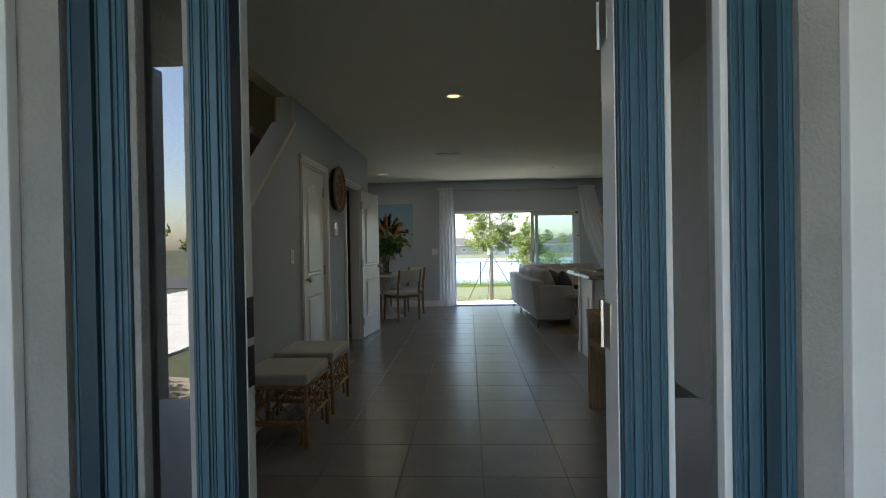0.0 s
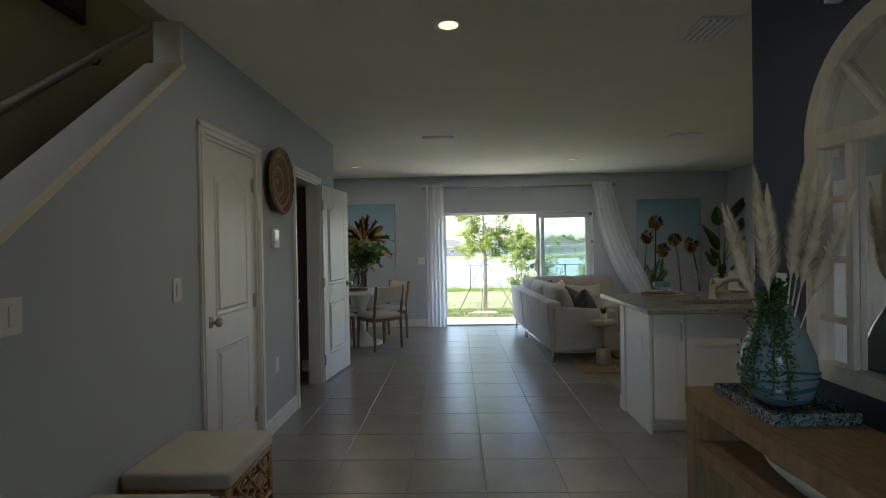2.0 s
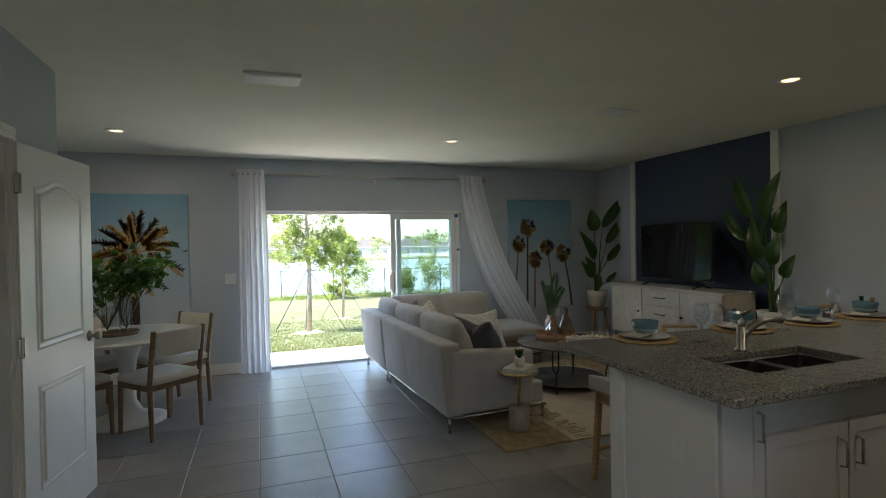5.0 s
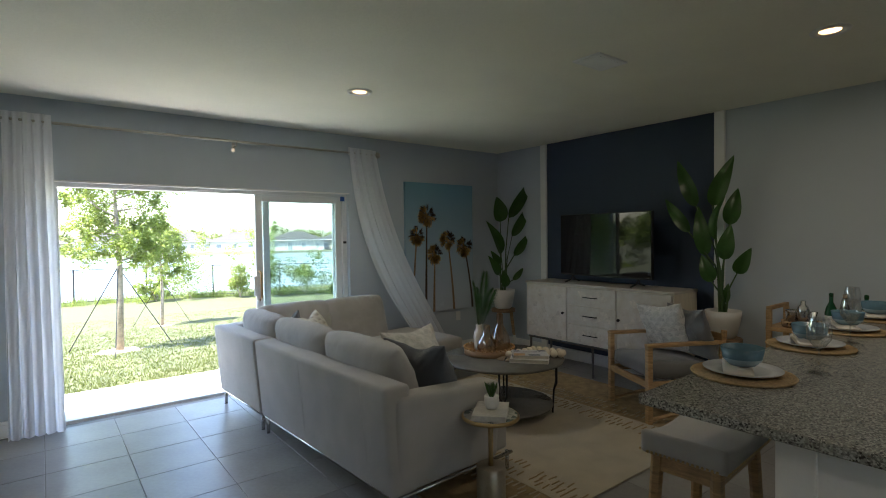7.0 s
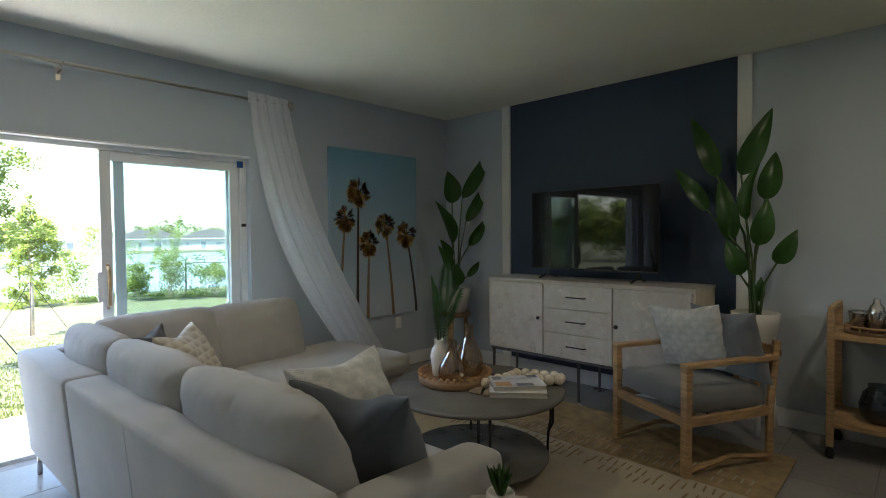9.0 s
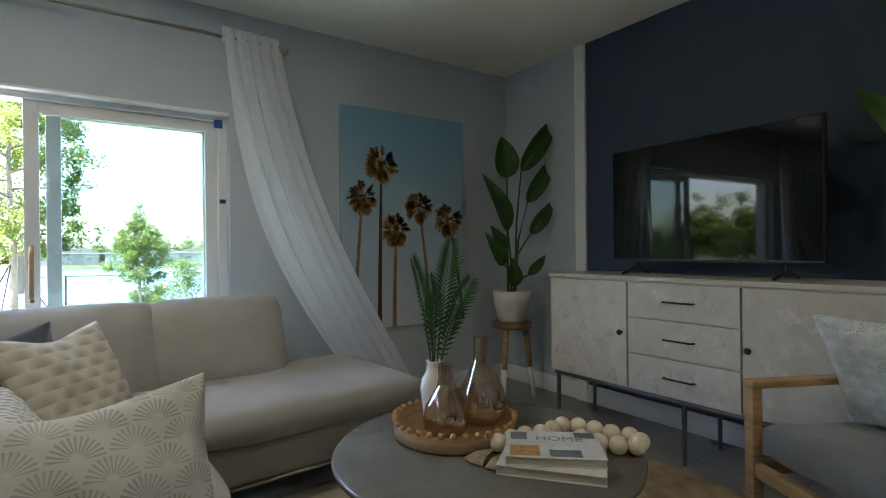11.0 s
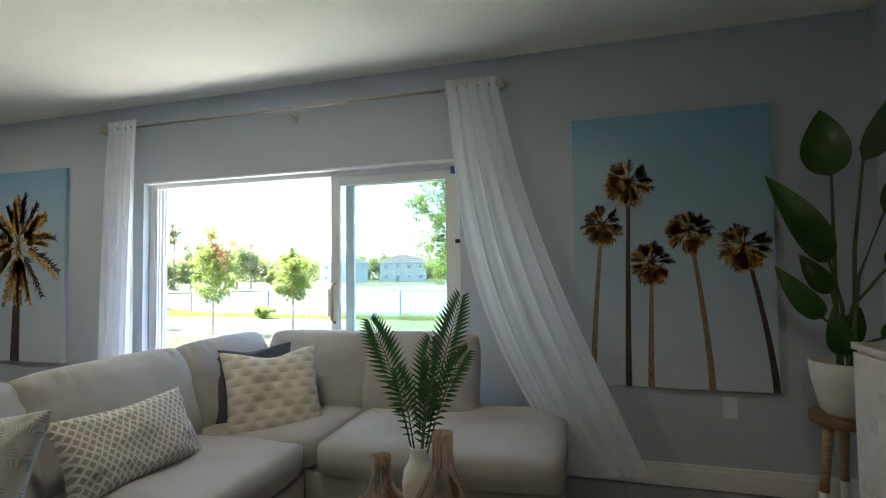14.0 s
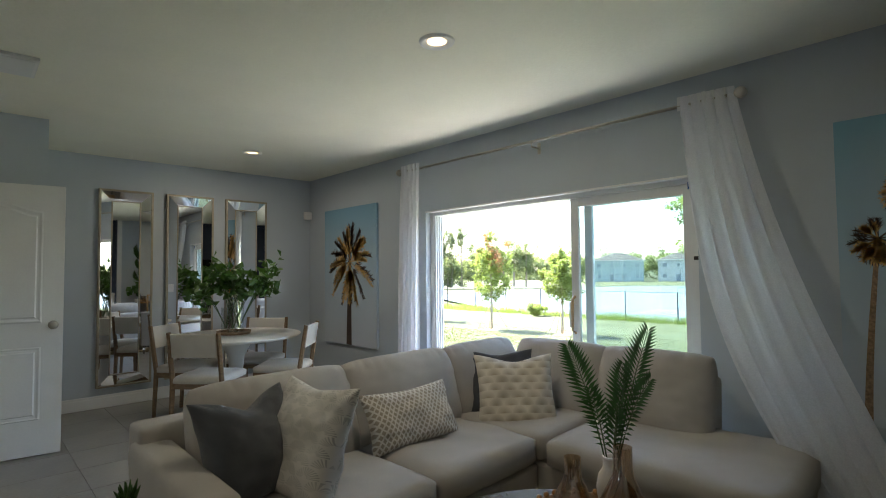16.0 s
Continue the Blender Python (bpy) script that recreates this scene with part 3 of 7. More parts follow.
structure("trim", box(-0.144, 0.728, FRONT + 0.005, 1.62, 2.06, 2.10, 0.003), M_TRIM, "white painted head of the front door", "trim")
structure("threshold", box(-0.144, 0.728, 1.42, 1.63, -0.02, 0.012, 0.004), M_NICKEL, "metal threshold of the front door", "threshold")
front = tagged(part("door_3", panel_door(0.80, 2.04, 0.045), M_TRIM), "front door swung wide open behind the sidelight", "door", kind="structure")
front.matrix_basis = pose(0.765, 1.665, 0.012, 0, 0, 3.0)
for z in (0.28, 1.07, 1.80):
    bm = box(0.7245, 0.7282, 1.548, 1.606, z - 0.055, z + 0.055, 0.002)
    tube([(0.724, 1.614, z - 0.058), (0.724, 1.614, z + 0.058)], 0.008, 8, bm)
    hb = part("hinge", bm, M_NICKEL, front, "brushed nickel hinge")
    hb.matrix_parent_inverse = front.matrix_basis.inverted()
for z in (1.10, 0.98):
    bm = box(-0.1445, -0.142, 1.546, 1.582, z - 0.05, z + 0.05, 0.002)
    box(-0.143, -0.1405, 1.552, 1.576, z - 0.025, z + 0.025, 0.001, bm=bm)
    tagged(part("strike_plate", bm, M_BLACKMETAL), "dark metal strike plate on the white jamb", "strike plate")

# porch and front garden, mirrored in the sidelights
structure("porch_slab", box(-3.0, 3.0, -1.6, 1.42, -0.14, -0.03, 0.01), M_CONCRETE, "pale concrete porch slab", "porch")
structure("porch_ceiling", box(-3.0, 3.0, -1.6, 1.43, 2.85, 2.95), M_STUCCO, "pale porch ceiling", "porch")
structure("porch_column", box(-2.9, -2.5, -1.5, -1.1, -0.05, 2.85, 0.01), M_STUCCO, "grey stucco porch column", "column")
structure("porch_side", box(-2.5, -2.3, -1.72, 1.42, -0.05, 2.85, 0.01), M_STUCCO, "grey stucco porch side wall", "wall")
# unseen long wall, added to keep sky out of the right sidelight's reflection
structure("porch_side_right", box(2.3, 2.5, -6.0, 1.42, -0.05, 2.85, 0.01), M_STUCCO, "grey stucco porch side wall", "wall")
# unseen roof strip, added to shade that wall from sun and sky
structure("porch_ceiling_side", box(-0.3, 3.0, -6.0, -1.6, 2.85, 2.95), M_STUCCO, "pale porch ceiling", "porch")
structure("driveway", box(-9.0, -3.6, -14.0, 1.0, -0.145, -0.115), M_CONCRETE, "pale concrete driveway", "driveway")
structure("road", box(-60.0, 60.0, -22.0, -15.0, -0.15, -0.12), mat("asphalt", (0.055, 0.055, 0.057), 0.9, vary=0.2, scale=3, fine=60, bump=0.2), "grey asphalt road", "road")

# ---- stairs ----
stair = thing("staircase", pose(-1.69, 3.16, 0), "carpeted brown staircase rising between two walls", "stairs")
for i in range(13):
    y, z = i * 0.2545, (i + 1) * 0.19
    bm = box(-0.445, 0.445, y, y + 0.275, 0.0 if i == 0 else z - 0.3, z - 0.012)
    tube([(-0.445, y - 0.008, z - 0.016), (0.445, y - 0.008, z - 0.016)], 0.022, 10, bm)
    box(-0.445, 0.445, y - 0.004, y + 0.275, z - 0.02, z, 0.004, bm=bm)
    part("step", bm, M_CARPET, stair, "", True)
part("landing", box(-0.445, 0.44, 3.335, 3.84, 2.36, 2.47, 0.004), M_CARPET, stair)
skirt = bmesh.new()
quads(skirt, [(x, y, z) for x in (-2.15, -2.132) for y, z in ((2.9, 0.0), (3.05, 0.0), (6.3, 2.43), (6.3, 2.72), (3.02, 0.27), (2.9, 0.27))], ((5, 4, 3, 2, 1, 0), (6, 7, 8, 9, 10, 11), (4, 10, 9, 3), (0, 6, 11, 5), (5, 11, 10, 4)))
structure("baseboard", skirt, M_TRIM, "white sloping stair skirting board", "baseboard")
rail = thing("handrail", pose(-2.09, 3.2, 0), "beige painted handrail on brackets along the stair wall", "handrail")
part("rail", tube([(0, -0.2, 0.868), (0, 3.4, 3.557)], 0.026, 10), M_RAIL, rail, "", True)
for y in (0.3, 1.3, 2.3):
    z = 0.868 + (y + 0.2) * 0.747
    part("bracket", tube([(-0.06, y, z - 0.07), (-0.02, y, z - 0.07), (0, y, z - 0.02)], 0.007, 6), M_BLACKMETAL, rail)
pic = thing("picture_frame", pose(-2.148, 4.45, 2.89), "dark framed picture high on the stair wall", "picture")
part("frame", box(0, 0.03, 0, 0.96, 0, 0.75, 0.004), M_BLACK, pic)
part("print", box(0.03, 0.034, 0.04, 0.92, 0.04, 0.71), mat("dark_print", (0.06, 0.055, 0.045), 0.5, vary=0.3, scale=5, fine=40), pic, "dark brown print")

# ---- sliding door, rod and curtains ----
win = new("window_1")
tagged(win, "white vinyl sliding glass door, left half open", "sliding door", kind="structure")
yy = BACK + 0.06
for a, b, c, d, e, f in ((SL0, SL0 + 0.05, yy, yy + 0.12, 0, SLTOP), (SL1 - 0.05, SL1, yy, yy + 0.12, 0, SLTOP), (SL0 + 0.05, SL1 - 0.05, yy, yy + 0.12, SLTOP - 0.045, SLTOP), (SL0 + 0.05, SL1 - 0.05, yy, yy + 0.12, -0.01, 0.02)):
    part("window_frame", box(a, b, c, d, e, f, 0.004), M_VINYL, win)
for k in range(4):
    part("track_rib", box(SL0 + 0.05, SL0 + 0.072 - 0.004 * (k % 2), yy + 0.006 + 0.031 * k, yy + 0.018 + 0.031 * k, 0.02, SLTOP - 0.045, 0.002), M_VINYL, win)
for y, (x0, x1) in ((yy + 0.075, (1.77, 2.60)), (yy + 0.025, (1.68, 2.605))):
    sash = part("sash", box(x0, x0 + 0.065, y, y + 0.035, 0.02, SLTOP - 0.045, 0.004), M_VINYL, win)
    for a, b, c, d in ((x1 - 0.065, x1, 0.02, SLTOP - 0.045), (x0 + 0.065, x1 - 0.065, 0.02, 0.09), (x0 + 0.065, x1 - 0.065, SLTOP - 0.11, SLTOP - 0.045)):
        part("rail", box(a, b, y, y + 0.035, c, d, 0.003), M_VINYL, sash)
    pane = part("pane", box(x0 + 0.065, x1 - 0.065, y + 0.012, y + 0.020, 0.09, SLTOP - 0.11), M_GLASS, sash, "clear green-tinted glass pane")
    pane.visible_shadow = False
part("handle", tube([(1.712, yy + 0.02, 0.86), (1.712, yy - 0.02, 0.88), (1.712, yy - 0.02, 1.12), (1.712, yy + 0.02, 1.14)], 0.011, 8), M_OAK, win, "wooden pull handle", True)
part("latch", box(1.655, 1.68, yy + 0.02, yy + 0.03, 0.90, 1.10, 0.004), M_VINYL, win)
part("latch", box(2.613, 2.648, yy - 0.012, yy + 0.0, 1.40, 1.425, 0.003), M_BLACK, win, "small black catch")
part("tape", box(2.585, 2.635, yy - 0.004, yy - 0.0025, 1.86, 1.91), mat("blue_tape", (0.02, 0.09, 0.32), 0.6), win, "scrap of blue masking tape")
for x0, x1, z0, z1 in ((SL0 - 0.0, SL1, SLTOP, SLTOP + 0.012),):
    structure("trim", box(x0, x1, BACK - 0.008, BACK + 0.06, z0 - 0.012, z1 - 0.0125), M_TRIM, "white reveal over the sliding door", "trim")

rod = thing("curtain_rod", pose(0, 10.755, 2.365), "brushed steel curtain rod with ball finials over the glass door", "curtain rod")
part("bar", tube([(-0.20, 0, 0), (2.93, 0, 0)], 0.011, 12), M_NICKEL, rod, "", True)
for x, s in ((-0.20, -1), (2.93, 1)):
    bm = lathe([(0, -0.036), (0.014, -0.033), (0.028, -0.022), (0.036, 0.0), (0.028, 0.022), (0.014, 0.033), (0, 0.036)], 20)
    bm.transform(pose(x + s * 0.03, 0, 0, 0, 90, 0))
    part("finial", bm, M_NICKEL, rod, "", True)
for x in (-0.1, 1.46, 2.86):
    bm = tube([(x, 0.10, -0.04), (x, 0.0, -0.04), (x, 0.0, -0.008)], 0.007, 8)
    box(x - 0.014, x + 0.014, 0.098, 0.105, -0.085, 0.005, 0.002, bm=bm)
    part("bracket", bm, M_NICKEL, rod)


def curtain(name, edge_a, edge_b, depth, folds, label, rows=46, cols=90, amp=0.028, calm=0.25):
    """A hanging cloth between two edges given as functions of the drop (0 top to 1 bottom)."""
    bm = bmesh.new()
    grid = []
    for i in range(rows + 1):
        d = i / rows
        a, b = Vector(edge_a(d)), Vector(edge_b(d))
        row = []
        for j in range(cols + 1):
            u = j / cols
            p = a.lerp(b, u)
            k = amp * (0.55 + 0.45 * min(1, d * 6)) * (1 - calm * min(1.0, d * (1 + calm)))
            w = math.sin(2 * math.pi * folds * u + 0.7 * math.sin(3 * d + 5 * u)) + 0.35 * math.sin(2 * math.pi * folds * 2.3 * u + 4 * d)
            p.y += k * w + depth(d, u)
            p.x += 0.012 * math.cos(2 * math.pi * folds * u) * (1 - d * 0.5)
            row.append(bm.verts.new(p))
        grid.append(row)
    coords = [[v.co.copy() for v in row] for row in grid[:3]]
    for i in range(rows):
        for j in range(cols):
            bm.faces.new((grid[i][j], grid[i + 1][j], grid[i + 1][j + 1], grid[i][j + 1]))
    cloth = tagged(part(name, bm, M_SHEER, None, "", True), label, "curtain", "sheer curtains")
    band, top = bmesh.new(), [[edge.lerp(low, 0.9 * (r == 1)) + Vector((0, -0.004, 0)) for edge, low in zip(coords[0], coords[2])] for r in (0, 1)]
    lines = [[band.verts.new(p) for p in row] for row in top]
    for j in range(cols):
        band.faces.new((lines[0][j], lines[1][j], lines[1][j + 1], lines[0][j + 1]))
    part("header_band", band, M_SHEER, cloth, "doubled header band", True)
    for j in range(6, cols, 14):
        p = coords[0][j]
        part("tab", box(p.x - 0.012, p.x + 0.012, p.y - 0.009, p.y - 0.006, p.z - 0.085, p.z + 0.004, 0.001), M_VINYL, cloth, "stitched hanging tab")
    return cloth


curtain("curtain", lambda d: (-0.20 - 0.01 * d, 10.755 - 0.07 * d, 2.42 - 2.40 * d), lambda d: (0.09 + 0.04 * d, 10.755 - 0.07 * d, 2.42 - 2.40 * d), lambda d, u: 0.0, 5, "white sheer curtain hanging straight from the rod")


def bez(points, d):
    pts = [Vector(p) for p in points]
    while len(pts) > 1:
        pts = [a.lerp(b, d) for a, b in zip(pts, pts[1:])]
    return pts[0]


curtain("curtain", lambda d: bez([(2.60, 10.75, 2.42), (2.66, 10.74, 1.60), (2.75, 10.60, 1.10), (2.95, 10.46, 0.75), (3.36, 10.40, 0.17)], d),
        lambda d: bez([(2.92, 10.75, 2.41), (3.05, 10.76, 1.70), (3.25, 10.68, 1.10), (3.55, 10.52, 0.60), (3.72, 10.44, 0.19)], d), lambda d, u: -0.05 * math.sin(math.pi * d) * math.sin(math.pi * u), 5, "white sheer curtain blown inwards by the breeze", amp=0.017, calm=0.72)

# ---- recessed lamps, vents, detectors ----
def downlight(x, y, lit=True):
    d = thing("recessed_light", pose(x, y, CEIL), "lit round recessed ceiling light with a white trim", "ceiling light", "recessed ceiling lights")
    part("trim_ring", lathe([(0.052, -0.002), (0.074, -0.012), (0.092, -0.010), (0.096, 0.0)], 32), M_TRIM, d, "", True)
    part("lens", lathe([(0.0, -0.003), (0.052, -0.003), (0.054, 0.0)], 32), M_LAMP, d, "glowing warm white lens")
    ld = bpy.data.lights.new("downlight_glow", "AREA")
    ld.shape, ld.size, ld.energy, ld.color = "DISK", 0.12, LAMP_WATTS, (1.0, 0.86, 0.66)
    lo = new("downlight_glow", ld)
    lo.matrix_world = pose(x, y, CEIL - 0.014)


# the last one is unseen, added for warm light on the island front
for x, y in ((0.285, 4.82), (-1.16, 9.60), (1.945, 9.30), (3.45, 6.76), (3.05, 4.30)):
    downlight(x, y)


def vent(x0, x1, y0, y1, slats, label):
    v = thing("ceiling_vent", pose((x0 + x1) / 2, (y0 + y1) / 2, CEIL), label, "vent", "ceiling vents")
    w, h = (x1 - x0) / 2, (y1 - y0) / 2
    for a, b, c, d in ((-w, w, -h, -h + 0.025), (-w, w, h - 0.025, h), (-w, -w + 0.025, -h + 0.025, h - 0.025), (w - 0.025, w, -h + 0.025, h - 0.025)):
        part("frame", box(a, b, c, d, -0.012, 0.0, 0.003), M_TRIM, v)
    # no duct is cut; a dark sheet stands in for its shade
    part("backing", box(-w + 0.025, w - 0.025, -h + 0.025, h - 0.025, -0.002, -0.0005), M_BLACKMETAL, v, "dark sheet in place of the duct's shade")
    for i in range(slats):
        x = -w + 0.025 + (2 * w - 0.05) * (i + 0.5) / slats
        bm = box(-0.011, 0.011, -h + 0.025, h - 0.025, -0.0015, 0.0015)
        bm.transform(pose(x, 0, -0.011, 0, 26, 0))
        part("slat", bm, M_TRIM, v)


vent(1.62, 1.86, 4.80, 5.13, 5, "white louvred ceiling vent near the navy wall")
vent(2.70, 3.00, 7.71, 7.91, 7, "white louvred ceiling vent over the living room")
ret = thing("return_grille", pose(0.13, 7.68, CEIL), "white raised ceiling return grille", "vent", "ceiling vents")
part("frame", box(-0.17, 0.17, -0.095, 0.095, -0.022, 0.0, 0.006), M_TRIM, ret)
part("face", box(-0.15, 0.15, -0.075, 0.075, -0.025, -0.022, 0.002), M_VINYL, ret)

# ---- kitchen island ----
isl = thing("kitchen_island", pose(1.70, 5.79, 0), "white shaker kitchen island with steel bar pulls", "kitchen island")
bm = box(0.0, 1.24, 0.02, 0.56, 0.10, 0.67)
for x0, x1, y0, y1 in ((0.0, 0.31, 0.02, 0.56), (1.03, 1.24, 0.02, 0.56), (0.31, 1.03, 0.02, 0.08), (0.31, 1.03, 0.42, 0.56)):
    box(x0, x1, y0, y1, 0.671, 0.885, bm=bm)
part("body", bm, M_WHITE, isl)
part("body", box(1.86, 2.62, 0.02, 0.56, 0.0, 0.885), M_WHITE, isl)
part("plinth", box(0.02, 1.24, 0.08, 0.54, 0.0, 0.10), M_WHITE, isl)
part("end_panel", box(-0.018, 0.0, 0.0, 0.60, 0.0, 0.885, 0.003), M_WHITE, isl)
part("end_post", box(-0.03, 0.07, 0.52, 0.62, 0.0, 0.885, 0.004), M_WHITE, isl)
part("skirting", box(-0.035, 0.0, 0.505, 0.635, 0.0, 0.11, 0.004), M_WHITE, isl)


def shaker(x0, x1, z0, z1, pull):
    bm = box(x0, x1, 0.0, 0.019, z0, z1, 0.002)
    for a, b, c, d in ((x0, x0 + 0.055, z0, z1), (x1 - 0.055, x1, z0, z1), (x0 + 0.055, x1 - 0.055, z0, z0 + 0.055), (x0 + 0.055, x1 - 0.055, z1 - 0.055, z1)):
        if z1 - z0 > 0.25:
            box(a, b, -0.008, 0.0, c, d, 0.0015, bm=bm)
    d = part("door", bm, M_WHITE, isl)
    if pull:
        px, pz = pull
        part("handle", tube([(px, 0.0, pz - 0.06), (px, -0.034, pz - 0.055), (px, -0.034, pz + 0.055), (px, 0.0, pz + 0.06)], 0.006, 8), M_NICKEL, d, "brushed steel bar pull", True)


shaker(0.012, 0.235, 0.11, 0.875, (0.20, 0.74))
shaker(0.245, 1.235, 0.70, 0.875, None)
shaker(0.245, 0.735, 0.11, 0.69, (0.69, 0.56))
shaker(0.745, 1.235, 0.11, 0.69, (0.79, 0.56))
dw = thing("dishwasher", pose(2.95, 5.79, 0), "black built-in dishwasher in the island", "dishwasher")
part("body", box(0.0, 0.60, 0.04, 0.56, 0.02, 0.87), M_BLACK, dw)
part("door", box(0.005, 0.595, -0.006, 0.04, 0.10, 0.865, 0.006), M_BLACKMETAL, dw)
part("handle", tube([(0.06, -0.006, 0.80), (0.06, -0.04, 0.80), (0.54, -0.04, 0.80), (0.54, -0.006, 0.80)], 0.009, 8), M_NICKEL, dw, "", True)

top = thing("countertop", pose(1.62, 5.64, 0.885), "speckled grey and beige granite countertop on the island", "countertop")
slab = bmesh.new()
cx0, cx1, cy0, cy1 = 0.40, 1.10, 0.24, 0.56
for a, b, c, d in ((0, cx0, 0, 1.17), (cx1, 2.74, 0, 1.17), (cx0, cx1, 0, cy0), (cx0, cx1, cy1, 1.17)):
    box(a, b, c, d, 0.0, 0.036, bm=slab)
bmesh.ops.remove_doubles(slab, verts=list(slab.verts), dist=1e-4)
mids = {}
for f in list(slab.faces):
    mids.setdefault(tuple(round(c, 3) for c in f.calc_center_median()), []).append(f)
bmesh.ops.delete(slab, geom=[f for fs in mids.values() if len(fs) > 1 for f in fs], context="FACES")
soft(part("slab", slab, M_GRANITE, top), 0.006, 3)
M_SINKSTEEL = mat("satin_sink_steel", (0.30, 0.30, 0.29), 0.38, 1.0, vary=0.08, scale=14, fine=160, bump=0.03)
sink = thing("kitchen_sink", pose(2.02, 5.88, 0.885), "double bowl stainless steel undermount sink", "sink")
for x0, x1 in ((0.0, 0.34), (0.36, 0.70)):
    bm = box(x0, x1, 0.0, 0.32, -0.20, -0.002, 0.03, seg=4)
    bmesh.ops.delete(bm, geom=[f for f in bm.faces if f.normal.z > 0.9 and f.calc_center_median().z > -0.05], context="FACES")
    part("bowl", bm, M_SINKSTEEL, sink, "", True)
    part("drain", lathe([(0.0, -0.197), (0.03, -0.197), (0.042, -0.193), (0.045, -0.197)], 20, cx=(x0 + x1) / 2, cy=0.16), M_NICKEL, sink, "", True)
fau = thing("faucet", pose(2.36, 6.24, 0.921), "brushed nickel pull-out kitchen faucet", "faucet")
part("base", lathe([(0.0, 0), (0.032, 0), (0.032, 0.008), (0.024, 0.016), (0.023, 0.12), (0.0, 0.13)], 20), M_NICKEL, fau, "", True)
part("spout", tube([(0, 0, 0.05), (0.035, -0.01, 0.105), (0.09, -0.03, 0.145), (0.15, -0.05, 0.16), (0.20, -0.065, 0.15)], [0.020, 0.020, 0.018, 0.016, 0.018], 14), M_NICKEL, fau, "", True)
part("lever", tube([(0, 0, 0.11), (0.0, 0.0, 0.15), (0.008, -0.002, 0.185), (0.05, -0.015, 0.205)], [0.020, 0.017, 0.012, 0.006], 12), M_NICKEL, fau, "", True)
for x, y, w in ((1.681, 5.97, "end"), (1.669, 6.33, "post")):
    o = thing("outlet", pose(x, y, 0.62, 0, -90, 0), "white socket plate on the island end", "outlet")
    part("plate", box(-0.057, 0.057, -0.036, 0.036, -0.002, 0.005, 0.002), M_TRIM, o)
    for z in (-0.022, 0.022):
        part("socket", lathe([(0, 0.006), (0.014, 0.006), (0.016, 0.004)], 16, cx=z), M_VINYL, o)

# ---- sectional sofa ----
sofa = thing("sectional_sofa", pose(1.385, 8.02, 0, 0, 0, 3.0), "light greige fabric sectional sofa on thin chrome legs", "sofa")
SOFA_L, SOFA_W = 2.64, 2.06


def padded(x0, x1, y0, y1, z0, z1, r=0.05):
    return box(x0, x1, y0, y1, z0, z1, r, seg=4)


part("base", padded(0.03, 0.92, 0.05, 1.70, 0.13, 0.31, 0.03), M_SOFA, sofa, "", True)
part("base", padded(0.03, SOFA_W, 1.715, SOFA_L, 0.13, 0.31, 0.03), M_SOFA, sofa, "", True)


def back_panel(x0, x1, y0, y1, along, top=0.71):
    """A slightly raked upholstered back with a soft top edge."""
    bm = box(x0, x1, y0, y1, 0.13, top, 0.035, seg=4)
    for v in bm.verts:
        k = (v.co.z - 0.13) / 0.58
        if along == "y":
            v.co.x -= 0.05 * k
        else:
            v.co.y += 0.05 * k
    return bm


part("back", back_panel(0.0, 0.17, 0.0, 1.70, "y"), M_SOFA, sofa, "", True)
part("back", back_panel(0.0, 0.17, 1.715, SOFA_L, "y"), M_SOFA, sofa, "", True)
part("back", back_panel(0.09, 1.56, SOFA_L - 0.17, SOFA_L + 0.004, "x", 0.704), M_SOFA, sofa, "", True)
for y in (0.22, 0.96):
    part("seam", tube([(-0.0015, y, 0.15), (-0.026, y, 0.42), (-0.048, y + 0.01, 0.69)], 0.0016, 5), M_SOFA, sofa, "", True)
arm = box(0.02, 0.79, 0.0, 0.17, 0.13, 0.60, 0.05, seg=5)
for v in arm.verts:
    k = max(0.0, (v.co.z - 0.3) / 0.3)
    v.co.z += k * (0.05 - 0.07 * max(0, v.co.x - 0.1)) * 1.0
    v.co.y -= 0.03 * k
part("arm", arm, M_SOFA, sofa, "", True)


def seat(cx, cy, sx, sy, seed, z=0.385, h=0.17):
    bm = cushion(sx, sy, h, 0.30, 16, 0.003, seed, 0.62)
    part("seat_cushion", bm, M_SOFA, sofa, "", True, pose(cx, cy, z))


seat(0.545, 0.56, 0.79, 0.77, 1.0)
seat(0.545, 1.32, 0.79, 0.76, 2.0)
seat(0.56, 2.08, 0.80, 0.80, 3.0)
seat(1.52, 2.06, 1.11, 0.86, 4.0)


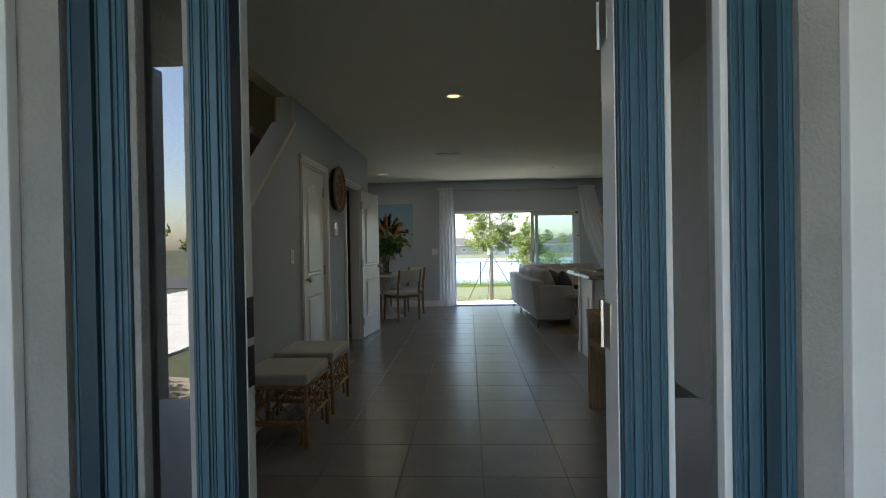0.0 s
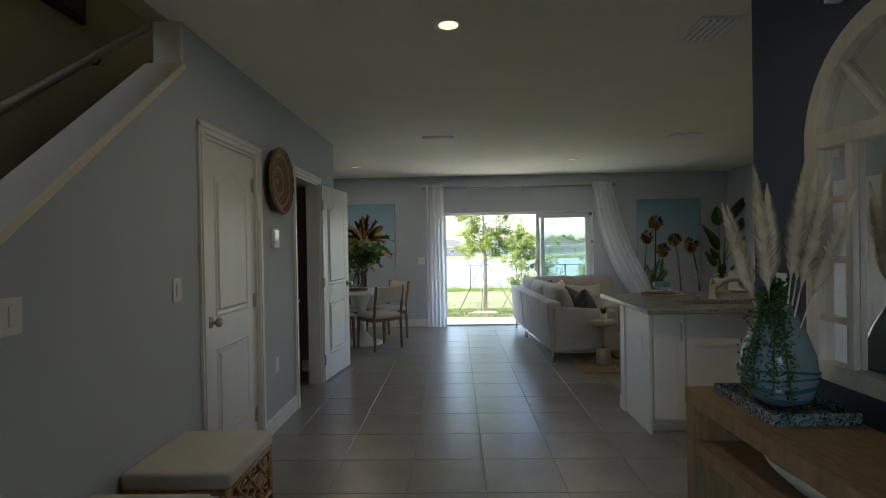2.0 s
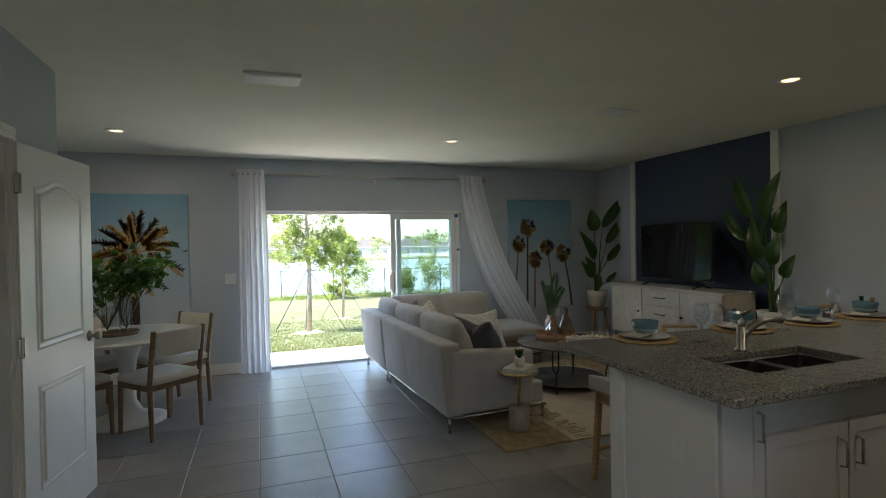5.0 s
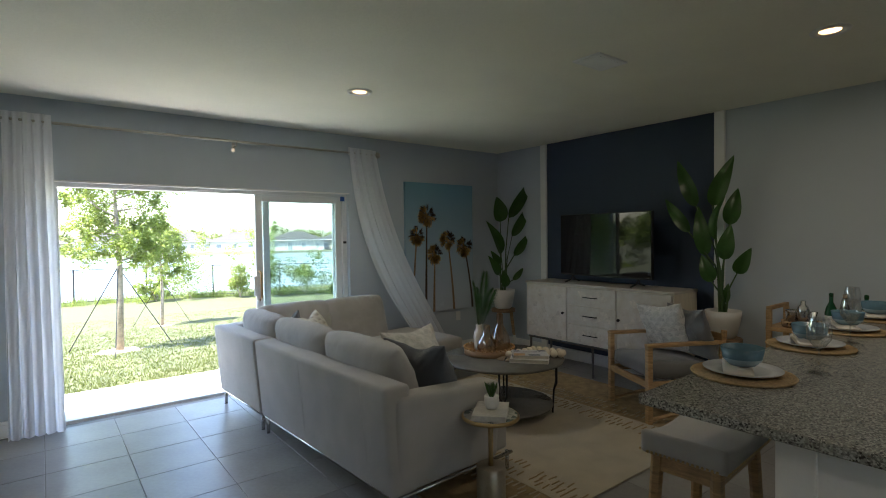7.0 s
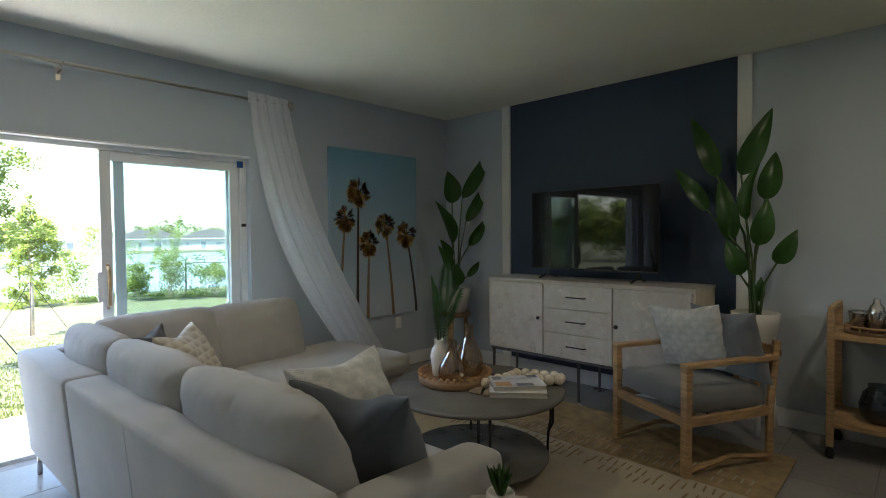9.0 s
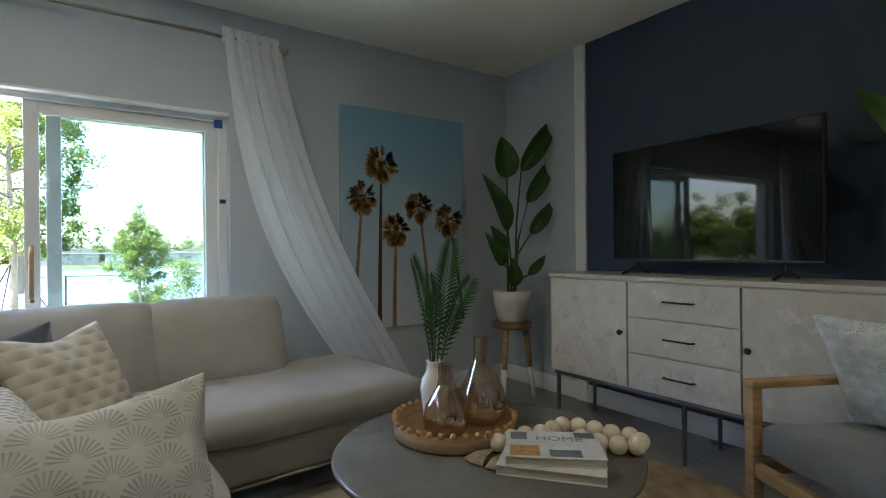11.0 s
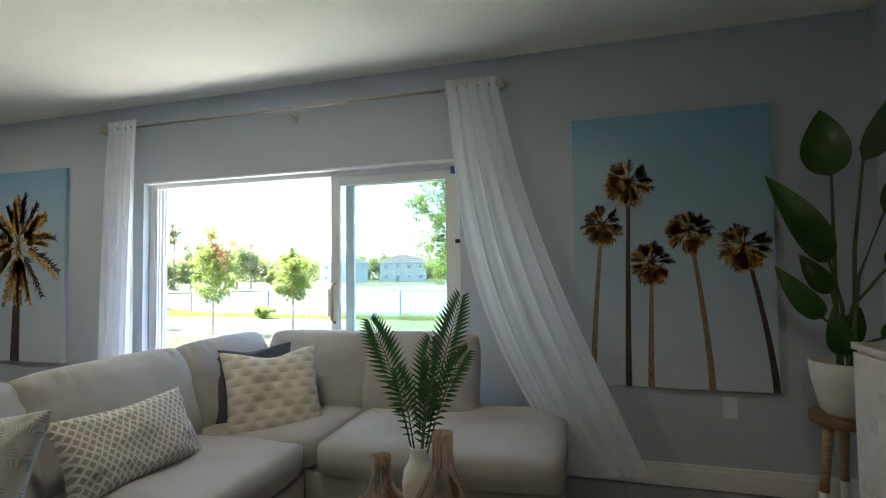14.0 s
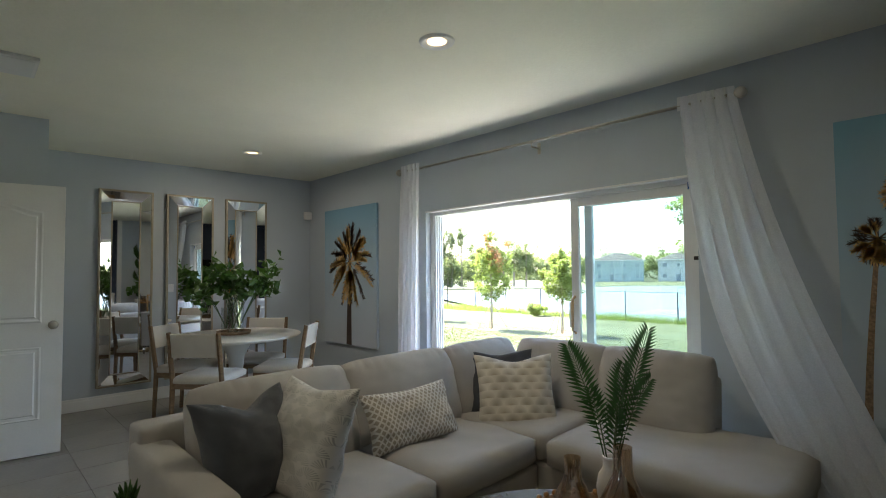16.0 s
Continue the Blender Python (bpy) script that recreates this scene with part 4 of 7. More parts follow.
def plump(w, h, t, seed, n=52):
    """A down-filled back cushion: full belly, rounded corners, a welted seam and short gathers running in from the seams."""
    bm = bmesh.new()
    for side in (1, -1):
        grid = []
        for i in range(n + 1):
            row = []
            for j in range(n + 1):
                u, v = math.sin(math.pi * (i / n - 0.5)), math.sin(math.pi * (j / n - 0.5))
                full = max(0.0, (1 - abs(u) ** 3.2) * (1 - abs(v) ** 3.2)) ** 0.42
                k = 1 - 0.07 * (u * v) ** 4
                near_u, near_v = math.exp(-((1 - abs(u)) / 0.16) ** 2), math.exp(-((1 - abs(v)) / 0.24) ** 2)
                fold = 0.016 * near_v * (0.45 - 2.2 * abs(noise.noise((u * 6.5 + seed, 1.2 * v + seed, side * 2.0)))) + 0.009 * near_u * noise.noise((1.5 * u, v * 7 + seed, side * 4.0))
                sag = 0.014 * noise.noise((u * 1.4 + seed, v * 1.4, side * 3.1)) + 0.004 * noise.noise((u * 5 + seed, v * 5, side))
                z = side * (t / 2 * full * (1.08 - 0.16 * v) + (fold + sag) * min(1.0, full * 2))
                row.append(bm.verts.new((u * w / 2 * k, v * h / 2 * k, z)))
            grid.append(row)
        for i in range(n):
            for j in range(n):
                f = (grid[i][j], grid[i + 1][j], grid[i + 1][j + 1], grid[i][j + 1])
                bm.faces.new(f if side > 0 else f[::-1])
    bmesh.ops.remove_doubles(bm, verts=list(bm.verts), dist=1e-4)
    return bm


def back_cushion(cx, cy, w, rz, seed, tilt=16, h=0.52):
    c = part("back_cushion", plump(w, h, 0.25, seed), M_SOFA, sofa, "", True, pose(cx, cy, 0.612, 0, 0, rz) @ pose(0, 0, 0, 90 - tilt, 0, 0))
    rim = [(w / 2 * 0.978 * math.copysign(abs(math.cos(a)) ** 0.25, math.cos(a)), h / 2 * 0.978 * math.copysign(abs(math.sin(a)) ** 0.25, math.sin(a)), 0.0) for a in (2 * math.pi * i / 64 for i in range(65))]
    part("piping", tube(rim, 0.004, 5), M_SOFA, c, "", True)


back_cushion(0.235, 0.56, 0.83, 90, 5.0)
back_cushion(0.235, 1.34, 0.83, 90, 6.0)
back_cushion(0.235, 2.08, 0.72, 90, 7.0)
back_cushion(0.62, 2.40, 0.71, 0, 8.0)
back_cushion(1.26, 2.40, 0.69, 0, 9.0)
for pts in ([(0.03, 0.03, 0.118), (0.03, 1.69, 0.118)], [(0.03, 1.73, 0.118), (0.03, SOFA_L - 0.02, 0.118)], [(0.04, 0.02, 0.118), (0.92, 0.02, 0.118)], [(0.95, 1.74, 0.118), (SOFA_W - 0.03, 1.74, 0.118)], [(SOFA_W - 0.03, 1.74, 0.118), (SOFA_W - 0.03, SOFA_L - 0.03, 0.118)]):
    part("rail", tube(pts, 0.011, 8), M_CHROME, sofa, "chrome base rail", True)
for x, y in ((0.035, 0.04), (0.90, 0.04), (0.035, 1.66), (0.035, 1.76), (0.035, SOFA_L - 0.04), (SOFA_W - 0.05, 1.76), (SOFA_W - 0.05, SOFA_L - 0.05), (0.93, 1.70)):
    part("leg", tube([(x, y, 0.0), (x, y, 0.125)], 0.013, 10), M_CHROME, sofa, "", True)


def stuffed(sx, sy, sz, seed, chop=0.0, n=40):
    """A throw pillow: two domed sheets sewn at a drawn-in seam with pointed corners, and creases running from them."""
    bm = bmesh.new()
    sheets = []
    for side in (1, -1):
        grid = []
        for i in range(n + 1):
            row = []
            for j in range(n + 1):
                u, v = math.sin(math.pi * (i / n - 0.5)), math.sin(math.pi * (j / n - 0.5))
                full = math.sqrt(max(0.0, (1 - u * u) * (1 - v * v)))
                x = u * sx / 2 * (1 - 0.10 * (1 - v * v) * u * u)
                y = v * sy / 2 * (1 - 0.10 * (1 - u * u) * v * v)
                y -= chop * sy * max(0.0, v) ** 1.5 * math.exp(-(u / 0.45) ** 2)
                w = 0.030 * noise.noise((u * 1.6 + seed, v * 1.6, side * 3.1 + seed)) + 0.010 * noise.noise((u * 4.5 + seed, v * 4.5, side * 2 + seed))
                w += 0.016 * (0.5 - abs(noise.noise((u * 2.6 + 3 * seed, v * 2.6 - seed, side * 1.7)))) * (abs(u) ** 2 + abs(v) ** 2) - 0.008 + 0.004 * noise.noise((u * 11 + seed, v * 11, side))
                crease = 0.009 * math.sin(9 * math.atan2(abs(v) - 1.1, abs(u) - 1.1) + seed * 3) * (u * u * v * v) ** 0.5
                z = side * (sz / 2 * full ** 0.85 * (1 - 0.22 * v) + (w + crease) * full ** 0.6)
                row.append(bm.verts.new((x, y, z)))
            grid.append(row)
        for i in range(n):
            for j in range(n):
                f = (grid[i][j], grid[i + 1][j], grid[i + 1][j + 1], grid[i][j + 1])
                bm.faces.new(f if side > 0 else f[::-1])
    bmesh.ops.remove_doubles(bm, verts=list(bm.verts), dist=1e-5)
    return bm


def pillow(m, sx, sy, material, seed, label, thick=0.20, chop=0.06):
    p = tagged(part("throw_pillow", stuffed(sx, sy, thick, seed, chop), material, None, "", True), label, "pillow", "throw pillows on the sofa")
    p.matrix_basis = m
    return p


def printed_cloth(name, base, ink, scale, kind, rays=0):
    """A woven cloth with a printed repeat: a diamond lattice, or rows of scallop fans offset like fish scales. Fans
    without rays carry painted shading.
    """
    m = mat(name, base, 0.95, vary=0.06, scale=8, fine=420, bump=0.12, sheen=0.2)
    n, l = m.node_tree.nodes, m.node_tree.links
    p = n["Principled BSDF"]
    src = p.inputs["Base Color"].links[0].from_socket
    co, sep, mixc = n.new("ShaderNodeTexCoord"), n.new("ShaderNodeSeparateXYZ"), n.new("ShaderNodeMix")
    mixc.data_type = "RGBA"
    l.new(co.outputs["Object"], sep.inputs["Vector"])

    def calc(op, *args):
        k = n.new("ShaderNodeMath")
        k.operation = op
        for i, a in enumerate(args):
            if isinstance(a, (int, float)):
                k.inputs[i].default_value = a
            else:
                l.new(a, k.inputs[i])
        return k.outputs[0]

    x, y = calc("MULTIPLY", sep.outputs["X"], scale), calc("MULTIPLY", sep.outputs["Y"], scale)
    if kind == "diamond":
        a, b = calc("PINGPONG", calc("ADD", x, calc("MULTIPLY", y, 0.8)), 0.5), calc("PINGPONG", calc("SUBTRACT", x, calc("MULTIPLY", y, 0.8)), 0.5)
        fac = calc("LESS_THAN", calc("MINIMUM", a, b), 0.16)
    else:
        v = calc("MULTIPLY", y, 2.0)
        u = calc("ADD", x, calc("MULTIPLY", calc("FLOORED_MODULO", calc("FLOOR", v), 2.0), 0.5))
        fu, fv = calc("SUBTRACT", calc("FRACT", u), 0.5), calc("MULTIPLY", calc("FRACT", v), 0.5)
        r = calc("SQRT", calc("ADD", calc("MULTIPLY", fu, fu), calc("MULTIPLY", fv, fv)))
        inside = calc("LESS_THAN", r, 0.47)
        if rays:
            lines = calc("GREATER_THAN", calc("SINE", calc("MULTIPLY", calc("ARCTAN2", fv, fu), rays)), 0.1)
            worn = n.new("ShaderNodeTexNoise")
            worn.inputs["Scale"].default_value = 16
            l.new(co.outputs["Object"], worn.inputs["Vector"])
            fac = calc("MULTIPLY", calc("MULTIPLY", inside, lines), calc("MULTIPLY", calc("GREATER_THAN", r, 0.12), calc("MULTIPLY", worn.outputs["Fac"], 1.4)))
        else:
            # ink deepens towards each fan's foot, as shade on embossed scales
            fac = calc("MULTIPLY", inside, calc("SUBTRACT", 1.0, calc("MULTIPLY", r, 1.9)))
    l.new(fac, mixc.inputs["Factor"])
    l.new(src, mixc.inputs["A"])
    mixc.inputs["B"].default_value = (*ink, 1)
    l.new(mixc.outputs["Result"], p.inputs["Base Color"])
    return m


M_DIAMOND = printed_cloth("diamond_weave", (0.36, 0.32, 0.26), (0.68, 0.65, 0.59), 34, "diamond")
M_SCALLOP = printed_cloth("scallop_shading", (0.66, 0.62, 0.54), (0.36, 0.32, 0.25), 11, "scallop")
M_SHELL = printed_cloth("shell_print", (0.62, 0.61, 0.58), (0.34, 0.35, 0.34), 12, "scallop", 26)
SO = sofa.matrix_basis
pillow(SO @ pose(0.46, 0.32, 0.645, 0, 0, 100) @ pose(0, 0, 0, 64, 0, 4), 0.46, 0.45, M_SLATE, 1.3, "dark slate velvet throw pillow on the sofa", 0.25, 0.14)
pillow(SO @ pose(0.56, 0.50, 0.645, 0, 0, 14) @ pose(0, 0, 0, 66, 0, -8), 0.46, 0.49, M_SHELL, 2.6, "white and grey shell print throw pillow", 0.24, 0.03)
pillow(SO @ pose(0.47, 1.19, 0.585, 0, 0, 84) @ pose(0, 0, 0, 64, 0, 3), 0.58, 0.31, M_DIAMOND, 3.9, "beige diamond weave lumbar pillow", 0.18, 0.02)
pillow(SO @ pose(0.43, 1.985, 0.61, 0, 0, 40) @ pose(0, 0, 0, 70, 0, 4), 0.47, 0.46, M_SLATE, 5.2, "blue-grey throw pillow in the sofa corner", 0.15, 0.04)
pillow(SO @ pose(0.60, 1.94, 0.595, 0, 0, 34) @ pose(0, 0, 0, 66, 0, 12), 0.50, 0.48, M_SCALLOP, 6.5, "cream embossed scallop throw pillow with painted shading in the sofa corner", 0.19, 0.06)

# ---- coffee table ----
TX, TY = 3.00, 8.86
ct = thing("coffee_table", pose(TX, TY, 0.014), "round grey stone-topped coffee table with a lower shelf", "coffee table")
part("tabletop", lathe([(0, 0.43), (0.475, 0.43), (0.49, 0.436), (0.492, 0.45), (0.484, 0.456), (0, 0.456)], 64), M_TABLE, ct, "", True)
part("shelf", lathe([(0, 0.07), (0.40, 0.07), (0.405, 0.078), (0.40, 0.09), (0, 0.09)], 56), M_TABLE, ct, "", True)
for i in range(4):
    a = radians(45 + 90 * i)
    c, s = math.cos(a), math.sin(a)
    for w in (-0.028, 0.028):
        pts = [(0.43 * c - w * s, 0.43 * s + w * c, 0.43), (0.43 * c - w * s, 0.43 * s + w * c, 0.25), (0.41 * c, 0.41 * s, 0.19), (0.40 * c, 0.40 * s, 0.0)]
        part("leg", tube(pts, 0.008, 8), M_BLACKMETAL, ct, "", True)

# ---- media console and television ----
M_CARCASS = mat("cream_wood", (0.60, 0.54, 0.43), 0.45, vary=0.10, scale=8, fine=70, bump=0.04, stretch=(6, 6, 1))
con = thing("media_console", pose(4.37, 8.13, 0), "cream inlaid media console with three drawers and two doors", "sideboard")
part("body", box(0.01, 0.42, 0.0, 1.73, 0.335, 0.925, 0.003), M_CARCASS, con, "cream carcass")
part("top", box(-0.005, 0.43, -0.01, 1.74, 0.925, 0.95, 0.004), M_BONE, con)
part("side_panel", box(0.0, 0.42, -0.006, 0.0, 0.335, 0.925), M_CARCASS, con, "pale cream end panel")
for y0, y1, z0, z1, k in ((0.015, 0.56, 0.345, 0.918, 0), (1.165, 1.715, 0.345, 0.918, 0), (0.57, 1.155, 0.735, 0.918, 1), (0.57, 1.155, 0.54, 0.728, 1), (0.57, 1.155, 0.345, 0.533, 1)):
    fr = part("drawer" if k else "door", box(-0.008, 0.01, y0, y1, z0, z1, 0.002), M_BONE, con)
    if k:
        ym, zm = (y0 + y1) / 2, (z0 + z1) / 2
        part("handle", tube([(-0.008, ym - 0.08, zm), (-0.03, ym - 0.075, zm), (-0.03, ym + 0.075, zm), (-0.008, ym + 0.08, zm)], 0.005, 8), M_BLACKMETAL, fr, "dark bar handle", True)
    else:
        bm = lathe([(0, 0), (0.008, 0.0), (0.007, 0.015), (0.016, 0.022), (0.012, 0.032), (0, 0.034)], 14)
        bm.transform(pose(-0.008, y1 - 0.03 if y0 < 0.5 else y0 + 0.03, 0.64, 0, -90, 0))
        part("knob", bm, M_BLACKMETAL, fr, "dark round knob", True)
M_INLAY = mat("shell_inlay_tan", (0.55, 0.495, 0.425), 0.32, vary=0.15, scale=30, fine=90, bump=0.02, random_tint=0.10)
rnd = random.Random(17)
for fr in [o for o in con.children if o.name.startswith(("door", "drawer"))]:
    ys, zs = [v.co.y for v in fr.data.vertices], [v.co.z for v in fr.data.vertices]
    for _ in range(20 if max(zs) - min(zs) > 0.4 else 8):
        yc, zc, rad = rnd.uniform(min(ys) + 0.09, max(ys) - 0.09), rnd.uniform(min(zs) + 0.03, max(zs) - 0.09), rnd.uniform(0.045, 0.075)
        a0 = rnd.choice((0.0, 1.05, 2.1))
        for w in range(2):
            deep = -0.0083 - 0.00005 * len(fr.children)
            bm = bmesh.new()
            arc = [bm.verts.new((deep, yc + rad * math.cos(a0 + w * 0.9 + 0.2 * i), min(max(zs) - 0.004, max(min(zs) + 0.004, zc + rad * math.sin(a0 + w * 0.9 + 0.2 * i))))) for i in range(5)]
            bm.faces.new([bm.verts.new((deep, yc, zc))] + arc)
            part("inlay", bm, M_INLAY, fr, "tan shell inlay wedge")
bm = tube([(0.03, 0.02, 0.32), (0.40, 0.02, 0.32), (0.40, 1.71, 0.32), (0.03, 1.71, 0.32), (0.03, 0.02, 0.32)], 0.014, 6)
part("base_frame", bm, M_GUNMETAL, con, "grey steel base frame")
for x, y in ((0.04, 0.03), (0.04, 1.70), (0.39, 0.03), (0.39, 1.70), (0.04, 0.865), (0.39, 0.865)):
    part("leg", tube([(x, y, 0.0), (x, y, 0.32)], [0.010, 0.014], 8), M_GUNMETAL, con)
tv = thing("television", pose(4.56, 8.99, 0.95, 0, 0, -2), "black flat-screen television on two feet", "television")
part("housing", box(0.012, 0.05, -0.555, 0.555, 0.075, 0.735, 0.006), M_BLACK, tv)
part("screen", box(0.008, 0.012, -0.548, 0.548, 0.09, 0.728), M_SCREEN, tv, "glossy dark screen")
for y in (-0.40, 0.40):
    part("foot", tube([(-0.10, y, 0.006), (0.0, y, 0.03), (0.03, y, 0.085), (0.06, y, 0.03), (0.14, y, 0.006)], 0.008, 6), M_BLACK, tv)

# ---- entry: rattan benches, console table and what stands on it ----
def bench(m):
    b = thing("rattan_bench", m, "low rattan lattice bench with a white cushion against the wall", "bench", "rattan benches by the stairs")
    w, d, h = 0.215, 0.235, 0.40
    for sx in (-1, 1):
        for sy in (-1, 1):
            part("leg", tube([(sx * w, sy * d, 0), (sx * w, sy * d, h)], 0.014, 8), M_RATTAN, b, "", True)
    for z in (h - 0.01, 0.17):
        for sy in (-1, 1):
            part("rail", tube([(-w, sy * d, z), (w, sy * d, z)], 0.012, 8), M_RATTAN, b, "", True)
        for sx in (-1, 1):
            part("rail", tube([(sx * w, -d, z), (sx * w, d, z)], 0.012, 8), M_RATTAN, b, "", True)
    for face in range(4):
        L = w if face < 2 else d
        for k in range(-3, 5):
            for s in (-1, 1):
                a0, a1 = -L + (k - 0.5) * 2 * L / 4, -L + (k + 1.5) * 2 * L / 4
                pts = []
                for q in range(9):
                    a = a0 + (a1 - a0) * q / 8
                    if -L <= a <= L:
                        pts.append((a if s > 0 else -a, 0.17 + (h - 0.18) * q / 8))
                if len(pts) > 1:
                    p3 = [(p, -d if face == 0 else d, z) for p, z in pts] if face < 2 else [(-w if face == 2 else w, p, z) for p, z in pts]
                    part("lattice", tube(p3, 0.0055, 5), M_RATTAN, b, "", True)
    for sy in (-1, 1):
        part("arch", tube([(-w + 0.03, sy * d, 0.03), (-w + 0.035, sy * d, 0.11), (-w + 0.08, sy * d, 0.155), (w - 0.08, sy * d, 0.155), (w - 0.035, sy * d, 0.11), (w - 0.03, sy * d, 0.03)], 0.010, 7), M_RATTAN, b, "", True)
    part("seat_board", box(-w, w, -d, d, h - 0.02, h), M_RATTAN, b)
    part("cushion", box(-w - 0.015, w + 0.015, -d - 0.015, d + 0.015, h, h + 0.075, 0.025, seg=4), M_CREAM, b, "white piped cushion", True)
    return b


b1 = bench(pose(-0.855, 3.72, 0))
copy_thing(b1, pose(-0.865, 4.38, 0))

ent = thing("console_table", pose(1.30, 3.0, 0), "rustic brown wooden console table with a lower shelf", "console table")
part("side_panel", box(0.0, 0.385, 0.0, 0.07, 0.0, 0.69, 0.004), M_RUSTIC, ent)
part("side_panel", box(0.0, 0.385, 1.26, 1.33, 0.0, 0.69, 0.004), M_RUSTIC, ent)
part("tabletop", box(-0.004, 0.389, -0.004, 1.334, 0.69, 0.755, 0.004), M_RUSTIC, ent)
part("shelf", box(0.004, 0.381, 0.07, 1.26, 0.49, 0.545, 0.004), M_RUSTIC, ent)

mir = thing("arched_mirror", pose(1.768, 3.785, 0.84), "arched whitewashed window-style mirror on the navy wall", "mirror")
MW, MS, MT = 0.415, 0.93, 1.365


def arch(r_out, r_in, x0, x1, n=24):
    bm = bmesh.new()
    rings = []
    for i in range(n + 1):
        a = math.pi * i / n
        rings.append([bm.verts.new((x, -r * math.cos(a), MS + (MT - MS) / MW * r * math.sin(a))) for x, r in ((x0, r_out), (x1, r_out), (x1, r_in), (x0, r_in))])
    for p, q in zip(rings, rings[1:]):
        for k in range(4):
            bm.faces.new((p[k], p[(k + 1) % 4], q[(k + 1) % 4], q[k]))
    return bm


M_WASHED = mat("whitewashed_wood", (0.58, 0.54, 0.48), 0.7, vary=0.12, scale=14, fine=90, bump=0.12, stretch=(1, 1, 0.3))
part("arch_frame", arch(MW, MW - 0.07, 0.0, -0.035), M_WASHED, mir)
for y0, y1, z0, z1 in ((-MW, -MW + 0.07, 0, MS), (MW - 0.07, MW, 0, MS), (-MW + 0.07, MW - 0.07, 0, 0.07), (-MW + 0.07, MW - 0.07, MS - 0.03, MS + 0.03)):
    part("frame", box(-0.035, 0.0, y0, y1, z0, z1, 0.003), M_WASHED, mir)
for y in (-0.19, 0.19):
    part("bar", box(-0.028, -0.004, y - 0.017, y + 0.017, 0.07, MS - 0.03, 0.002), M_WASHED, mir)
for z in (0.24, 0.47, 0.70):
    for y0, y1 in ((-MW + 0.07, -0.207), (0.207, MW - 0.07)):
        part("bar", box(-0.024, -0.004, y0, y1, z - 0.012, z + 0.012, 0.002), M_WASHED, mir)
for a in (50, 90, 130):
    c, s = -math.cos(radians(a)), math.sin(radians(a))
    part("bar", tube([(-0.016, 0.03 * c, MS + 0.02), (-0.016, 0.36 * c, MS + 0.36 * s)], 0.014, 6), M_WASHED, mir)
bm = bmesh.new()
vs = [bm.verts.new((-0.003, y, z)) for y, z in [(-0.36, 0.05), (-0.36, MS)] + [(-0.36 * math.cos(math.pi * i / 20), MS + 0.38 * math.sin(math.pi * i / 20)) for i in range(1, 20)] + [(0.36, MS), (0.36, 0.05)]]
bm.faces.new(vs)
bmesh.ops.recalc_face_normals(bm, faces=list(bm.faces))
part("mirror_glass", bm, M_MIRROR, mir, "silvered mirror glass")

em = thing("emergency_light", pose(1.77, 3.91, 2.33), "white plastic box high on the navy wall", "emergency light")
part("housing", box(-0.06, 0.0, -0.14, 0.14, -0.055, 0.055, 0.008), M_TRIM, em)
part("cover", box(-0.064, -0.06, -0.12, 0.12, -0.04, 0.04, 0.002), M_VINYL, em)


def plate(m, w, h, label, rockers=1):
    p = thing("switch_plate", m, label, "switch", "wall plates")
    part("plate", box(-w / 2, w / 2, -0.006, 0.0, -h / 2, h / 2, 0.002), M_TRIM, p)
    for k in range(rockers):
        x = (k - (rockers - 1) / 2) * 0.046
        part("rocker", box(x - 0.016, x + 0.016, -0.011, -0.006, -0.033, 0.033, 0.002), M_VINYL, p)


plate(pose(1.77, 4.41, 1.18, 0, 0, -90), 0.075, 0.12, "white switch plate on the navy wall")
plate(pose(LEFT, 3.62, 1.19, 0, 0, 90), 0.12, 0.12, "white double switch plate beside the stairs", 2)
plate(pose(LEFT, 4.60, 1.19, 0, 0, 90), 0.075, 0.12, "white switch plate beside the closet door")
plate(pose(LEFT, 5.99, 0.49, 0, 0, 90), 0.072, 0.115, "white socket plate low on the wall", 0)
plate(pose(-0.30, BACK, 1.13, 0, 0, 0), 0.12, 0.12, "white double switch plate beside the glass door", 2)
plate(pose(4.18, BACK, 0.45, 0, 0, 0), 0.072, 0.115, "white socket plate under the palm picture", 0)
th = thing("thermostat", pose(LEFT, 5.98, 1.47, 0, 0, 90), "white wall thermostat with a grey display", "thermostat")
part("body", box(-0.06, 0.06, -0.025, 0.0, -0.075, 0.075, 0.006), M_TRIM, th)
part("display", box(-0.045, 0.045, -0.027, -0.025, -0.01, 0.06), mat("lcd_grey", (0.28, 0.32, 0.31), 0.15), th, "grey display")
part("button", box(-0.03, 0.03, -0.029, -0.025, -0.055, -0.035, 0.002), M_VINYL, th)
sn = thing("motion_sensor", pose(-2.28, 10.80, 2.10), "small white sensor in the corner", "sensor")
part("body", box(-0.01, 0.04, -0.04, 0.06, -0.05, 0.05, 0.01), M_TRIM, sn)
part("lens", box(0.04, 0.044, -0.02, 0.04, -0.035, 0.015, 0.004), M_VINYL, sn)

bask = thing("woven_basket", pose(LEFT + 0.005, 6.01, 1.91, 0, 90, 0), "round brown woven basket hung flat on the wall", "basket")
for k in range(11):
    r = 0.02 + 0.0225 * k
    z = 0.012 + 0.0012 * (k ** 1.6)
    pts = [(r * math.cos(2 * math.pi * i / 36), r * math.sin(2 * math.pi * i / 36), z + 0.003 * math.sin(i * 2.9 + k)) for i in range(37)]
    part("coil", tube(pts, 0.0145, 6), M_DARKOAK if k % 4 else M_RATTAN, bask, "", True)
part("backing", lathe([(0, 0.004), (0.235, 0.004), (0.24, 0.012), (0, 0.014)], 36), M_DARKOAK, bask)

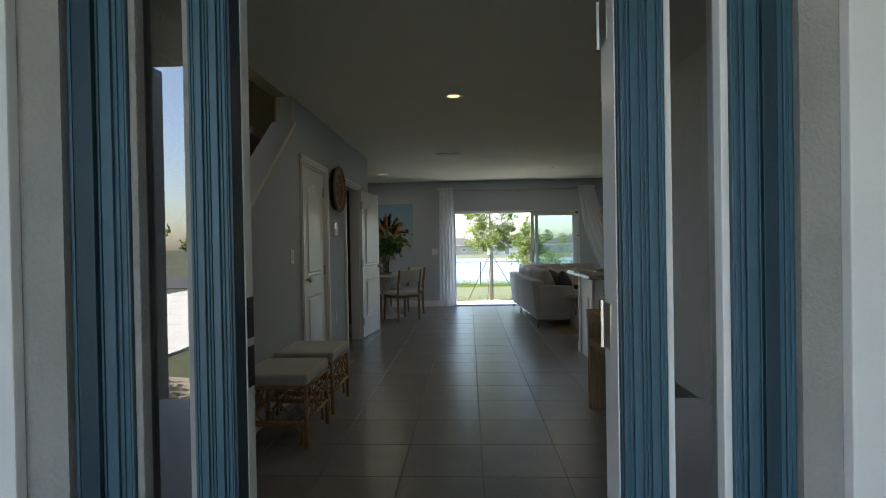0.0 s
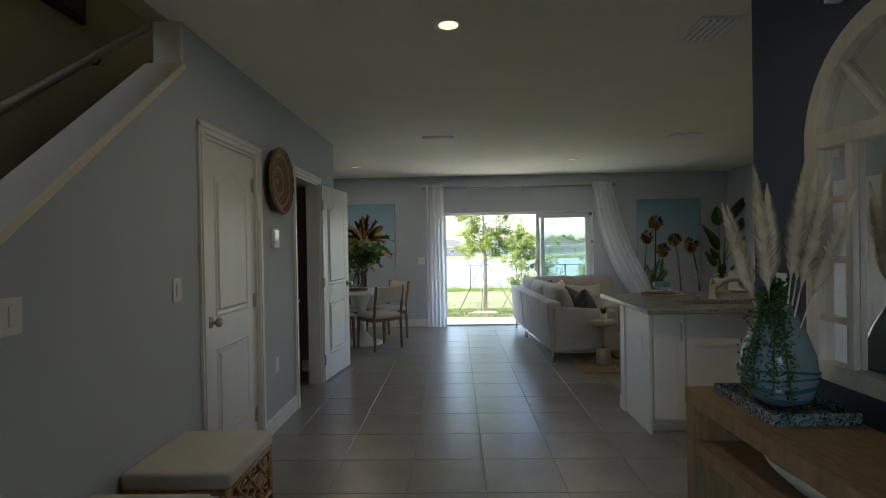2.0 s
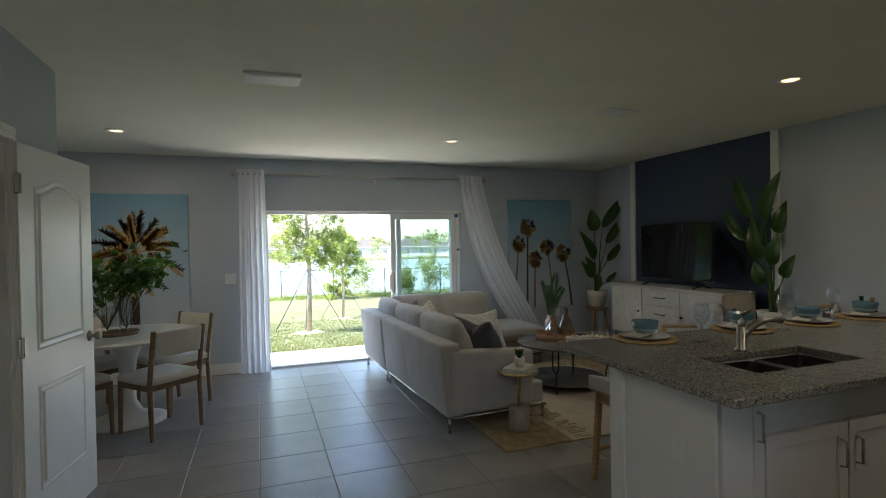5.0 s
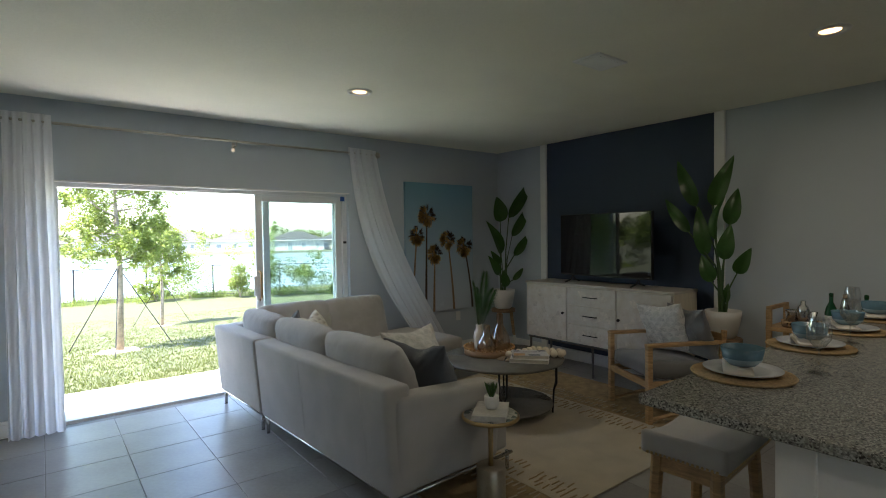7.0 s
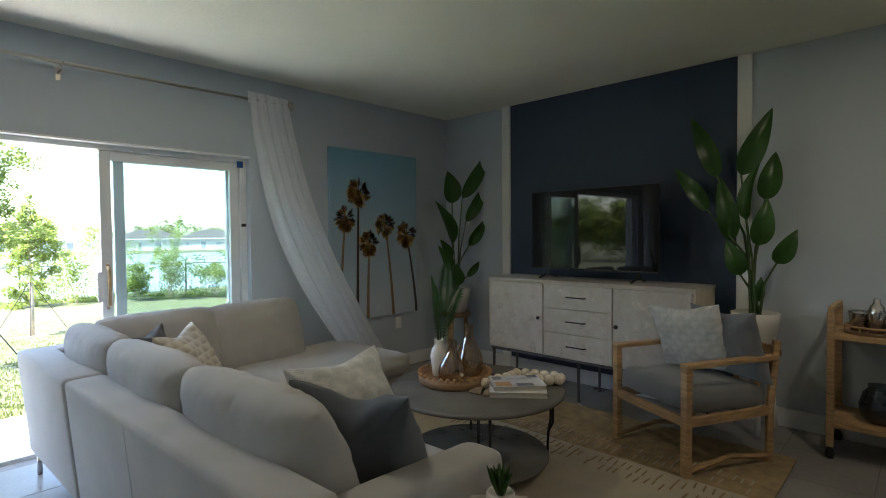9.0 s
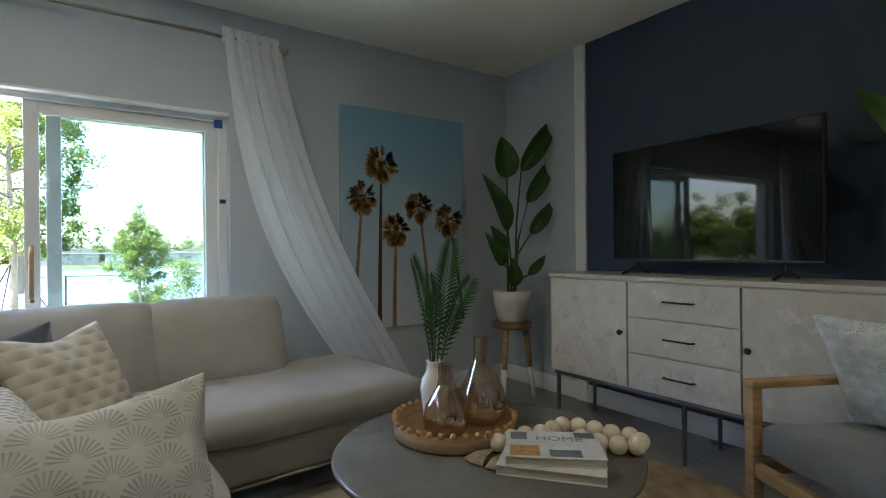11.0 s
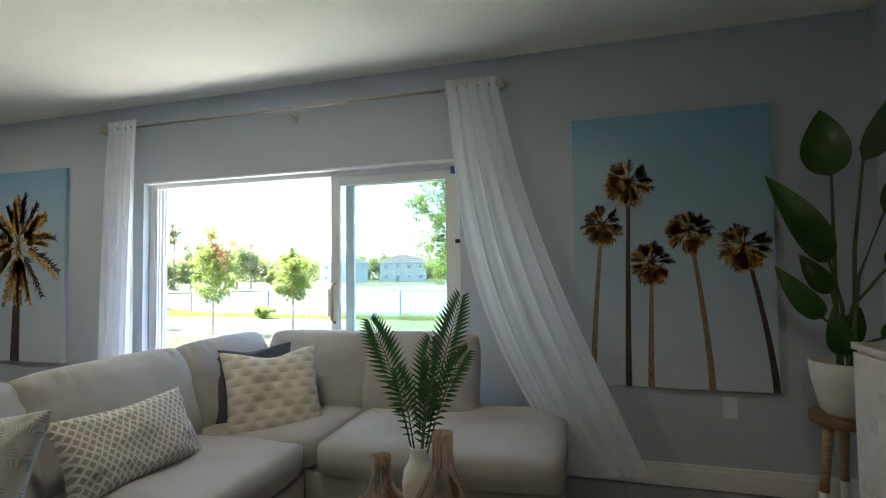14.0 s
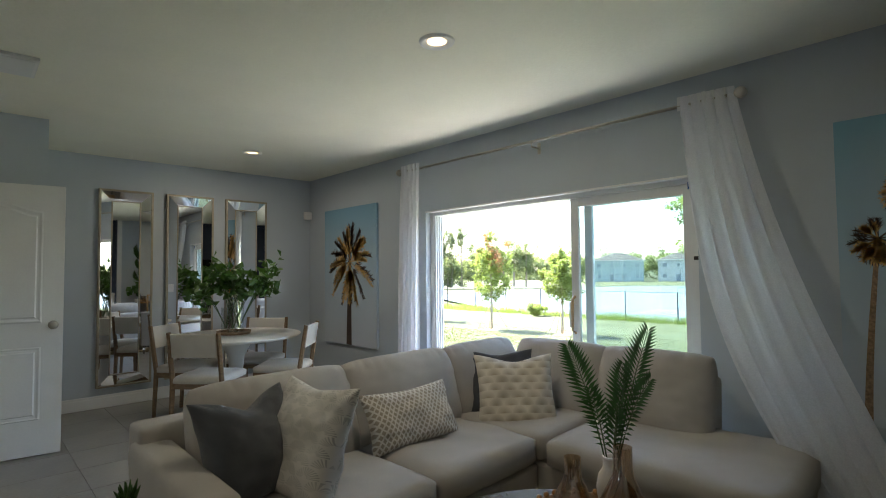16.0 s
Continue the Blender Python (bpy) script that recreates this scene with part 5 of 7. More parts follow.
EZ = 0.755
tr = thing("mosaic_tray", pose(1.52, 4.03, EZ), "silvery mosaic tray with raised sides", "tray")
M_MOSAIC = speckled("mosaic_mirror", [(0.0, (0.03, 0.045, 0.05)), (0.3, (0.10, 0.14, 0.15)), (0.6, (0.22, 0.27, 0.28)), (0.85, (0.40, 0.45, 0.46))], 130, 0.12)
part("bottom", box(-0.15, 0.15, -0.20, 0.20, 0.0, 0.012, 0.003), M_MOSAIC, tr)
for a, b, c, d in ((-0.15, -0.14, -0.20, 0.20), (0.14, 0.15, -0.20, 0.20), (-0.14, 0.14, -0.20, -0.19), (-0.14, 0.14, 0.19, 0.20)):
    part("side", box(a, b, c, d, 0.012, 0.042, 0.002), M_MOSAIC, tr)
vz = EZ + 0.0125
vase = thing("glass_vase", pose(1.53, 4.06, vz), "smoky teardrop glass vase with teal waves", "vase")
prof = [(0.0, 0.0), (0.07, 0.002), (0.118, 0.04), (0.134, 0.11), (0.124, 0.19), (0.092, 0.28), (0.052, 0.36), (0.034, 0.42), (0.040, 0.44), (0.030, 0.44), (0.026, 0.40), (0.0, 0.38)]
part("glass", lathe(prof, 40), mat("frosted_teal_glass", (0.25, 0.33, 0.35), 0.14, vary=0.15, scale=7, fine=40, bump=0.0, tint=(0.17, 0.26, 0.29)), vase, "", True)
M_TEAL = mat("teal_band", (0.035, 0.15, 0.21), 0.2, vary=0.3, scale=14)
for z, r, w in ((0.035, 0.113, 0.012), (0.070, 0.1285, 0.016), (0.105, 0.134, 0.007), (0.130, 0.1335, 0.010)):
    bm = lathe([(r + 0.0005, z), (r + 0.0022, z + w * 0.5), (r + 0.0005, z + w)], 48)
    for v in bm.verts:
        v.co.z += 0.010 * math.sin(2 * math.atan2(v.co.y, v.co.x) + z * 40)
        k = 1.012
        v.co.x *= k
        v.co.y *= k
    part("band", bm, M_TEAL, vase, "wavy teal band", True)


def frond_points(base, tip, bow, n=8):
    b, t = Vector(base), Vector(tip)
    return [b.lerp(t, i / n) + Vector((0, 0, bow * math.sin(math.pi * i / n))) for i in range(n + 1)]


pam = thing("pampas_bouquet", pose(1.53, 4.06, vz + 0.03), "dried cream pampas plumes standing in the vase", "dried flowers")
rnd = random.Random(41)
M_PAMPAS = mat("pampas_plume", (0.80, 0.73, 0.60), 1.0, vary=0.2, scale=20, fine=200, bump=0.3)
for tip in ((-0.11, -0.08, 0.74), (-0.05, 0.04, 0.84), (-0.17, 0.04, 0.70), (0.08, -0.16, 0.78), (0.11, -0.06, 0.82), (0.03, 0.10, 0.78), (-0.10, 0.14, 0.70), (0.12, -0.22, 0.72), (0.03, -0.12, 0.84)):
    pts = frond_points((0, 0, 0.0), tip, 0.03)
    part("stalk", tube(pts[:6], 0.003, 5), M_PAMPAS, pam)
    d = (pts[-1] - pts[-4]).normalized()
    v, f = [], []
    for k in range(1100):
        u = rnd.random()
        c = pts[4].lerp(Vector(tip), u)
        rr = (0.040 * math.sin(math.pi * min(1, 0.10 + 0.90 * u ** 0.7)) + 0.003) * rnd.uniform(0.6, 1.1)
        a = rnd.uniform(0, 6.28)
        side = (d.orthogonal().normalized() * math.cos(a) + d.cross(d.orthogonal()).normalized() * math.sin(a)) * rr
        q = c + side + d * 0.045
        i = len(v)
        w = d.cross(side).normalized() * 0.0045
        v += [tuple(c - w), tuple(c + w), tuple(q)]
        f.append((i, i + 1, i + 2))
    raw_part("plume", v, f, M_PAMPAS, pam)


def leaf_cloud(center, spread, count, leaf, seed, hang=None):
    rnd = random.Random(seed)
    v, f = [], []
    for _ in range(count):
        if hang:
            u = rnd.random()
            c = bez(hang, u) + Vector((rnd.gauss(0, spread), rnd.gauss(0, spread), rnd.gauss(0, spread)))
        else:
            c = Vector(center) + Vector((rnd.gauss(0, 1), rnd.gauss(0, 1), rnd.gauss(0, 1))).normalized() * spread * rnd.random() ** 0.4
        ax = Vector((rnd.gauss(0, 1), rnd.gauss(0, 1), rnd.gauss(0.2, 0.7))).normalized()
        sd = ax.cross(Vector((rnd.gauss(0, 1), rnd.gauss(0, 1), 1))).normalized()
        i = len(v)
        up = ax.cross(sd) * leaf * 0.12
        v += [tuple(c), tuple(c + ax * leaf * 0.4 + sd * leaf * 0.36 + up), tuple(c + ax * leaf), tuple(c + ax * leaf * 0.4 - sd * leaf * 0.36 + up)]
        f += [(i, i + 1, i + 2), (i, i + 2, i + 3)]
    return v, f


ivy = thing("trailing_greenery", pose(1.53, 4.06, vz + 0.42), "trailing string-of-leaves draped over the vase", "greenery")
for k, path in enumerate(([(0, 0, 0.02), (-0.05, -0.06, 0.04), (-0.07, -0.10, -0.15), (-0.09, -0.12, -0.36)], [(0, 0, 0.02), (-0.03, -0.08, 0.04), (-0.06, -0.13, -0.15), (-0.05, -0.16, -0.36)], [(0, 0, 0.02), (-0.07, -0.02, 0.04), (-0.10, -0.06, -0.18), (-0.15, -0.07, -0.38)], [(0, 0, 0.02), (-0.06, -0.03, 0.04), (-0.12, -0.07, -0.12), (-0.16, -0.06, -0.28)])):
    part("vine", tube([bez(path, i / 8) for i in range(9)], 0.003, 5), M_STEM, ivy)
    v, f = leaf_cloud(None, 0.014, 420, 0.015, 50 + k, path)
    raw_part("leaves", v, f, M_LEAF, ivy)

pot = thing("potted_boxwood", pose(1.49, 3.26, EZ), "small green plant in a round white pot", "potted plant")
part("pot", lathe([(0, 0), (0.045, 0), (0.075, 0.03), (0.082, 0.07), (0.07, 0.105), (0.064, 0.105), (0.07, 0.07), (0, 0.06)], 28), M_CERAMIC, pot, "", True)
v, f = leaf_cloud((0, 0, 0.17), 0.095, 520, 0.034, 61)
raw_part("leaves", v, f, leaf_mat("bright_leaf", (0.16, 0.23, 0.035), 0.45), pot)


def candlestick(x, y, s, label):
    c = thing("candlestick", pose(x, y, EZ), label, "candle holder", "white candle holders")
    part("stand", lathe([(r * s, z * s) for r, z in ((0, 0), (0.062, 0), (0.060, 0.012), (0.035, 0.03), (0.028, 0.06), (0.040, 0.085), (0.026, 0.11), (0.034, 0.15), (0.024, 0.18), (0.03, 0.215), (0.062, 0.225), (0.062, 0.24), (0, 0.24))], 28), M_WASHED, c, "", True)
    part("candle", lathe([(0, 0.24 * s), (0.036, 0.24 * s), (0.036, 0.36 * s), (0.03, 0.365 * s), (0, 0.362 * s)], 20), M_CERAMIC, c, "ivory pillar candle", True)


candlestick(1.53, 3.13, 1.0, "white turned candle holder with a pillar candle")
candlestick(1.63, 3.24, 0.78, "shorter white turned candle holder with a candle")
bw = thing("long_bowl", pose(1.50, 3.80, 0.545), "oval white bowl on the console shelf", "bowl")
bm = lathe([(0, 0.0), (0.07, 0.0), (0.13, 0.05), (0.15, 0.085), (0.142, 0.085), (0.11, 0.04), (0, 0.012)], 32)
bm.transform(Matrix.Diagonal((0.85, 1.7, 1, 1)))
part("bowl", bm, M_CERAMIC, bw, "", True)
part("glaze", lathe([(0, 0.014), (0.08, 0.018), (0.0, 0.02)], 24), M_CHARCOAL, bw)

# powder room seen through the open door
van = thing("vanity_cabinet", pose(-2.03, 7.33, 0), "small white vanity with a pale counter in the powder room", "vanity")
part("body", box(0.0, 0.54, 0.02, 0.44, 0.08, 0.78, 0.003), M_WHITE, van)
part("plinth", box(0.02, 0.52, 0.06, 0.44, 0.0, 0.08), M_WHITE, van)
part("counter", box(0.0, 0.57, 0.0, 0.455, 0.78, 0.81, 0.004), M_CERAMIC, van, "pale cream counter")
for x0, x1 in ((0.01, 0.265), (0.275, 0.53)):
    part("door", box(x0, x1, 0.004, 0.02, 0.10, 0.76, 0.002), M_WHITE, van)
oval = thing("oval_mirror", pose(-1.76, 7.785, 1.45, 90, 0, 0), "oval wall mirror in a thin dark frame above the vanity", "mirror")
bm = lathe([(0, 0.006), (0.27, 0.006), (0.275, 0.002)], 48)
bm.transform(Matrix.Diagonal((1, 1.75, 1, 1)))
part("mirror_glass", bm, M_MIRROR, oval, "silvered mirror glass")
part("frame", tube([(0.28 * math.cos(a), 0.49 * math.sin(a), 0.010) for a in (2 * math.pi * i / 48 for i in range(49))], 0.011, 8), M_BLACKMETAL, oval, "thin dark frame", True)

# ---- palm pictures ----
def canvas_mat(name, low, high, h):
    m = mat(name, low, 0.25, vary=0.02, scale=3, fine=120, bump=0.02)
    n, l = m.node_tree.nodes, m.node_tree.links
    co, sep, r = n.new("ShaderNodeTexCoord"), n.new("ShaderNodeSeparateXYZ"), n.new("ShaderNodeMapRange")
    mixc = n.new("ShaderNodeMix")
    mixc.data_type = "RGBA"
    l.new(co.outputs["Object"], sep.inputs[0])
    l.new(sep.outputs["Z"], r.inputs["Value"])
    r.inputs["From Max"].default_value = h
    l.new(r.outputs["Result"], mixc.inputs["Factor"])
    mixc.inputs["A"].default_value, mixc.inputs["B"].default_value = (*low, 1), (*high, 1)
    l.new(mixc.outputs["Result"], n["Principled BSDF"].inputs["Base Color"])
    return m


M_PALMGOLD = mat("palm_gold_paint", (0.60, 0.37, 0.12), 0.4, vary=0.5, scale=40, fine=120)
M_PALMDARK = mat("palm_dark_paint", (0.055, 0.035, 0.028), 0.4, vary=0.4, scale=40, fine=120)
M_PALMTRUNK = mat("palm_trunk_paint", (0.26, 0.17, 0.10), 0.4, vary=0.4, scale=60, fine=150)


def painted_palm(art, u0, u1, v1, r, seed, w, h, long=False, width=0.014):
    """A palm painted flat on a canvas: trunk and crown in dark and golden strokes."""
    rnd = random.Random(seed)
    n, bm = 10, bmesh.new()
    left, right = [], []
    for i in range(n + 1):
        k = i / n
        x = (u0 + (u1 - u0) * k ** 1.4) * w
        z = v1 * h * k
        hw = width * (1.25 - 0.6 * k)
        left.append(bm.verts.new((x - hw, -0.0305, z + 0.002)))
        right.append(bm.verts.new((x + hw, -0.0305, z + 0.002)))
    for i in range(n):
        bm.faces.new((left[i], right[i], right[i + 1], left[i + 1]))
    part("painted_trunk", bm, M_PALMTRUNK if seed % 2 else M_PALMDARK, art)
    cx, cz = u1 * w, v1 * h
    for mtl, name, count, layer in ((M_PALMDARK, "painted_fronds", 24, 0.0312), (M_PALMGOLD, "painted_fronds", 22, 0.0318)):
        v, f = [], []
        for k in range(count):
            a = rnd.uniform(0, 2 * math.pi)
            if mtl is M_PALMGOLD and not long:
                a = rnd.uniform(math.pi * 0.55, math.pi * 1.9)
            L = r * rnd.uniform(0.75, 1.1)
            c, s = math.cos(a), math.sin(a)
            droop = -0.35 * L * abs(c) if long else -0.1 * L
            steps = 14 if long else 10
            for q in range(steps):
                k0 = 0.25 + 0.75 * q / steps if long else 0.45 + 0.55 * q / steps
                px, pz = cx + c * L * k0, cz + s * L * k0 + droop * k0 * k0
                for side in (-1, 1):
                    b = a + side * rnd.uniform(0.25, 0.9) - 0.25
                    l2 = r * (0.20 if long else 0.34) * (1.1 - 0.6 * (q / steps)) * rnd.uniform(0.6, 1.2)
                    ex, ez = px + math.cos(b) * l2, pz + math.sin(b) * l2
                    i = len(v)
                    tx, tz = -math.sin(b) * r * 0.028, math.cos(b) * r * 0.028
                    v += [(px - tx, -layer, pz - tz), (px + tx, -layer, pz + tz), (ex, -layer, ez)]
                    f.append((i, i + 1, i + 2))
            j = len(v)
            v += [(cx + s * 0.004, -layer, cz - c * 0.004), (cx - s * 0.004, -layer, cz + c * 0.004), (cx + c * L, -layer, cz + s * L + droop)]
            f.append((j, j + 1, j + 2))
        if not long:
            for k in range(70 if mtl is M_PALMGOLD else 40):
                px, fall = cx + r * rnd.gauss(0, 0.33), rnd.uniform(0.1, 1.0)
                pz, l2 = cz - r * fall * 0.95, r * rnd.uniform(0.22, 0.42)
                px = cx + (px - cx) * (1.15 - 0.6 * fall)
                i = len(v)
                v += [(px - r * 0.035, -layer, pz), (px + r * 0.035, -layer, pz), (px + r * rnd.uniform(-0.12, 0.12), -layer, pz - l2)]
                f.append((i, i + 1, i + 2))
        raw_part(name, v, f, mtl, art)


AW, AH = 1.045, 1.565
art = thing("palm_picture", pose(3.372, BACK, 0.545), "large blue canvas print of five fan palms", "picture", "palm pictures")
part("canvas", box(0, AW, -0.03, 0, 0, AH, 0.002), canvas_mat("sky_canvas", (0.56, 0.61, 0.69), (0.20, 0.40, 0.54), AH), art)
for u0, u1, v1, r, seed in ((0.09, 0.155, 0.60, 0.115, 1), (0.275, 0.30, 0.755, 0.13, 2), (0.39, 0.41, 0.455, 0.12, 3), (0.69, 0.60, 0.565, 0.12, 5), (0.985, 0.86, 0.51, 0.13, 4)):
    painted_palm(art, u0, u1, v1, r, seed, AW, AH)
art2 = thing("palm_picture", pose(-1.857, BACK, 0.49), "large blue canvas print of a single date palm", "picture", "palm pictures")
BW, BH = 1.115, 1.63
part("canvas", box(0, BW, -0.03, 0, 0, BH, 0.002), canvas_mat("sky_canvas_pale", (0.59, 0.63, 0.70), (0.22, 0.41, 0.56), BH), art2)
painted_palm(art2, 0.50, 0.52, 0.60, 0.46, 8, BW, BH, True, 0.045)

# ---- dining corner ----
DX, DY = -1.08, 9.42
dt = thing("dining_table", pose(DX, DY, 0), "round white pedestal dining table", "dining table")
part("tabletop", lathe([(0, 0.725), (0.54, 0.725), (0.585, 0.738), (0.60, 0.752), (0.592, 0.76), (0, 0.76)], 64), M_WHITE, dt, "", True)
part("pedestal", lathe([(0, 0.0), (0.31, 0.0), (0.315, 0.012), (0.24, 0.035), (0.12, 0.08), (0.065, 0.18), (0.055, 0.36), (0.075, 0.55), (0.14, 0.69), (0.19, 0.725), (0, 0.725)], 48), M_WHITE, dt, "", True)
M_CHAIRWOOD = wood("ash_brown_wood", (0.20, 0.125, 0.065), 0.5)


def dining_chair(m):
    c = thing("dining_chair", m, "brown wooden dining chair with cream upholstered seat and back band", "chair", "chairs round the dining table")
    for sx in (-1, 1):
        part("back_post", tube([(sx * 0.215, -0.225, 0.0), (sx * 0.215, -0.205, 0.44), (sx * 0.215, -0.27, 0.86)], [0.018, 0.022, 0.019], 6), M_CHAIRWOOD, c)
        part("leg", tube([(sx * 0.21, 0.21, 0.0), (sx * 0.205, 0.20, 0.43)], [0.016, 0.022], 6), M_CHAIRWOOD, c)
        part("seat_rail", box(sx * 0.215 - 0.011, sx * 0.215 + 0.011, -0.20, 0.20, 0.385, 0.435, 0.003), M_CHAIRWOOD, c)
    for y in (-0.205, 0.20):
        part("seat_rail", box(-0.204, 0.204, y - 0.011, y + 0.011, 0.385, 0.435, 0.003), M_CHAIRWOOD, c)
    part("seat", cushion(0.47, 0.46, 0.085, 0.3, 12, 0.001, 3.0, 0.45), M_CREAM, c, "", True, pose(0, 0.0, 0.455))
    bm = box(-0.20, 0.20, -0.016, 0.016, 0.0, 0.205, 0.012, seg=3)
    for v in bm.verts:
        v.co.y -= 0.03 * (1 - (v.co.x / 0.2) ** 2)
    bm.transform(pose(0, -0.236, 0.65, 9, 0, 0))
    part("backrest", bm, M_CREAM, c, "cream upholstered back band", True)
    return c


def seat_at(ang, dist=0.46):
    a = radians(ang)
    return pose(DX + dist * math.cos(a), DY + dist * math.sin(a), 0, 0, 0, ang + 90)


ch = dining_chair(seat_at(-48))
for a in (47, 133, -138):
    copy_thing(ch, seat_at(a))

wt = thing("bead_tray", pose(DX - 0.06, DY, 0.76), "round wooden tray with a beaded rim on the table", "tray")
part("tray", lathe([(0, 0), (0.15, 0), (0.16, 0.03), (0.152, 0.03), (0.145, 0.012), (0, 0.012)], 36), M_DARKOAK, wt, "", True)
M_BRANCHLEAF = leaf_mat("branch_leaf", (0.055, 0.125, 0.035), 0.4, through=0.35)
cen = thing("flower_arrangement", pose(DX - 0.06, DY, 0.773), "glass cylinders with leafy green branches on the table", "plant")
rnd = random.Random(77)
M_CYL = glass("cylinder_glass", (0.86, 0.88, 0.86))
for x, y, h in ((0.0, 0.05, 0.30), (-0.07, -0.05, 0.24), (0.07, -0.04, 0.34)):
    part("cylinder", lathe([(0, 0.0), (0.042, 0.0), (0.044, 0.01), (0.044, h)], 24, cx=x, cy=y), M_CYL, cen, "", True)
    for k in range(7):
        a, L = rnd.uniform(0, 6.28), rnd.uniform(0.26, 0.44)
        tip = (x + L * math.cos(a), y + L * math.sin(a), h + rnd.uniform(0.10, 0.34))
        pts = frond_points((x, y, 0.04), tip, 0.12)
        part("branch", tube(pts, 0.004, 5), M_STEM, cen)
        v, f = leaf_cloud(None, 0.035, 26, 0.085, rnd.randint(0, 999), [tuple(pts[4]), tuple(pts[6]), tuple(pts[8])])
        raw_part("leaves", v, f, M_BRANCHLEAF, cen)
v, f = leaf_cloud((0, 0, 0.34), 0.10, 260, 0.02, 78)
raw_part("blossoms", v, f, mat("pale_blossom", (0.45, 0.48, 0.30), 0.9), cen, "pale green blossoms")


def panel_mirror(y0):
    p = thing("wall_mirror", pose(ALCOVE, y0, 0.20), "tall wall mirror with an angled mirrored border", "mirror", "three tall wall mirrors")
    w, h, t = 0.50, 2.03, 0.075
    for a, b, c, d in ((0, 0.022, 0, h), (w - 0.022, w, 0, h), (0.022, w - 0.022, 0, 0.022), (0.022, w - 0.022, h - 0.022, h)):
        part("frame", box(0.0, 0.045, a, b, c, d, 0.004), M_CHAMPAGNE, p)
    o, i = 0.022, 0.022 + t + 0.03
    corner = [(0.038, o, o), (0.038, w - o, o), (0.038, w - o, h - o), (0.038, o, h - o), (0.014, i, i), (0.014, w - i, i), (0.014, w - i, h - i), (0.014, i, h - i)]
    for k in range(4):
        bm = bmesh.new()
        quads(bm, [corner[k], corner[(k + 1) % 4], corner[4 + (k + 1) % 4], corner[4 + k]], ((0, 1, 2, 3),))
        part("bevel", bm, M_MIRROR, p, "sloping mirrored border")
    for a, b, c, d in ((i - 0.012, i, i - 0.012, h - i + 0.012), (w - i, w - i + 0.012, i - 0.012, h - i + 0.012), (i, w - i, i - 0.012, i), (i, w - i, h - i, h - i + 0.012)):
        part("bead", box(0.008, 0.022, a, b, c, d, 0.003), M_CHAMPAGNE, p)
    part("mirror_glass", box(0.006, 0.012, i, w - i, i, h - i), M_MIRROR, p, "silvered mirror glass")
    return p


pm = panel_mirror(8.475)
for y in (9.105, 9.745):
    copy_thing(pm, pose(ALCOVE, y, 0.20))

# ---- living room: rug, tables, chair, plants, bar cart ----
rug = thing("area_rug", pose(1.66, 7.55, 0.001), "cream woven rug with tan jute borders and tufted dashes", "rug")
RX, RY = 2.66, 2.30
part("field", box(0.55, 1.98, 0.0, RY, 0.0, 0.012, 0.003), M_RUG, rug)
part("border", box(0.0, 0.55, 0.0, RY, 0.0, 0.0115, 0.003), M_RUGTAN, rug, "tan jute border")
part("border", box(1.98, RX, 0.0, RY, 0.0, 0.0115, 0.003), M_RUGTAN, rug, "tan jute border")
rnd = random.Random(88)
dash_me = bpy.data.meshes.new("tuft")
dbm = box(-0.035, 0.035, -0.005, 0.005, 0.0, 0.007, 0.003, seg=1)
dbm.to_mesh(dash_me)
dbm.free()
dash_me.materials.append(M_RUG)
tan_me = dash_me.copy()
tan_me.materials.clear()
tan_me.materials.append(M_RUGTAN)
for x0, me_, y1 in ((1.90, tan_me, 2.2), (1.80, tan_me, 2.2), (2.05, dash_me, 2.2), (2.15, dash_me, 2.2), (0.62, tan_me, 0.9), (0.72, tan_me, 0.9), (0.49, dash_me, 0.9), (0.39, dash_me, 0.9)):
    for k in range(int(y1 / 0.042)):
        if rnd.random() < 0.18:
            continue
        t = new("tuft", me_)
        t.parent = rug
        t.location, t.rotation_euler = (x0 + rnd.uniform(-0.025, 0.025), 0.03 + 0.042 * k + rnd.uniform(-0.006, 0.006), 0.0105), (0, 0, rnd.uniform(-0.12, 0.12))

st = thing("side_table", pose(1.945, 7.895, 0.013), "small round mosaic-topped side table on a brass stem", "side table")
part("tabletop", lathe([(0, 0.452), (0.155, 0.452), (0.16, 0.458), (0.16, 0.468), (0.155, 0.472), (0, 0.472)], 40), M_BRASS, st, "", True)
part("inlay", lathe([(0, 0.4735), (0.148, 0.4735), (0.148, 0.472)], 40), speckled("pearl_mosaic", [(0.0, (0.14, 0.17, 0.16)), (0.3, (0.42, 0.42, 0.38)), (0.6, (0.55, 0.54, 0.50)), (0.85, (0.28, 0.33, 0.33))], 32, 0.2), st, "pearl mosaic inlay")
part("stem", tube([(0, 0, 0.19), (0, 0, 0.452)], 0.014, 14), M_BRASS, st, "", True)
part("base", lathe([(0, 0), (0.078, 0), (0.08, 0.004), (0.08, 0.185), (0.075, 0.19), (0, 0.19)], 32), M_CHAMPAGNE, st, "grey drum base", True)
M_COVER = mat("pale_book_cover", (0.55, 0.53, 0.49), 0.35, vary=0.2, scale=9, fine=60, bump=0.02)
M_PAGES = mat("book_pages", (0.62, 0.58, 0.50), 0.9, vary=0.06, scale=5, fine=300, bump=0.2, stretch=(0.3, 0.3, 6))


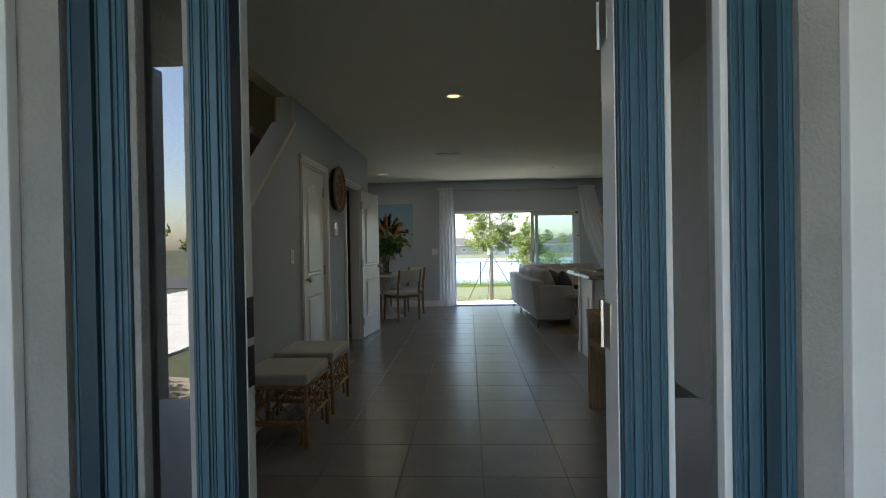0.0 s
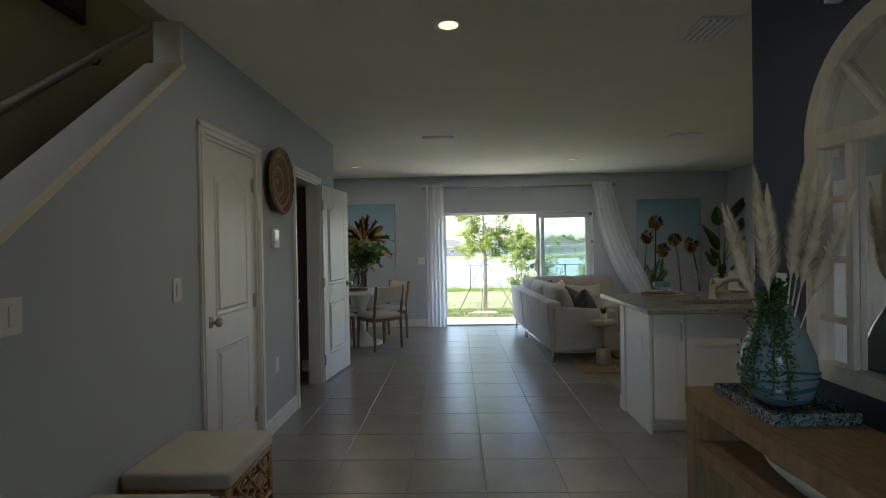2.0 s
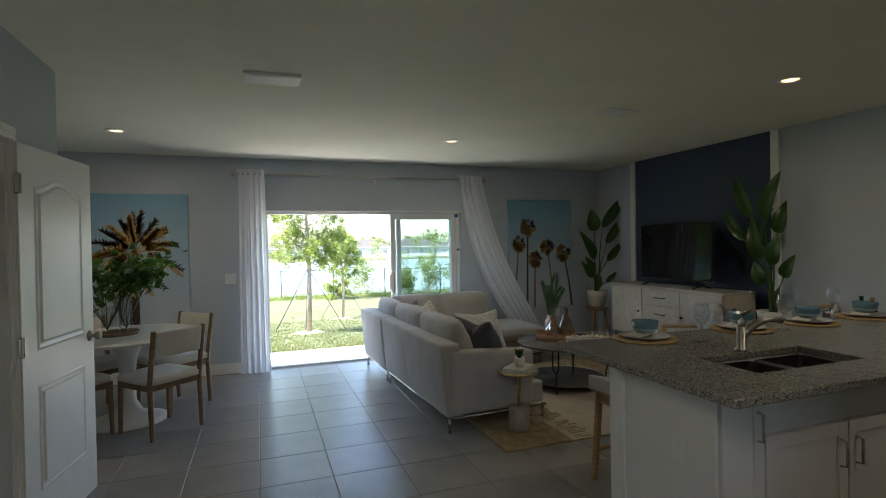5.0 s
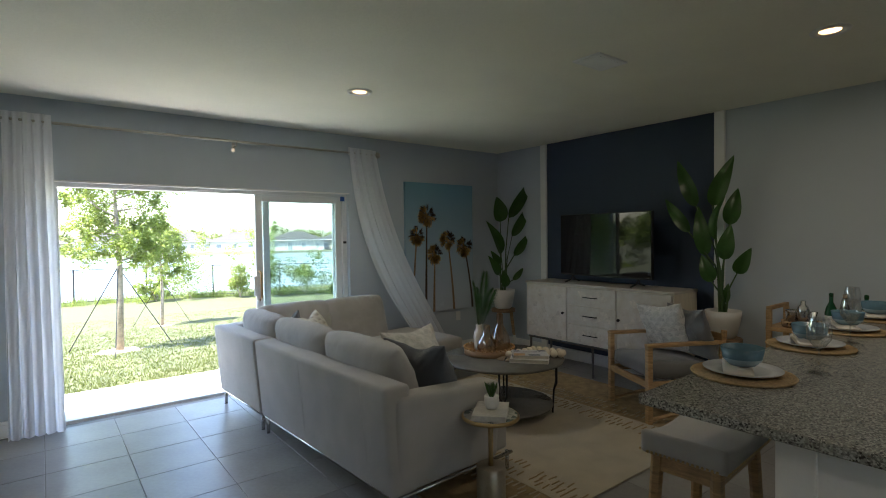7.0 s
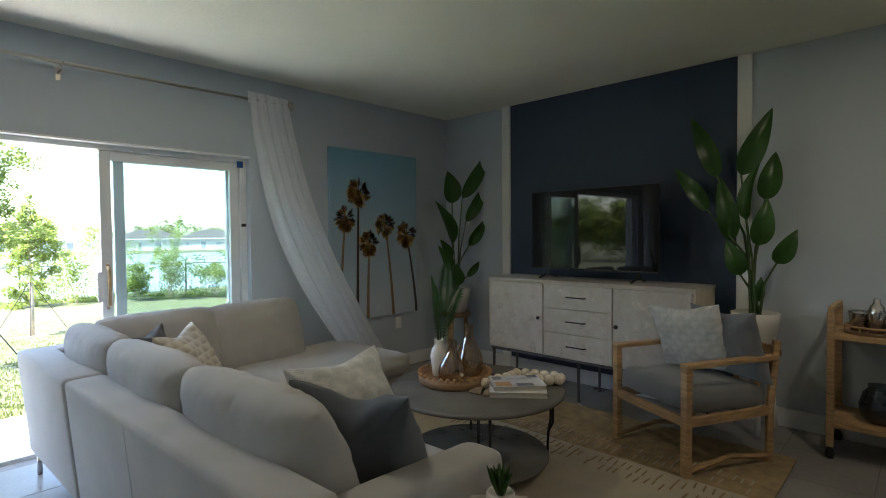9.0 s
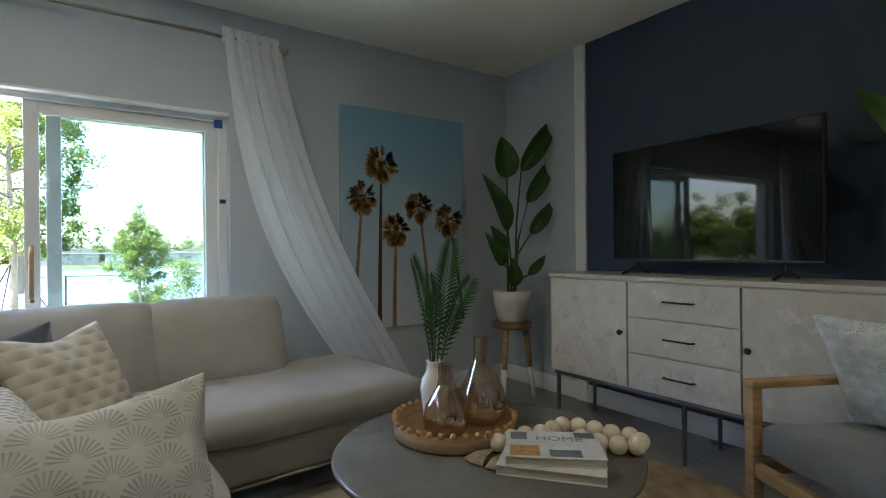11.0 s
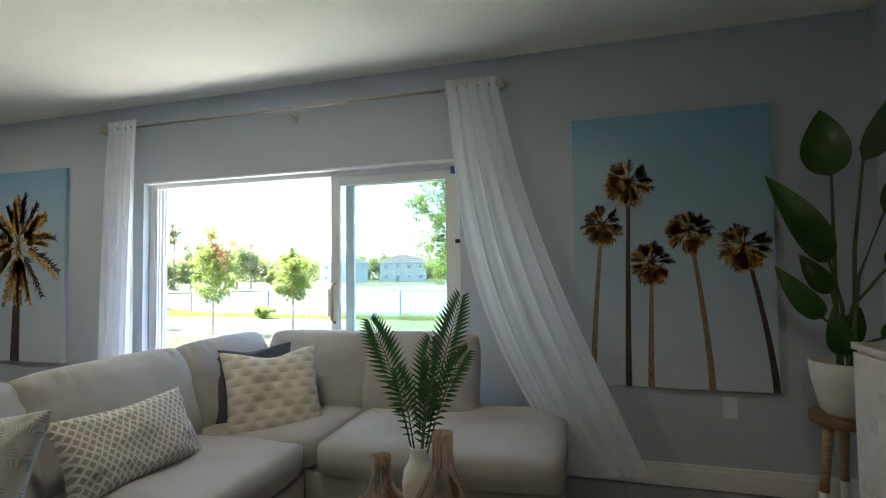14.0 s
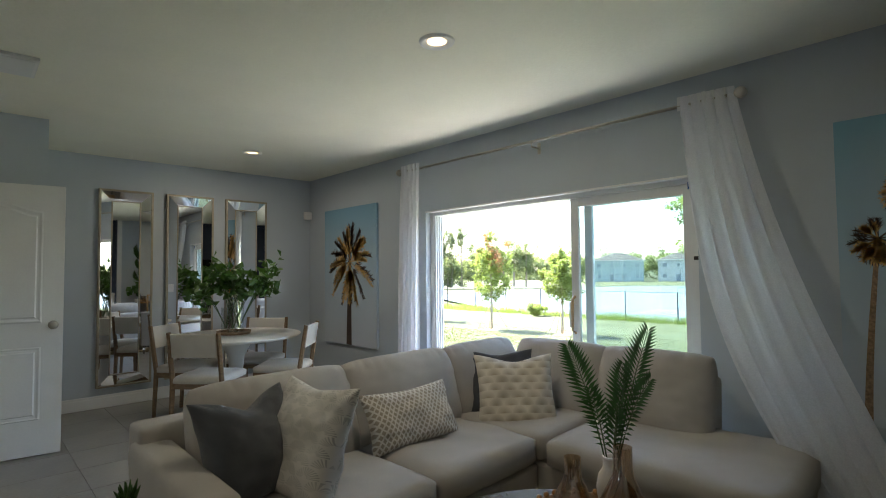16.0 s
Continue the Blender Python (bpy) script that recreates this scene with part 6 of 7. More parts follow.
def book(m, w, d, h, label, cover=M_COVER):
    b = thing("book", m, label, "book", "coffee table books")
    part("page_block", box(-w / 2 + 0.003, w / 2 - 0.004, -d / 2 + 0.004, d / 2 - 0.004, 0.003, h - 0.003), M_PAGES, b)
    part("cover", box(-w / 2, w / 2, -d / 2, d / 2, h - 0.003, h, 0.001), cover, b)
    part("cover", box(-w / 2, w / 2, -d / 2, d / 2, 0.0, 0.003, 0.001), cover, b)
    part("spine", box(-w / 2, -w / 2 + 0.003, -d / 2, d / 2, 0.003, h - 0.003), cover, b)
    return b


book(pose(1.945, 7.89, 0.487, 0, 0, 40), 0.25, 0.18, 0.030, "pale hardback book on the side table")
suc = thing("potted_succulent", pose(1.955, 7.895, 0.5175), "tiny green succulent in a white pot", "potted plant")
part("pot", lathe([(0, 0), (0.028, 0), (0.041, 0.026), (0.041, 0.066), (0.036, 0.072), (0.031, 0.066), (0, 0.058)], 24), M_CERAMIC, suc, "", True)
for k in range(18):
    a, w = k * 2.4, 0.020 + 0.0014 * k
    part("leaf", tube([(0, 0, 0.055), (0.55 * w * math.cos(a), 0.55 * w * math.sin(a), 0.10), (w * math.cos(a), w * math.sin(a), 0.128 + 0.004 * (k % 5))], [0.009, 0.009, 0.001], 5), M_LEAF, suc)

CT = 0.471
cy = thing("wooden_tray", pose(2.985, 9.01, CT), "round tan tray with a beaded rim on the coffee table", "tray")
part("tray", lathe([(0, 0), (0.20, 0), (0.21, 0.006), (0.212, 0.055), (0.203, 0.055), (0.20, 0.012), (0, 0.012)], 48), wood("tan_wood", (0.33, 0.20, 0.10), 0.5), cy, "", True)
bead_me = bpy.data.meshes.new("rim_bead")
bbm = lathe([(0, -0.011), (0.008, -0.008), (0.011, 0.0), (0.008, 0.008), (0, 0.011)], 10)
bbm.to_mesh(bead_me)
bbm.free()
bead_me.materials.append(M_RATTAN)
bead_me.shade_smooth()
for k in range(34):
    o = new("rim_bead", bead_me)
    o.parent = cy
    o.location = (0.208 * math.cos(k * 2 * math.pi / 34), 0.208 * math.sin(k * 2 * math.pi / 34), 0.060)
TZ = CT + 0.0125
wv = thing("white_vase", pose(2.99, 9.14, TZ), "white ceramic bottle vase", "vase")
part("body", lathe([(0, 0), (0.036, 0), (0.042, 0.01), (0.046, 0.06), (0.052, 0.11), (0.045, 0.15), (0.030, 0.175), (0.027, 0.205), (0.030, 0.215), (0.024, 0.215), (0.022, 0.17), (0, 0.16)], 32), M_CERAMIC, wv, "", True)
M_AMBER = glass("smoked_lustre_glass", (0.78, 0.61, 0.40), 0.02, ior=2.7)


def lustre_vase(x, y, h, r, neck, turn, label):
    """A pinched blown-glass bottle: a squat dented belly under a straight neck."""
    g = thing("glass_bottle_vase", pose(x, y, TZ, 0, 0, turn), label, "vase", "lustre glass vases")
    bm = lathe([(0, 0.002), (r * 0.70, 0.004), (r * 0.95, 0.10 * h), (r, 0.24 * h), (r * 0.90, 0.40 * h), (r * 0.62, 0.56 * h), (neck * 1.15, 0.70 * h), (neck, 0.80 * h), (neck, h)], 48)
    for v in bm.verts:
        a = math.atan2(v.co.y, v.co.x)
        k = 1 - 0.26 * max(0, math.sin(3 * a)) ** 1.5 * math.exp(-((v.co.z / h - 0.30) / 0.17) ** 2)
        v.co.x *= k
        v.co.y *= k
    part("glass", bm, M_AMBER, g, "", True)


lustre_vase(2.935, 8.985, 0.237, 0.080, 0.028, 40, "pinched smoky lustre glass vase in the tray")
lustre_vase(3.105, 9.005, 0.307, 0.088, 0.029, 10, "taller pinched smoky lustre glass vase in the tray")


def palm_frond(parent, base, tip, bow, leaflets, length, face=(0.25, -1.0, 0.35), start=0.34, material=M_FROND):
    pts = frond_points(base, tip, bow, 12)
    part("stem", tube(pts, [0.0036 * (1 - 0.7 * i / 12) for i in range(13)], 5), M_STEM, parent)
    v, f = [], []
    fv = Vector(face)
    for k in range(leaflets):
        u = start + (1 - start) * k / (leaflets - 1)
        i0 = min(11, int(u * 12))
        p = pts[i0].lerp(pts[i0 + 1], u * 12 - i0)
        d = (pts[i0 + 1] - pts[i0]).normalized()
        sd = d.cross(fv).normalized()
        L = length * (0.25 + 0.75 * math.sin(math.pi * (0.12 + 0.80 * (k / leaflets))))
        for s in (-1, 1):
            ahead = 0.5 + 0.7 * k / leaflets
            q = p + (d * ahead + sd * s + fv.normalized() * 0.25).normalized() * L + Vector((0, 0, -0.10 * L))
            md = p.lerp(q, 0.4) + Vector((0, 0, 0.06 * L))
            w = d.cross((q - p).normalized()).cross((q - p).normalized()).normalized() * (0.0022 + 0.05 * L)
            i = len(v)
            v += [tuple(p), tuple(md + w), tuple(q), tuple(md - w)]
            f += [(i, i + 1, i + 2), (i, i + 2, i + 3)]
    raw_part("frond", v, f, material, parent)


pl = thing("palm_plant", pose(2.99, 9.14, TZ + 0.10), "green palm fronds standing in the white vase", "plant")
for tip, bow, n, L, face in (((-0.125, -0.06, 0.485), 0.06, 22, 0.078, (0.5, -1.0, 0.4)), ((0.12, 0.05, 0.55), 0.045, 24, 0.085, (-0.1, -1.0, 0.4)), ((0.155, -0.02, 0.40), 0.06, 19, 0.075, (-0.3, -1.0, 0.5)),
                             ((0.02, 0.06, 0.42), 0.05, 18, 0.070, (0.2, -1.0, 0.3)), ((0.06, -0.06, 0.31), 0.03, 14, 0.066, (0.1, -1.0, 0.4)), ((-0.05, -0.04, 0.34), 0.04, 15, 0.066, (0.6, -1.0, 0.4)), ((0.03, 0.03, 0.35), 0.03, 15, 0.07, (-0.5, -1.0, 0.2))):
    palm_frond(pl, (0.0, 0.0, 0.0), tip, bow, n, L, face)

book(pose(3.06, 8.62, CT, 0, 0, -52), 0.30, 0.22, 0.028, "pale hardback book on the coffee table")
bk = book(pose(3.075, 8.635, CT + 0.0285, 0, 0, -42), 0.28, 0.21, 0.026, "white hardback book titled HOME on the coffee table", mat("photo_cover", (0.70, 0.69, 0.68), 0.25, vary=0.2, scale=11, fine=30, bump=0.0, tint=(0.72, 0.72, 0.72)))
txt = bpy.data.curves.new("title", "FONT")
txt.body, txt.size, txt.align_x, txt.extrude = "HOME", 0.05, "CENTER", 0.0002
txt.materials.append(M_CHARCOAL)
to = new("title", txt)
to.parent = bk
to.matrix_basis = pose(0.02, 0.025, 0.0264)
for k, (x, y, w, h) in enumerate(((-0.085, -0.055, 0.085, 0.075), (0.10, 0.075, 0.06, 0.045), (-0.10, 0.06, 0.05, 0.06), (0.03, -0.07, 0.09, 0.05))):
    part("cover_photo", box(x - w / 2, x + w / 2, y - h / 2, y + h / 2, 0.026, 0.0263), (M_RATTAN, M_SLATE, M_CHARCOAL, M_SLATE)[k], bk, "small printed picture")
LOOP = ((-0.146, 0.080), (-0.05, 0.085), (0.03, 0.055), (0.145, 0.070), (0.185, 0.010), (0.20, -0.06), (0.24, -0.145), (0.20, -0.205), (0.15, -0.175), (0.11, -0.11), (0.085, -0.03))
bd = thing("wooden_bead_garland", pose(3.14, 8.71, CT), "garland of large cream wooden beads with tassels", "bead garland")
ball_me = bpy.data.meshes.new("bead")
bbm = bmesh.new()
bmesh.ops.create_icosphere(bbm, subdivisions=3, radius=0.029)
bbm.to_mesh(ball_me)
bbm.free()
ball_me.materials.append(mat("cream_bead", (0.70, 0.63, 0.51), 0.5, vary=0.06, scale=20, fine=100))
ball_me.shade_smooth()
walkline = [Vector((*p, 0)) for p in LOOP]
ahead = 0.0
for p, q in zip(walkline, walkline[1:]):
    while ahead <= (q - p).length:
        c = p.lerp(q, ahead / (q - p).length)
        o = new("bead", ball_me)
        o.parent = bd
        o.location = (c.x, c.y, 0.029)
        ahead += 0.0575
    ahead -= (q - p).length
M_TASSEL = mat("jute_tassel", (0.30, 0.235, 0.16), 0.95, vary=0.25, scale=30, fine=200, bump=0.3)
for x, y, a in ((-0.20, 0.06, 185), (-0.19, 0.02, 225)):
    for k in range(16):
        b = radians(a + (k - 8) * 4)
        part("tassel", tube([(x + 0.03, y + 0.01, 0.018), (x + 0.04 * math.cos(b), y + 0.04 * math.sin(b), 0.022), (x + 0.075 * math.cos(b), y + 0.075 * math.sin(b), 0.006)], 0.003, 5), M_TASSEL, bd)


def broad_leaf(parent, base, foot, tip, width, face):
    """A bird-of-paradise leaf: a long stalk, then a blade folded along its rib, wide below and drawn to a point."""
    b, s, t = Vector(base), Vector(foot), Vector(tip)
    d = (t - s).normalized()
    length = (t - s).length
    mid = b.lerp(s, 0.55) + Vector((-0.25 * (s.x - b.x), -0.25 * (s.y - b.y), 0.03))
    part("stalk", tube([b, mid, s, s + d * length * 0.3], [0.010, 0.008, 0.006, 0.003], 6), M_STEM, parent)
    sd = d.cross(Vector(face)).normalized()
    nr = sd.cross(d)
    n, m, v, f = 16, 3, [], []
    rnd = random.Random(int(abs(tip[0] * 977 + tip[2] * 331 + tip[1] * 71)))
    ph = rnd.uniform(0, 6.28)
    for i in range(n + 1):
        u = i / n
        c = s + d * length * u + nr * (0.10 * length * math.sin(math.pi * u) - 0.10 * length * u * u)
        w = max(0.001, width * (math.sin(math.pi * u ** 0.72) ** 0.75 if 0 < u < 1 else 0.0) * (1 - 0.25 * u))
        for j in range(-m, m + 1):
            k = j / m
            wave = 0.05 * width * math.sin(7 * u + ph + 2 * k) * abs(k)
            v.append(tuple(c + sd * w * k + nr * (w * 0.30 * abs(k) ** 1.3 + wave)))
    q = 2 * m + 1
    for i in range(n):
        for j in range(q - 1):
            a = i * q + j
            f.append((a, a + 1, a + q + 1, a + q))
    ob = raw_part("leaf", v, f, M_LEAF, parent)
    ob.data.shade_smooth()


def plant_stand(x, y, label):
    s = thing("plant_stool", pose(x, y, 0), label, "plant stand", "plant stools")
    part("seat", lathe([(0, 0.515), (0.145, 0.515), (0.15, 0.52), (0.15, 0.55), (0.145, 0.555), (0, 0.555)], 36), M_DARKOAK, s, "brown round seat", True)
    for k in range(3):
        a = radians(200 + 120 * k)
        c, n = math.cos(a), math.sin(a)
        part("leg", tube([(0.095 * c, 0.095 * n, 0.515), (0.13 * c, 0.13 * n, 0.22)], [0.022, 0.019], 10), M_OAK, s, "", True)
        part("dipped_end", tube([(0.13 * c, 0.13 * n, 0.22), (0.155 * c, 0.155 * n, 0.0)], [0.0192, 0.016], 10), M_WHITE, s, "white painted leg end", True)


def big_plant(x, y, leaves, label, z=0.555):
    p = thing("potted_plant", pose(x, y, z), label, "potted plant", "bird of paradise plants")
    part("pot", lathe([(0, 0), (0.085, 0), (0.105, 0.02), (0.135, 0.15), (0.145, 0.235), (0.135, 0.238), (0.125, 0.20), (0, 0.19)], 36), M_CERAMIC, p, "matt white pot", True)
    part("soil", lathe([(0, 0.205), (0.126, 0.20)], 28), M_BARK, p)
    for k, (foot, tip, w, face) in enumerate(leaves):
        a = k * 2.4
        broad_leaf(p, (0.03 * math.cos(a), 0.03 * math.sin(a), 0.20), foot, tip, w, face)


plant_stand(4.565, 10.43, "wooden plant stool with white dipped legs in the corner")
F1 = (-0.5, -1.0, 0.1)
big_plant(4.565, 10.43, [((0.087, -0.02, 1.13), (0.46, -0.06, 1.62), 0.080, F1), ((-0.02, 0.02, 1.08), (-0.055, 0.03, 1.40), 0.105, F1), ((0.165, 0.0, 0.90), (0.43, -0.04, 1.28), 0.070, F1),
                         ((-0.06, -0.03, 0.68), (-0.30, -0.06, 1.09), 0.080, (-0.2, -1.0, 0.2)), ((0.145, -0.05, 0.655), (0.37, -0.10, 0.93), 0.062, F1), ((-0.09, -0.02, 0.43), (-0.28, -0.05, 0.66), 0.060, F1),
                         ((-0.03, 0.04, 0.54), (-0.15, 0.05, 0.72), 0.055, F1), ((0.11, -0.06, 0.35), (0.27, -0.10, 0.50), 0.042, F1), ((-0.02, -0.06, 0.27), (-0.08, -0.10, 0.48), 0.060, F1), ((0.02, 0.03, 0.30), (0.08, 0.05, 0.48), 0.055, F1)],
          "bird of paradise plant in a white pot on a stool")
plant_stand(4.69, 7.85, "wooden plant stool with white dipped legs by the wall")
F2 = (-1.0, -0.35, 0.1)
big_plant(4.69, 7.85, [((0.0, 0.236, 1.15), (-0.03, 0.397, 1.59), 0.070, F2), ((-0.02, 0.084, 1.15), (-0.05, -0.10, 1.565), 0.080, F2), ((-0.02, 0.289, 0.92), (-0.06, 0.50, 1.24), 0.060, F2), ((0.0, -0.05, 0.98), (0.02, -0.11, 1.295), 0.075, F2),
                       ((-0.04, 0.049, 0.85), (-0.06, -0.01, 1.23), 0.060, (-1, 0.5, 0.1)), ((0.0, 0.147, 0.71), (-0.02, 0.214, 1.16), 0.075, F2), ((-0.04, -0.022, 0.68), (-0.05, -0.08, 0.985), 0.075, F2), ((-0.03, -0.124, 0.565), (-0.05, -0.24, 0.78), 0.065, F2),
                       ((-0.03, 0.081, 0.48), (-0.06, 0.16, 0.72), 0.070, F2), ((0.03, 0.0, 0.30), (0.03, -0.03, 0.47), 0.04, F2)],
          "tall bird of paradise plant in a white pot by the console")

ac = thing("armchair", pose(4.045, 8.055, 0.013, 0, 0, 62.4), "oak-framed lounge chair with grey cushions", "armchair")
AWD, ADP = 0.285, 0.30
for sx in (-1, 1):
    part("front_leg", box(sx * AWD - 0.022, sx * AWD + 0.022, ADP - 0.02, ADP + 0.02, 0.0, 0.585, 0.004), M_OAK, ac)
    part("back_leg", tube([(sx * AWD, -ADP, 0.0), (sx * AWD, -ADP, 0.30), (sx * AWD, -ADP - 0.05, 0.69)], 0.022, 6), M_OAK, ac)
    part("armrest", box(sx * AWD - 0.028, sx * AWD + 0.028, -ADP - 0.04, ADP + 0.022, 0.585, 0.612, 0.005), M_OAK, ac)
    part("side_rail", box(sx * AWD - 0.014, sx * AWD + 0.014, -ADP, ADP - 0.02, 0.27, 0.32, 0.003), M_OAK, ac)
    part("runner", tube([(sx * AWD, ADP - 0.02, 0.03), (sx * AWD, 0.0, 0.07), (sx * AWD, -ADP + 0.02, 0.03)], 0.015, 6), M_OAK, ac)
part("front_rail", box(-AWD + 0.022, AWD - 0.022, ADP - 0.014, ADP + 0.014, 0.27, 0.32, 0.003), M_OAK, ac)
part("back_rail", box(-AWD + 0.02, AWD - 0.02, -ADP - 0.055, -ADP - 0.03, 0.61, 0.66, 0.003), M_OAK, ac)
part("seat_cushion", cushion(0.56, 0.60, 0.15, 0.3, 14, 0.004, 2.2, 0.55), M_GREYSEAT, ac, "", True, pose(0, 0.0, 0.385, 4, 0, 0))


def chair_pillow(m, sx, sy, material, seed, label, thick=0.18):
    p = tagged(part("throw_pillow", stuffed(sx, sy, thick, seed, 0.05), material, None, "", True), label, "pillow", "pillows on the armchair")
    p.matrix_basis = m


AM = ac.matrix_basis
chair_pillow(AM @ pose(-0.09, -0.21, 0.655, 72, 0, 0), 0.46, 0.44, M_GREYSEAT, 7.7, "grey piped back pillow on the armchair")
chair_pillow(AM @ pose(0.07, -0.08, 0.665, 70, 6, 16), 0.46, 0.44, M_SHELL, 8.8, "white textured pillow on the armchair")

cart = thing("bar_cart", pose(4.47, 6.52, 0), "wooden two-tier bar cart on castors against the wall", "bar cart")
for x in (0.02, 0.38):
    for y in (0.02, 0.90):
        part("post", box(x - 0.018, x + 0.018, y - 0.018, y + 0.018, 0.07, 0.86 if y > 0.5 else 0.74, 0.003), M_OAK, cart)
        part("castor", lathe([(0, 0), (0.02, 0.004), (0.026, 0.026), (0.02, 0.05), (0.01, 0.07), (0, 0.07)], 14, cx=x, cy=y), M_BLACK, cart, "black castor", True)
for z in (0.19, 0.70):
    part("shelf", box(0.0, 0.40, 0.0, 0.92, z, z + 0.03, 0.003), M_OAK, cart)
part("handle", box(0.002, 0.398, 0.885, 0.915, 0.86, 0.89, 0.004), M_OAK, cart)
CZ = 0.73
tray2 = thing("oval_tray", pose(4.62, 7.235, CZ), "oval wooden tray with a low rail on the cart", "tray")
bm = lathe([(0, 0), (0.11, 0), (0.115, 0.012), (0, 0.012)], 32)
bm.transform(Matrix.Diagonal((1, 1.22, 1, 1)))
part("bottom", bm, M_DARKOAK, tray2)
part("rail", tube([(0.112 * math.cos(a * 2 * math.pi / 28), 0.137 * math.sin(a * 2 * math.pi / 28), 0.045) for a in range(29)], 0.006, 6), M_OAK, tray2)
for a in range(7):
    part("peg", tube([(0.112 * math.cos(a * 0.9), 0.137 * math.sin(a * 0.9), 0.01), (0.112 * math.cos(a * 0.9), 0.137 * math.sin(a * 0.9), 0.045)], 0.004, 5), M_OAK, tray2)


def vessel(name, x, y, z, profile, material, label, category, cap=None):
    t = thing(name, pose(x, y, z), label, category, "things on the bar cart")
    part("body", lathe(profile, 24), material, t, "", True)
    if cap:
        part("cap", lathe(cap[0], 18), cap[1], t, "", True)
    return t


vessel("ice_bucket", 4.64, 7.305, CZ + 0.013, [(0, 0), (0.042, 0), (0.052, 0.10), (0.054, 0.115), (0.048, 0.115), (0.04, 0.02), (0, 0.015)], M_CHROME, "small steel ice bucket", "bucket")
vessel("cocktail_shaker", 4.60, 7.225, CZ + 0.013, [(0, 0), (0.034, 0), (0.044, 0.11), (0.036, 0.15), (0.018, 0.17), (0.018, 0.195), (0, 0.20)], M_CHROME, "polished steel cocktail shaker", "shaker")
vessel("jigger", 4.60, 7.155, CZ + 0.013, [(0, 0), (0.03, 0), (0.012, 0.055), (0.025, 0.12), (0.022, 0.12), (0, 0.06)], M_CHROME, "small polished steel jigger cup", "jigger")
vessel("tumbler", 4.67, 7.195, CZ + 0.013, [(0, 0), (0.034, 0), (0.038, 0.09), (0.036, 0.09), (0.031, 0.008), (0, 0.006)], M_CHROME, "polished steel tumbler on the cart tray", "tumbler")
M_GREENGLASS = mat("green_bottle", (0.01, 0.075, 0.03), 0.08, vary=0.1, scale=5)
M_AMBERB = mat("dark_bottle", (0.015, 0.016, 0.03), 0.08, vary=0.1, scale=5)
bottle = [(0, 0), (0.038, 0), (0.040, 0.006), (0.040, 0.13), (0.032, 0.17), (0.014, 0.21), (0.013, 0.255), (0, 0.256)]
for x, y, m_, lab, capm in ((4.66, 7.065, M_GREENGLASS, "green glass bottle with a pale label", M_GREENGLASS), (4.64, 6.975, M_AMBERB, "dark spirit bottle with an orange neck band", M_RATTAN), (4.68, 6.86, M_GREENGLASS, "green glass wine bottle on the cart", M_GREENGLASS)):
    b = vessel("bottle", x, y, CZ, bottle, m_, lab, "bottle", ([(0.0, 0.256), (0.0145, 0.25), (0.0145, 0.275), (0, 0.28)], capm))
    part("label_band", lathe([(0.0405, 0.05), (0.0408, 0.055), (0.0408, 0.105), (0.0405, 0.11)], 24), M_COVER if capm is not M_RATTAN else M_SLATE, b, "pale paper label", True)
M_SMOKE = glass("smoke_blue_glass", (0.22, 0.27, 0.30), 0.03, ior=1.6)
for x, y, s in ((4.64, 7.20, 1.0), (4.66, 6.88, 1.25)):
    vessel("smoke_vase", x, y, 0.22, [(r * s, z * s) for r, z in ((0, 0), (0.07, 0), (0.10, 0.04), (0.105, 0.10), (0.085, 0.17), (0.06, 0.20), (0.065, 0.215))], M_SMOKE, "dark smoky glass vase on the lower shelf", "vase")

# ---- bar stool and place settings ----
bs = thing("bar_stool", pose(2.23, 6.86, 0, 0, 0, 4), "oak bar stool with a taupe nailhead-trimmed saddle seat", "bar stool")
for sx in (-1, 1):
    for sy in (-1, 1):
        part("leg", tube([(sx * 0.235, sy * 0.14, 0.0), (sx * 0.205, sy * 0.115, 0.555)], [0.022, 0.026], 6), M_OAK, bs)
for sy in (-1, 1):
    part("rail", box(-0.20, 0.20, sy * 0.115 - 0.012, sy * 0.115 + 0.012, 0.49, 0.56, 0.003), M_OAK, bs)
    part("stretcher", tube([(-0.225, sy * 0.132, 0.19), (0.225, sy * 0.132, 0.19)], 0.014, 6), M_OAK, bs)
for sx in (-1, 1):
    part("rail", box(sx * 0.205 - 0.012, sx * 0.205 + 0.012, -0.10, 0.10, 0.49, 0.56, 0.003), M_OAK, bs)
bm = box(-0.255, 0.255, -0.17, 0.17, 0.0, 0.06, 0.025, seg=4)
bmesh.ops.subdivide_edges(bm, edges=[e for e in bm.edges if abs(e.verts[0].co.x - e.verts[1].co.x) > 0.3], cuts=8)
for v in bm.verts:
    v.co.z += 0.045 * (v.co.x / 0.26) ** 2 if v.co.z > 0.03 else 0.0
part("seat", bm, M_BEIGESEAT, bs, "taupe upholstered saddle seat", True, pose(0, 0, 0.56))
nail_me = bpy.data.meshes.new("nailhead")
nb = lathe([(0.0065, 0), (0.005, 0.004), (0, 0.0055)], 8)
nb.to_mesh(nail_me)
nb.free()
nail_me.materials.append(M_BRASS)
for k in range(30):
    x = -0.245 + 0.49 * k / 29
    for sy in (-1, 1):
        o = new("nailhead", nail_me)
        o.parent = bs
        o.matrix_basis = pose(x, sy * 0.171, 0.572, -90 * sy, 0, 0)
for k in range(16):
    y = -0.135 + 0.27 * k / 15
    for sx in (-1, 1):
        o = new("nailhead", nail_me)
        o.parent = bs
        o.matrix_basis = pose(sx * 0.256, y, 0.572, 0, 90 * sx, 0)

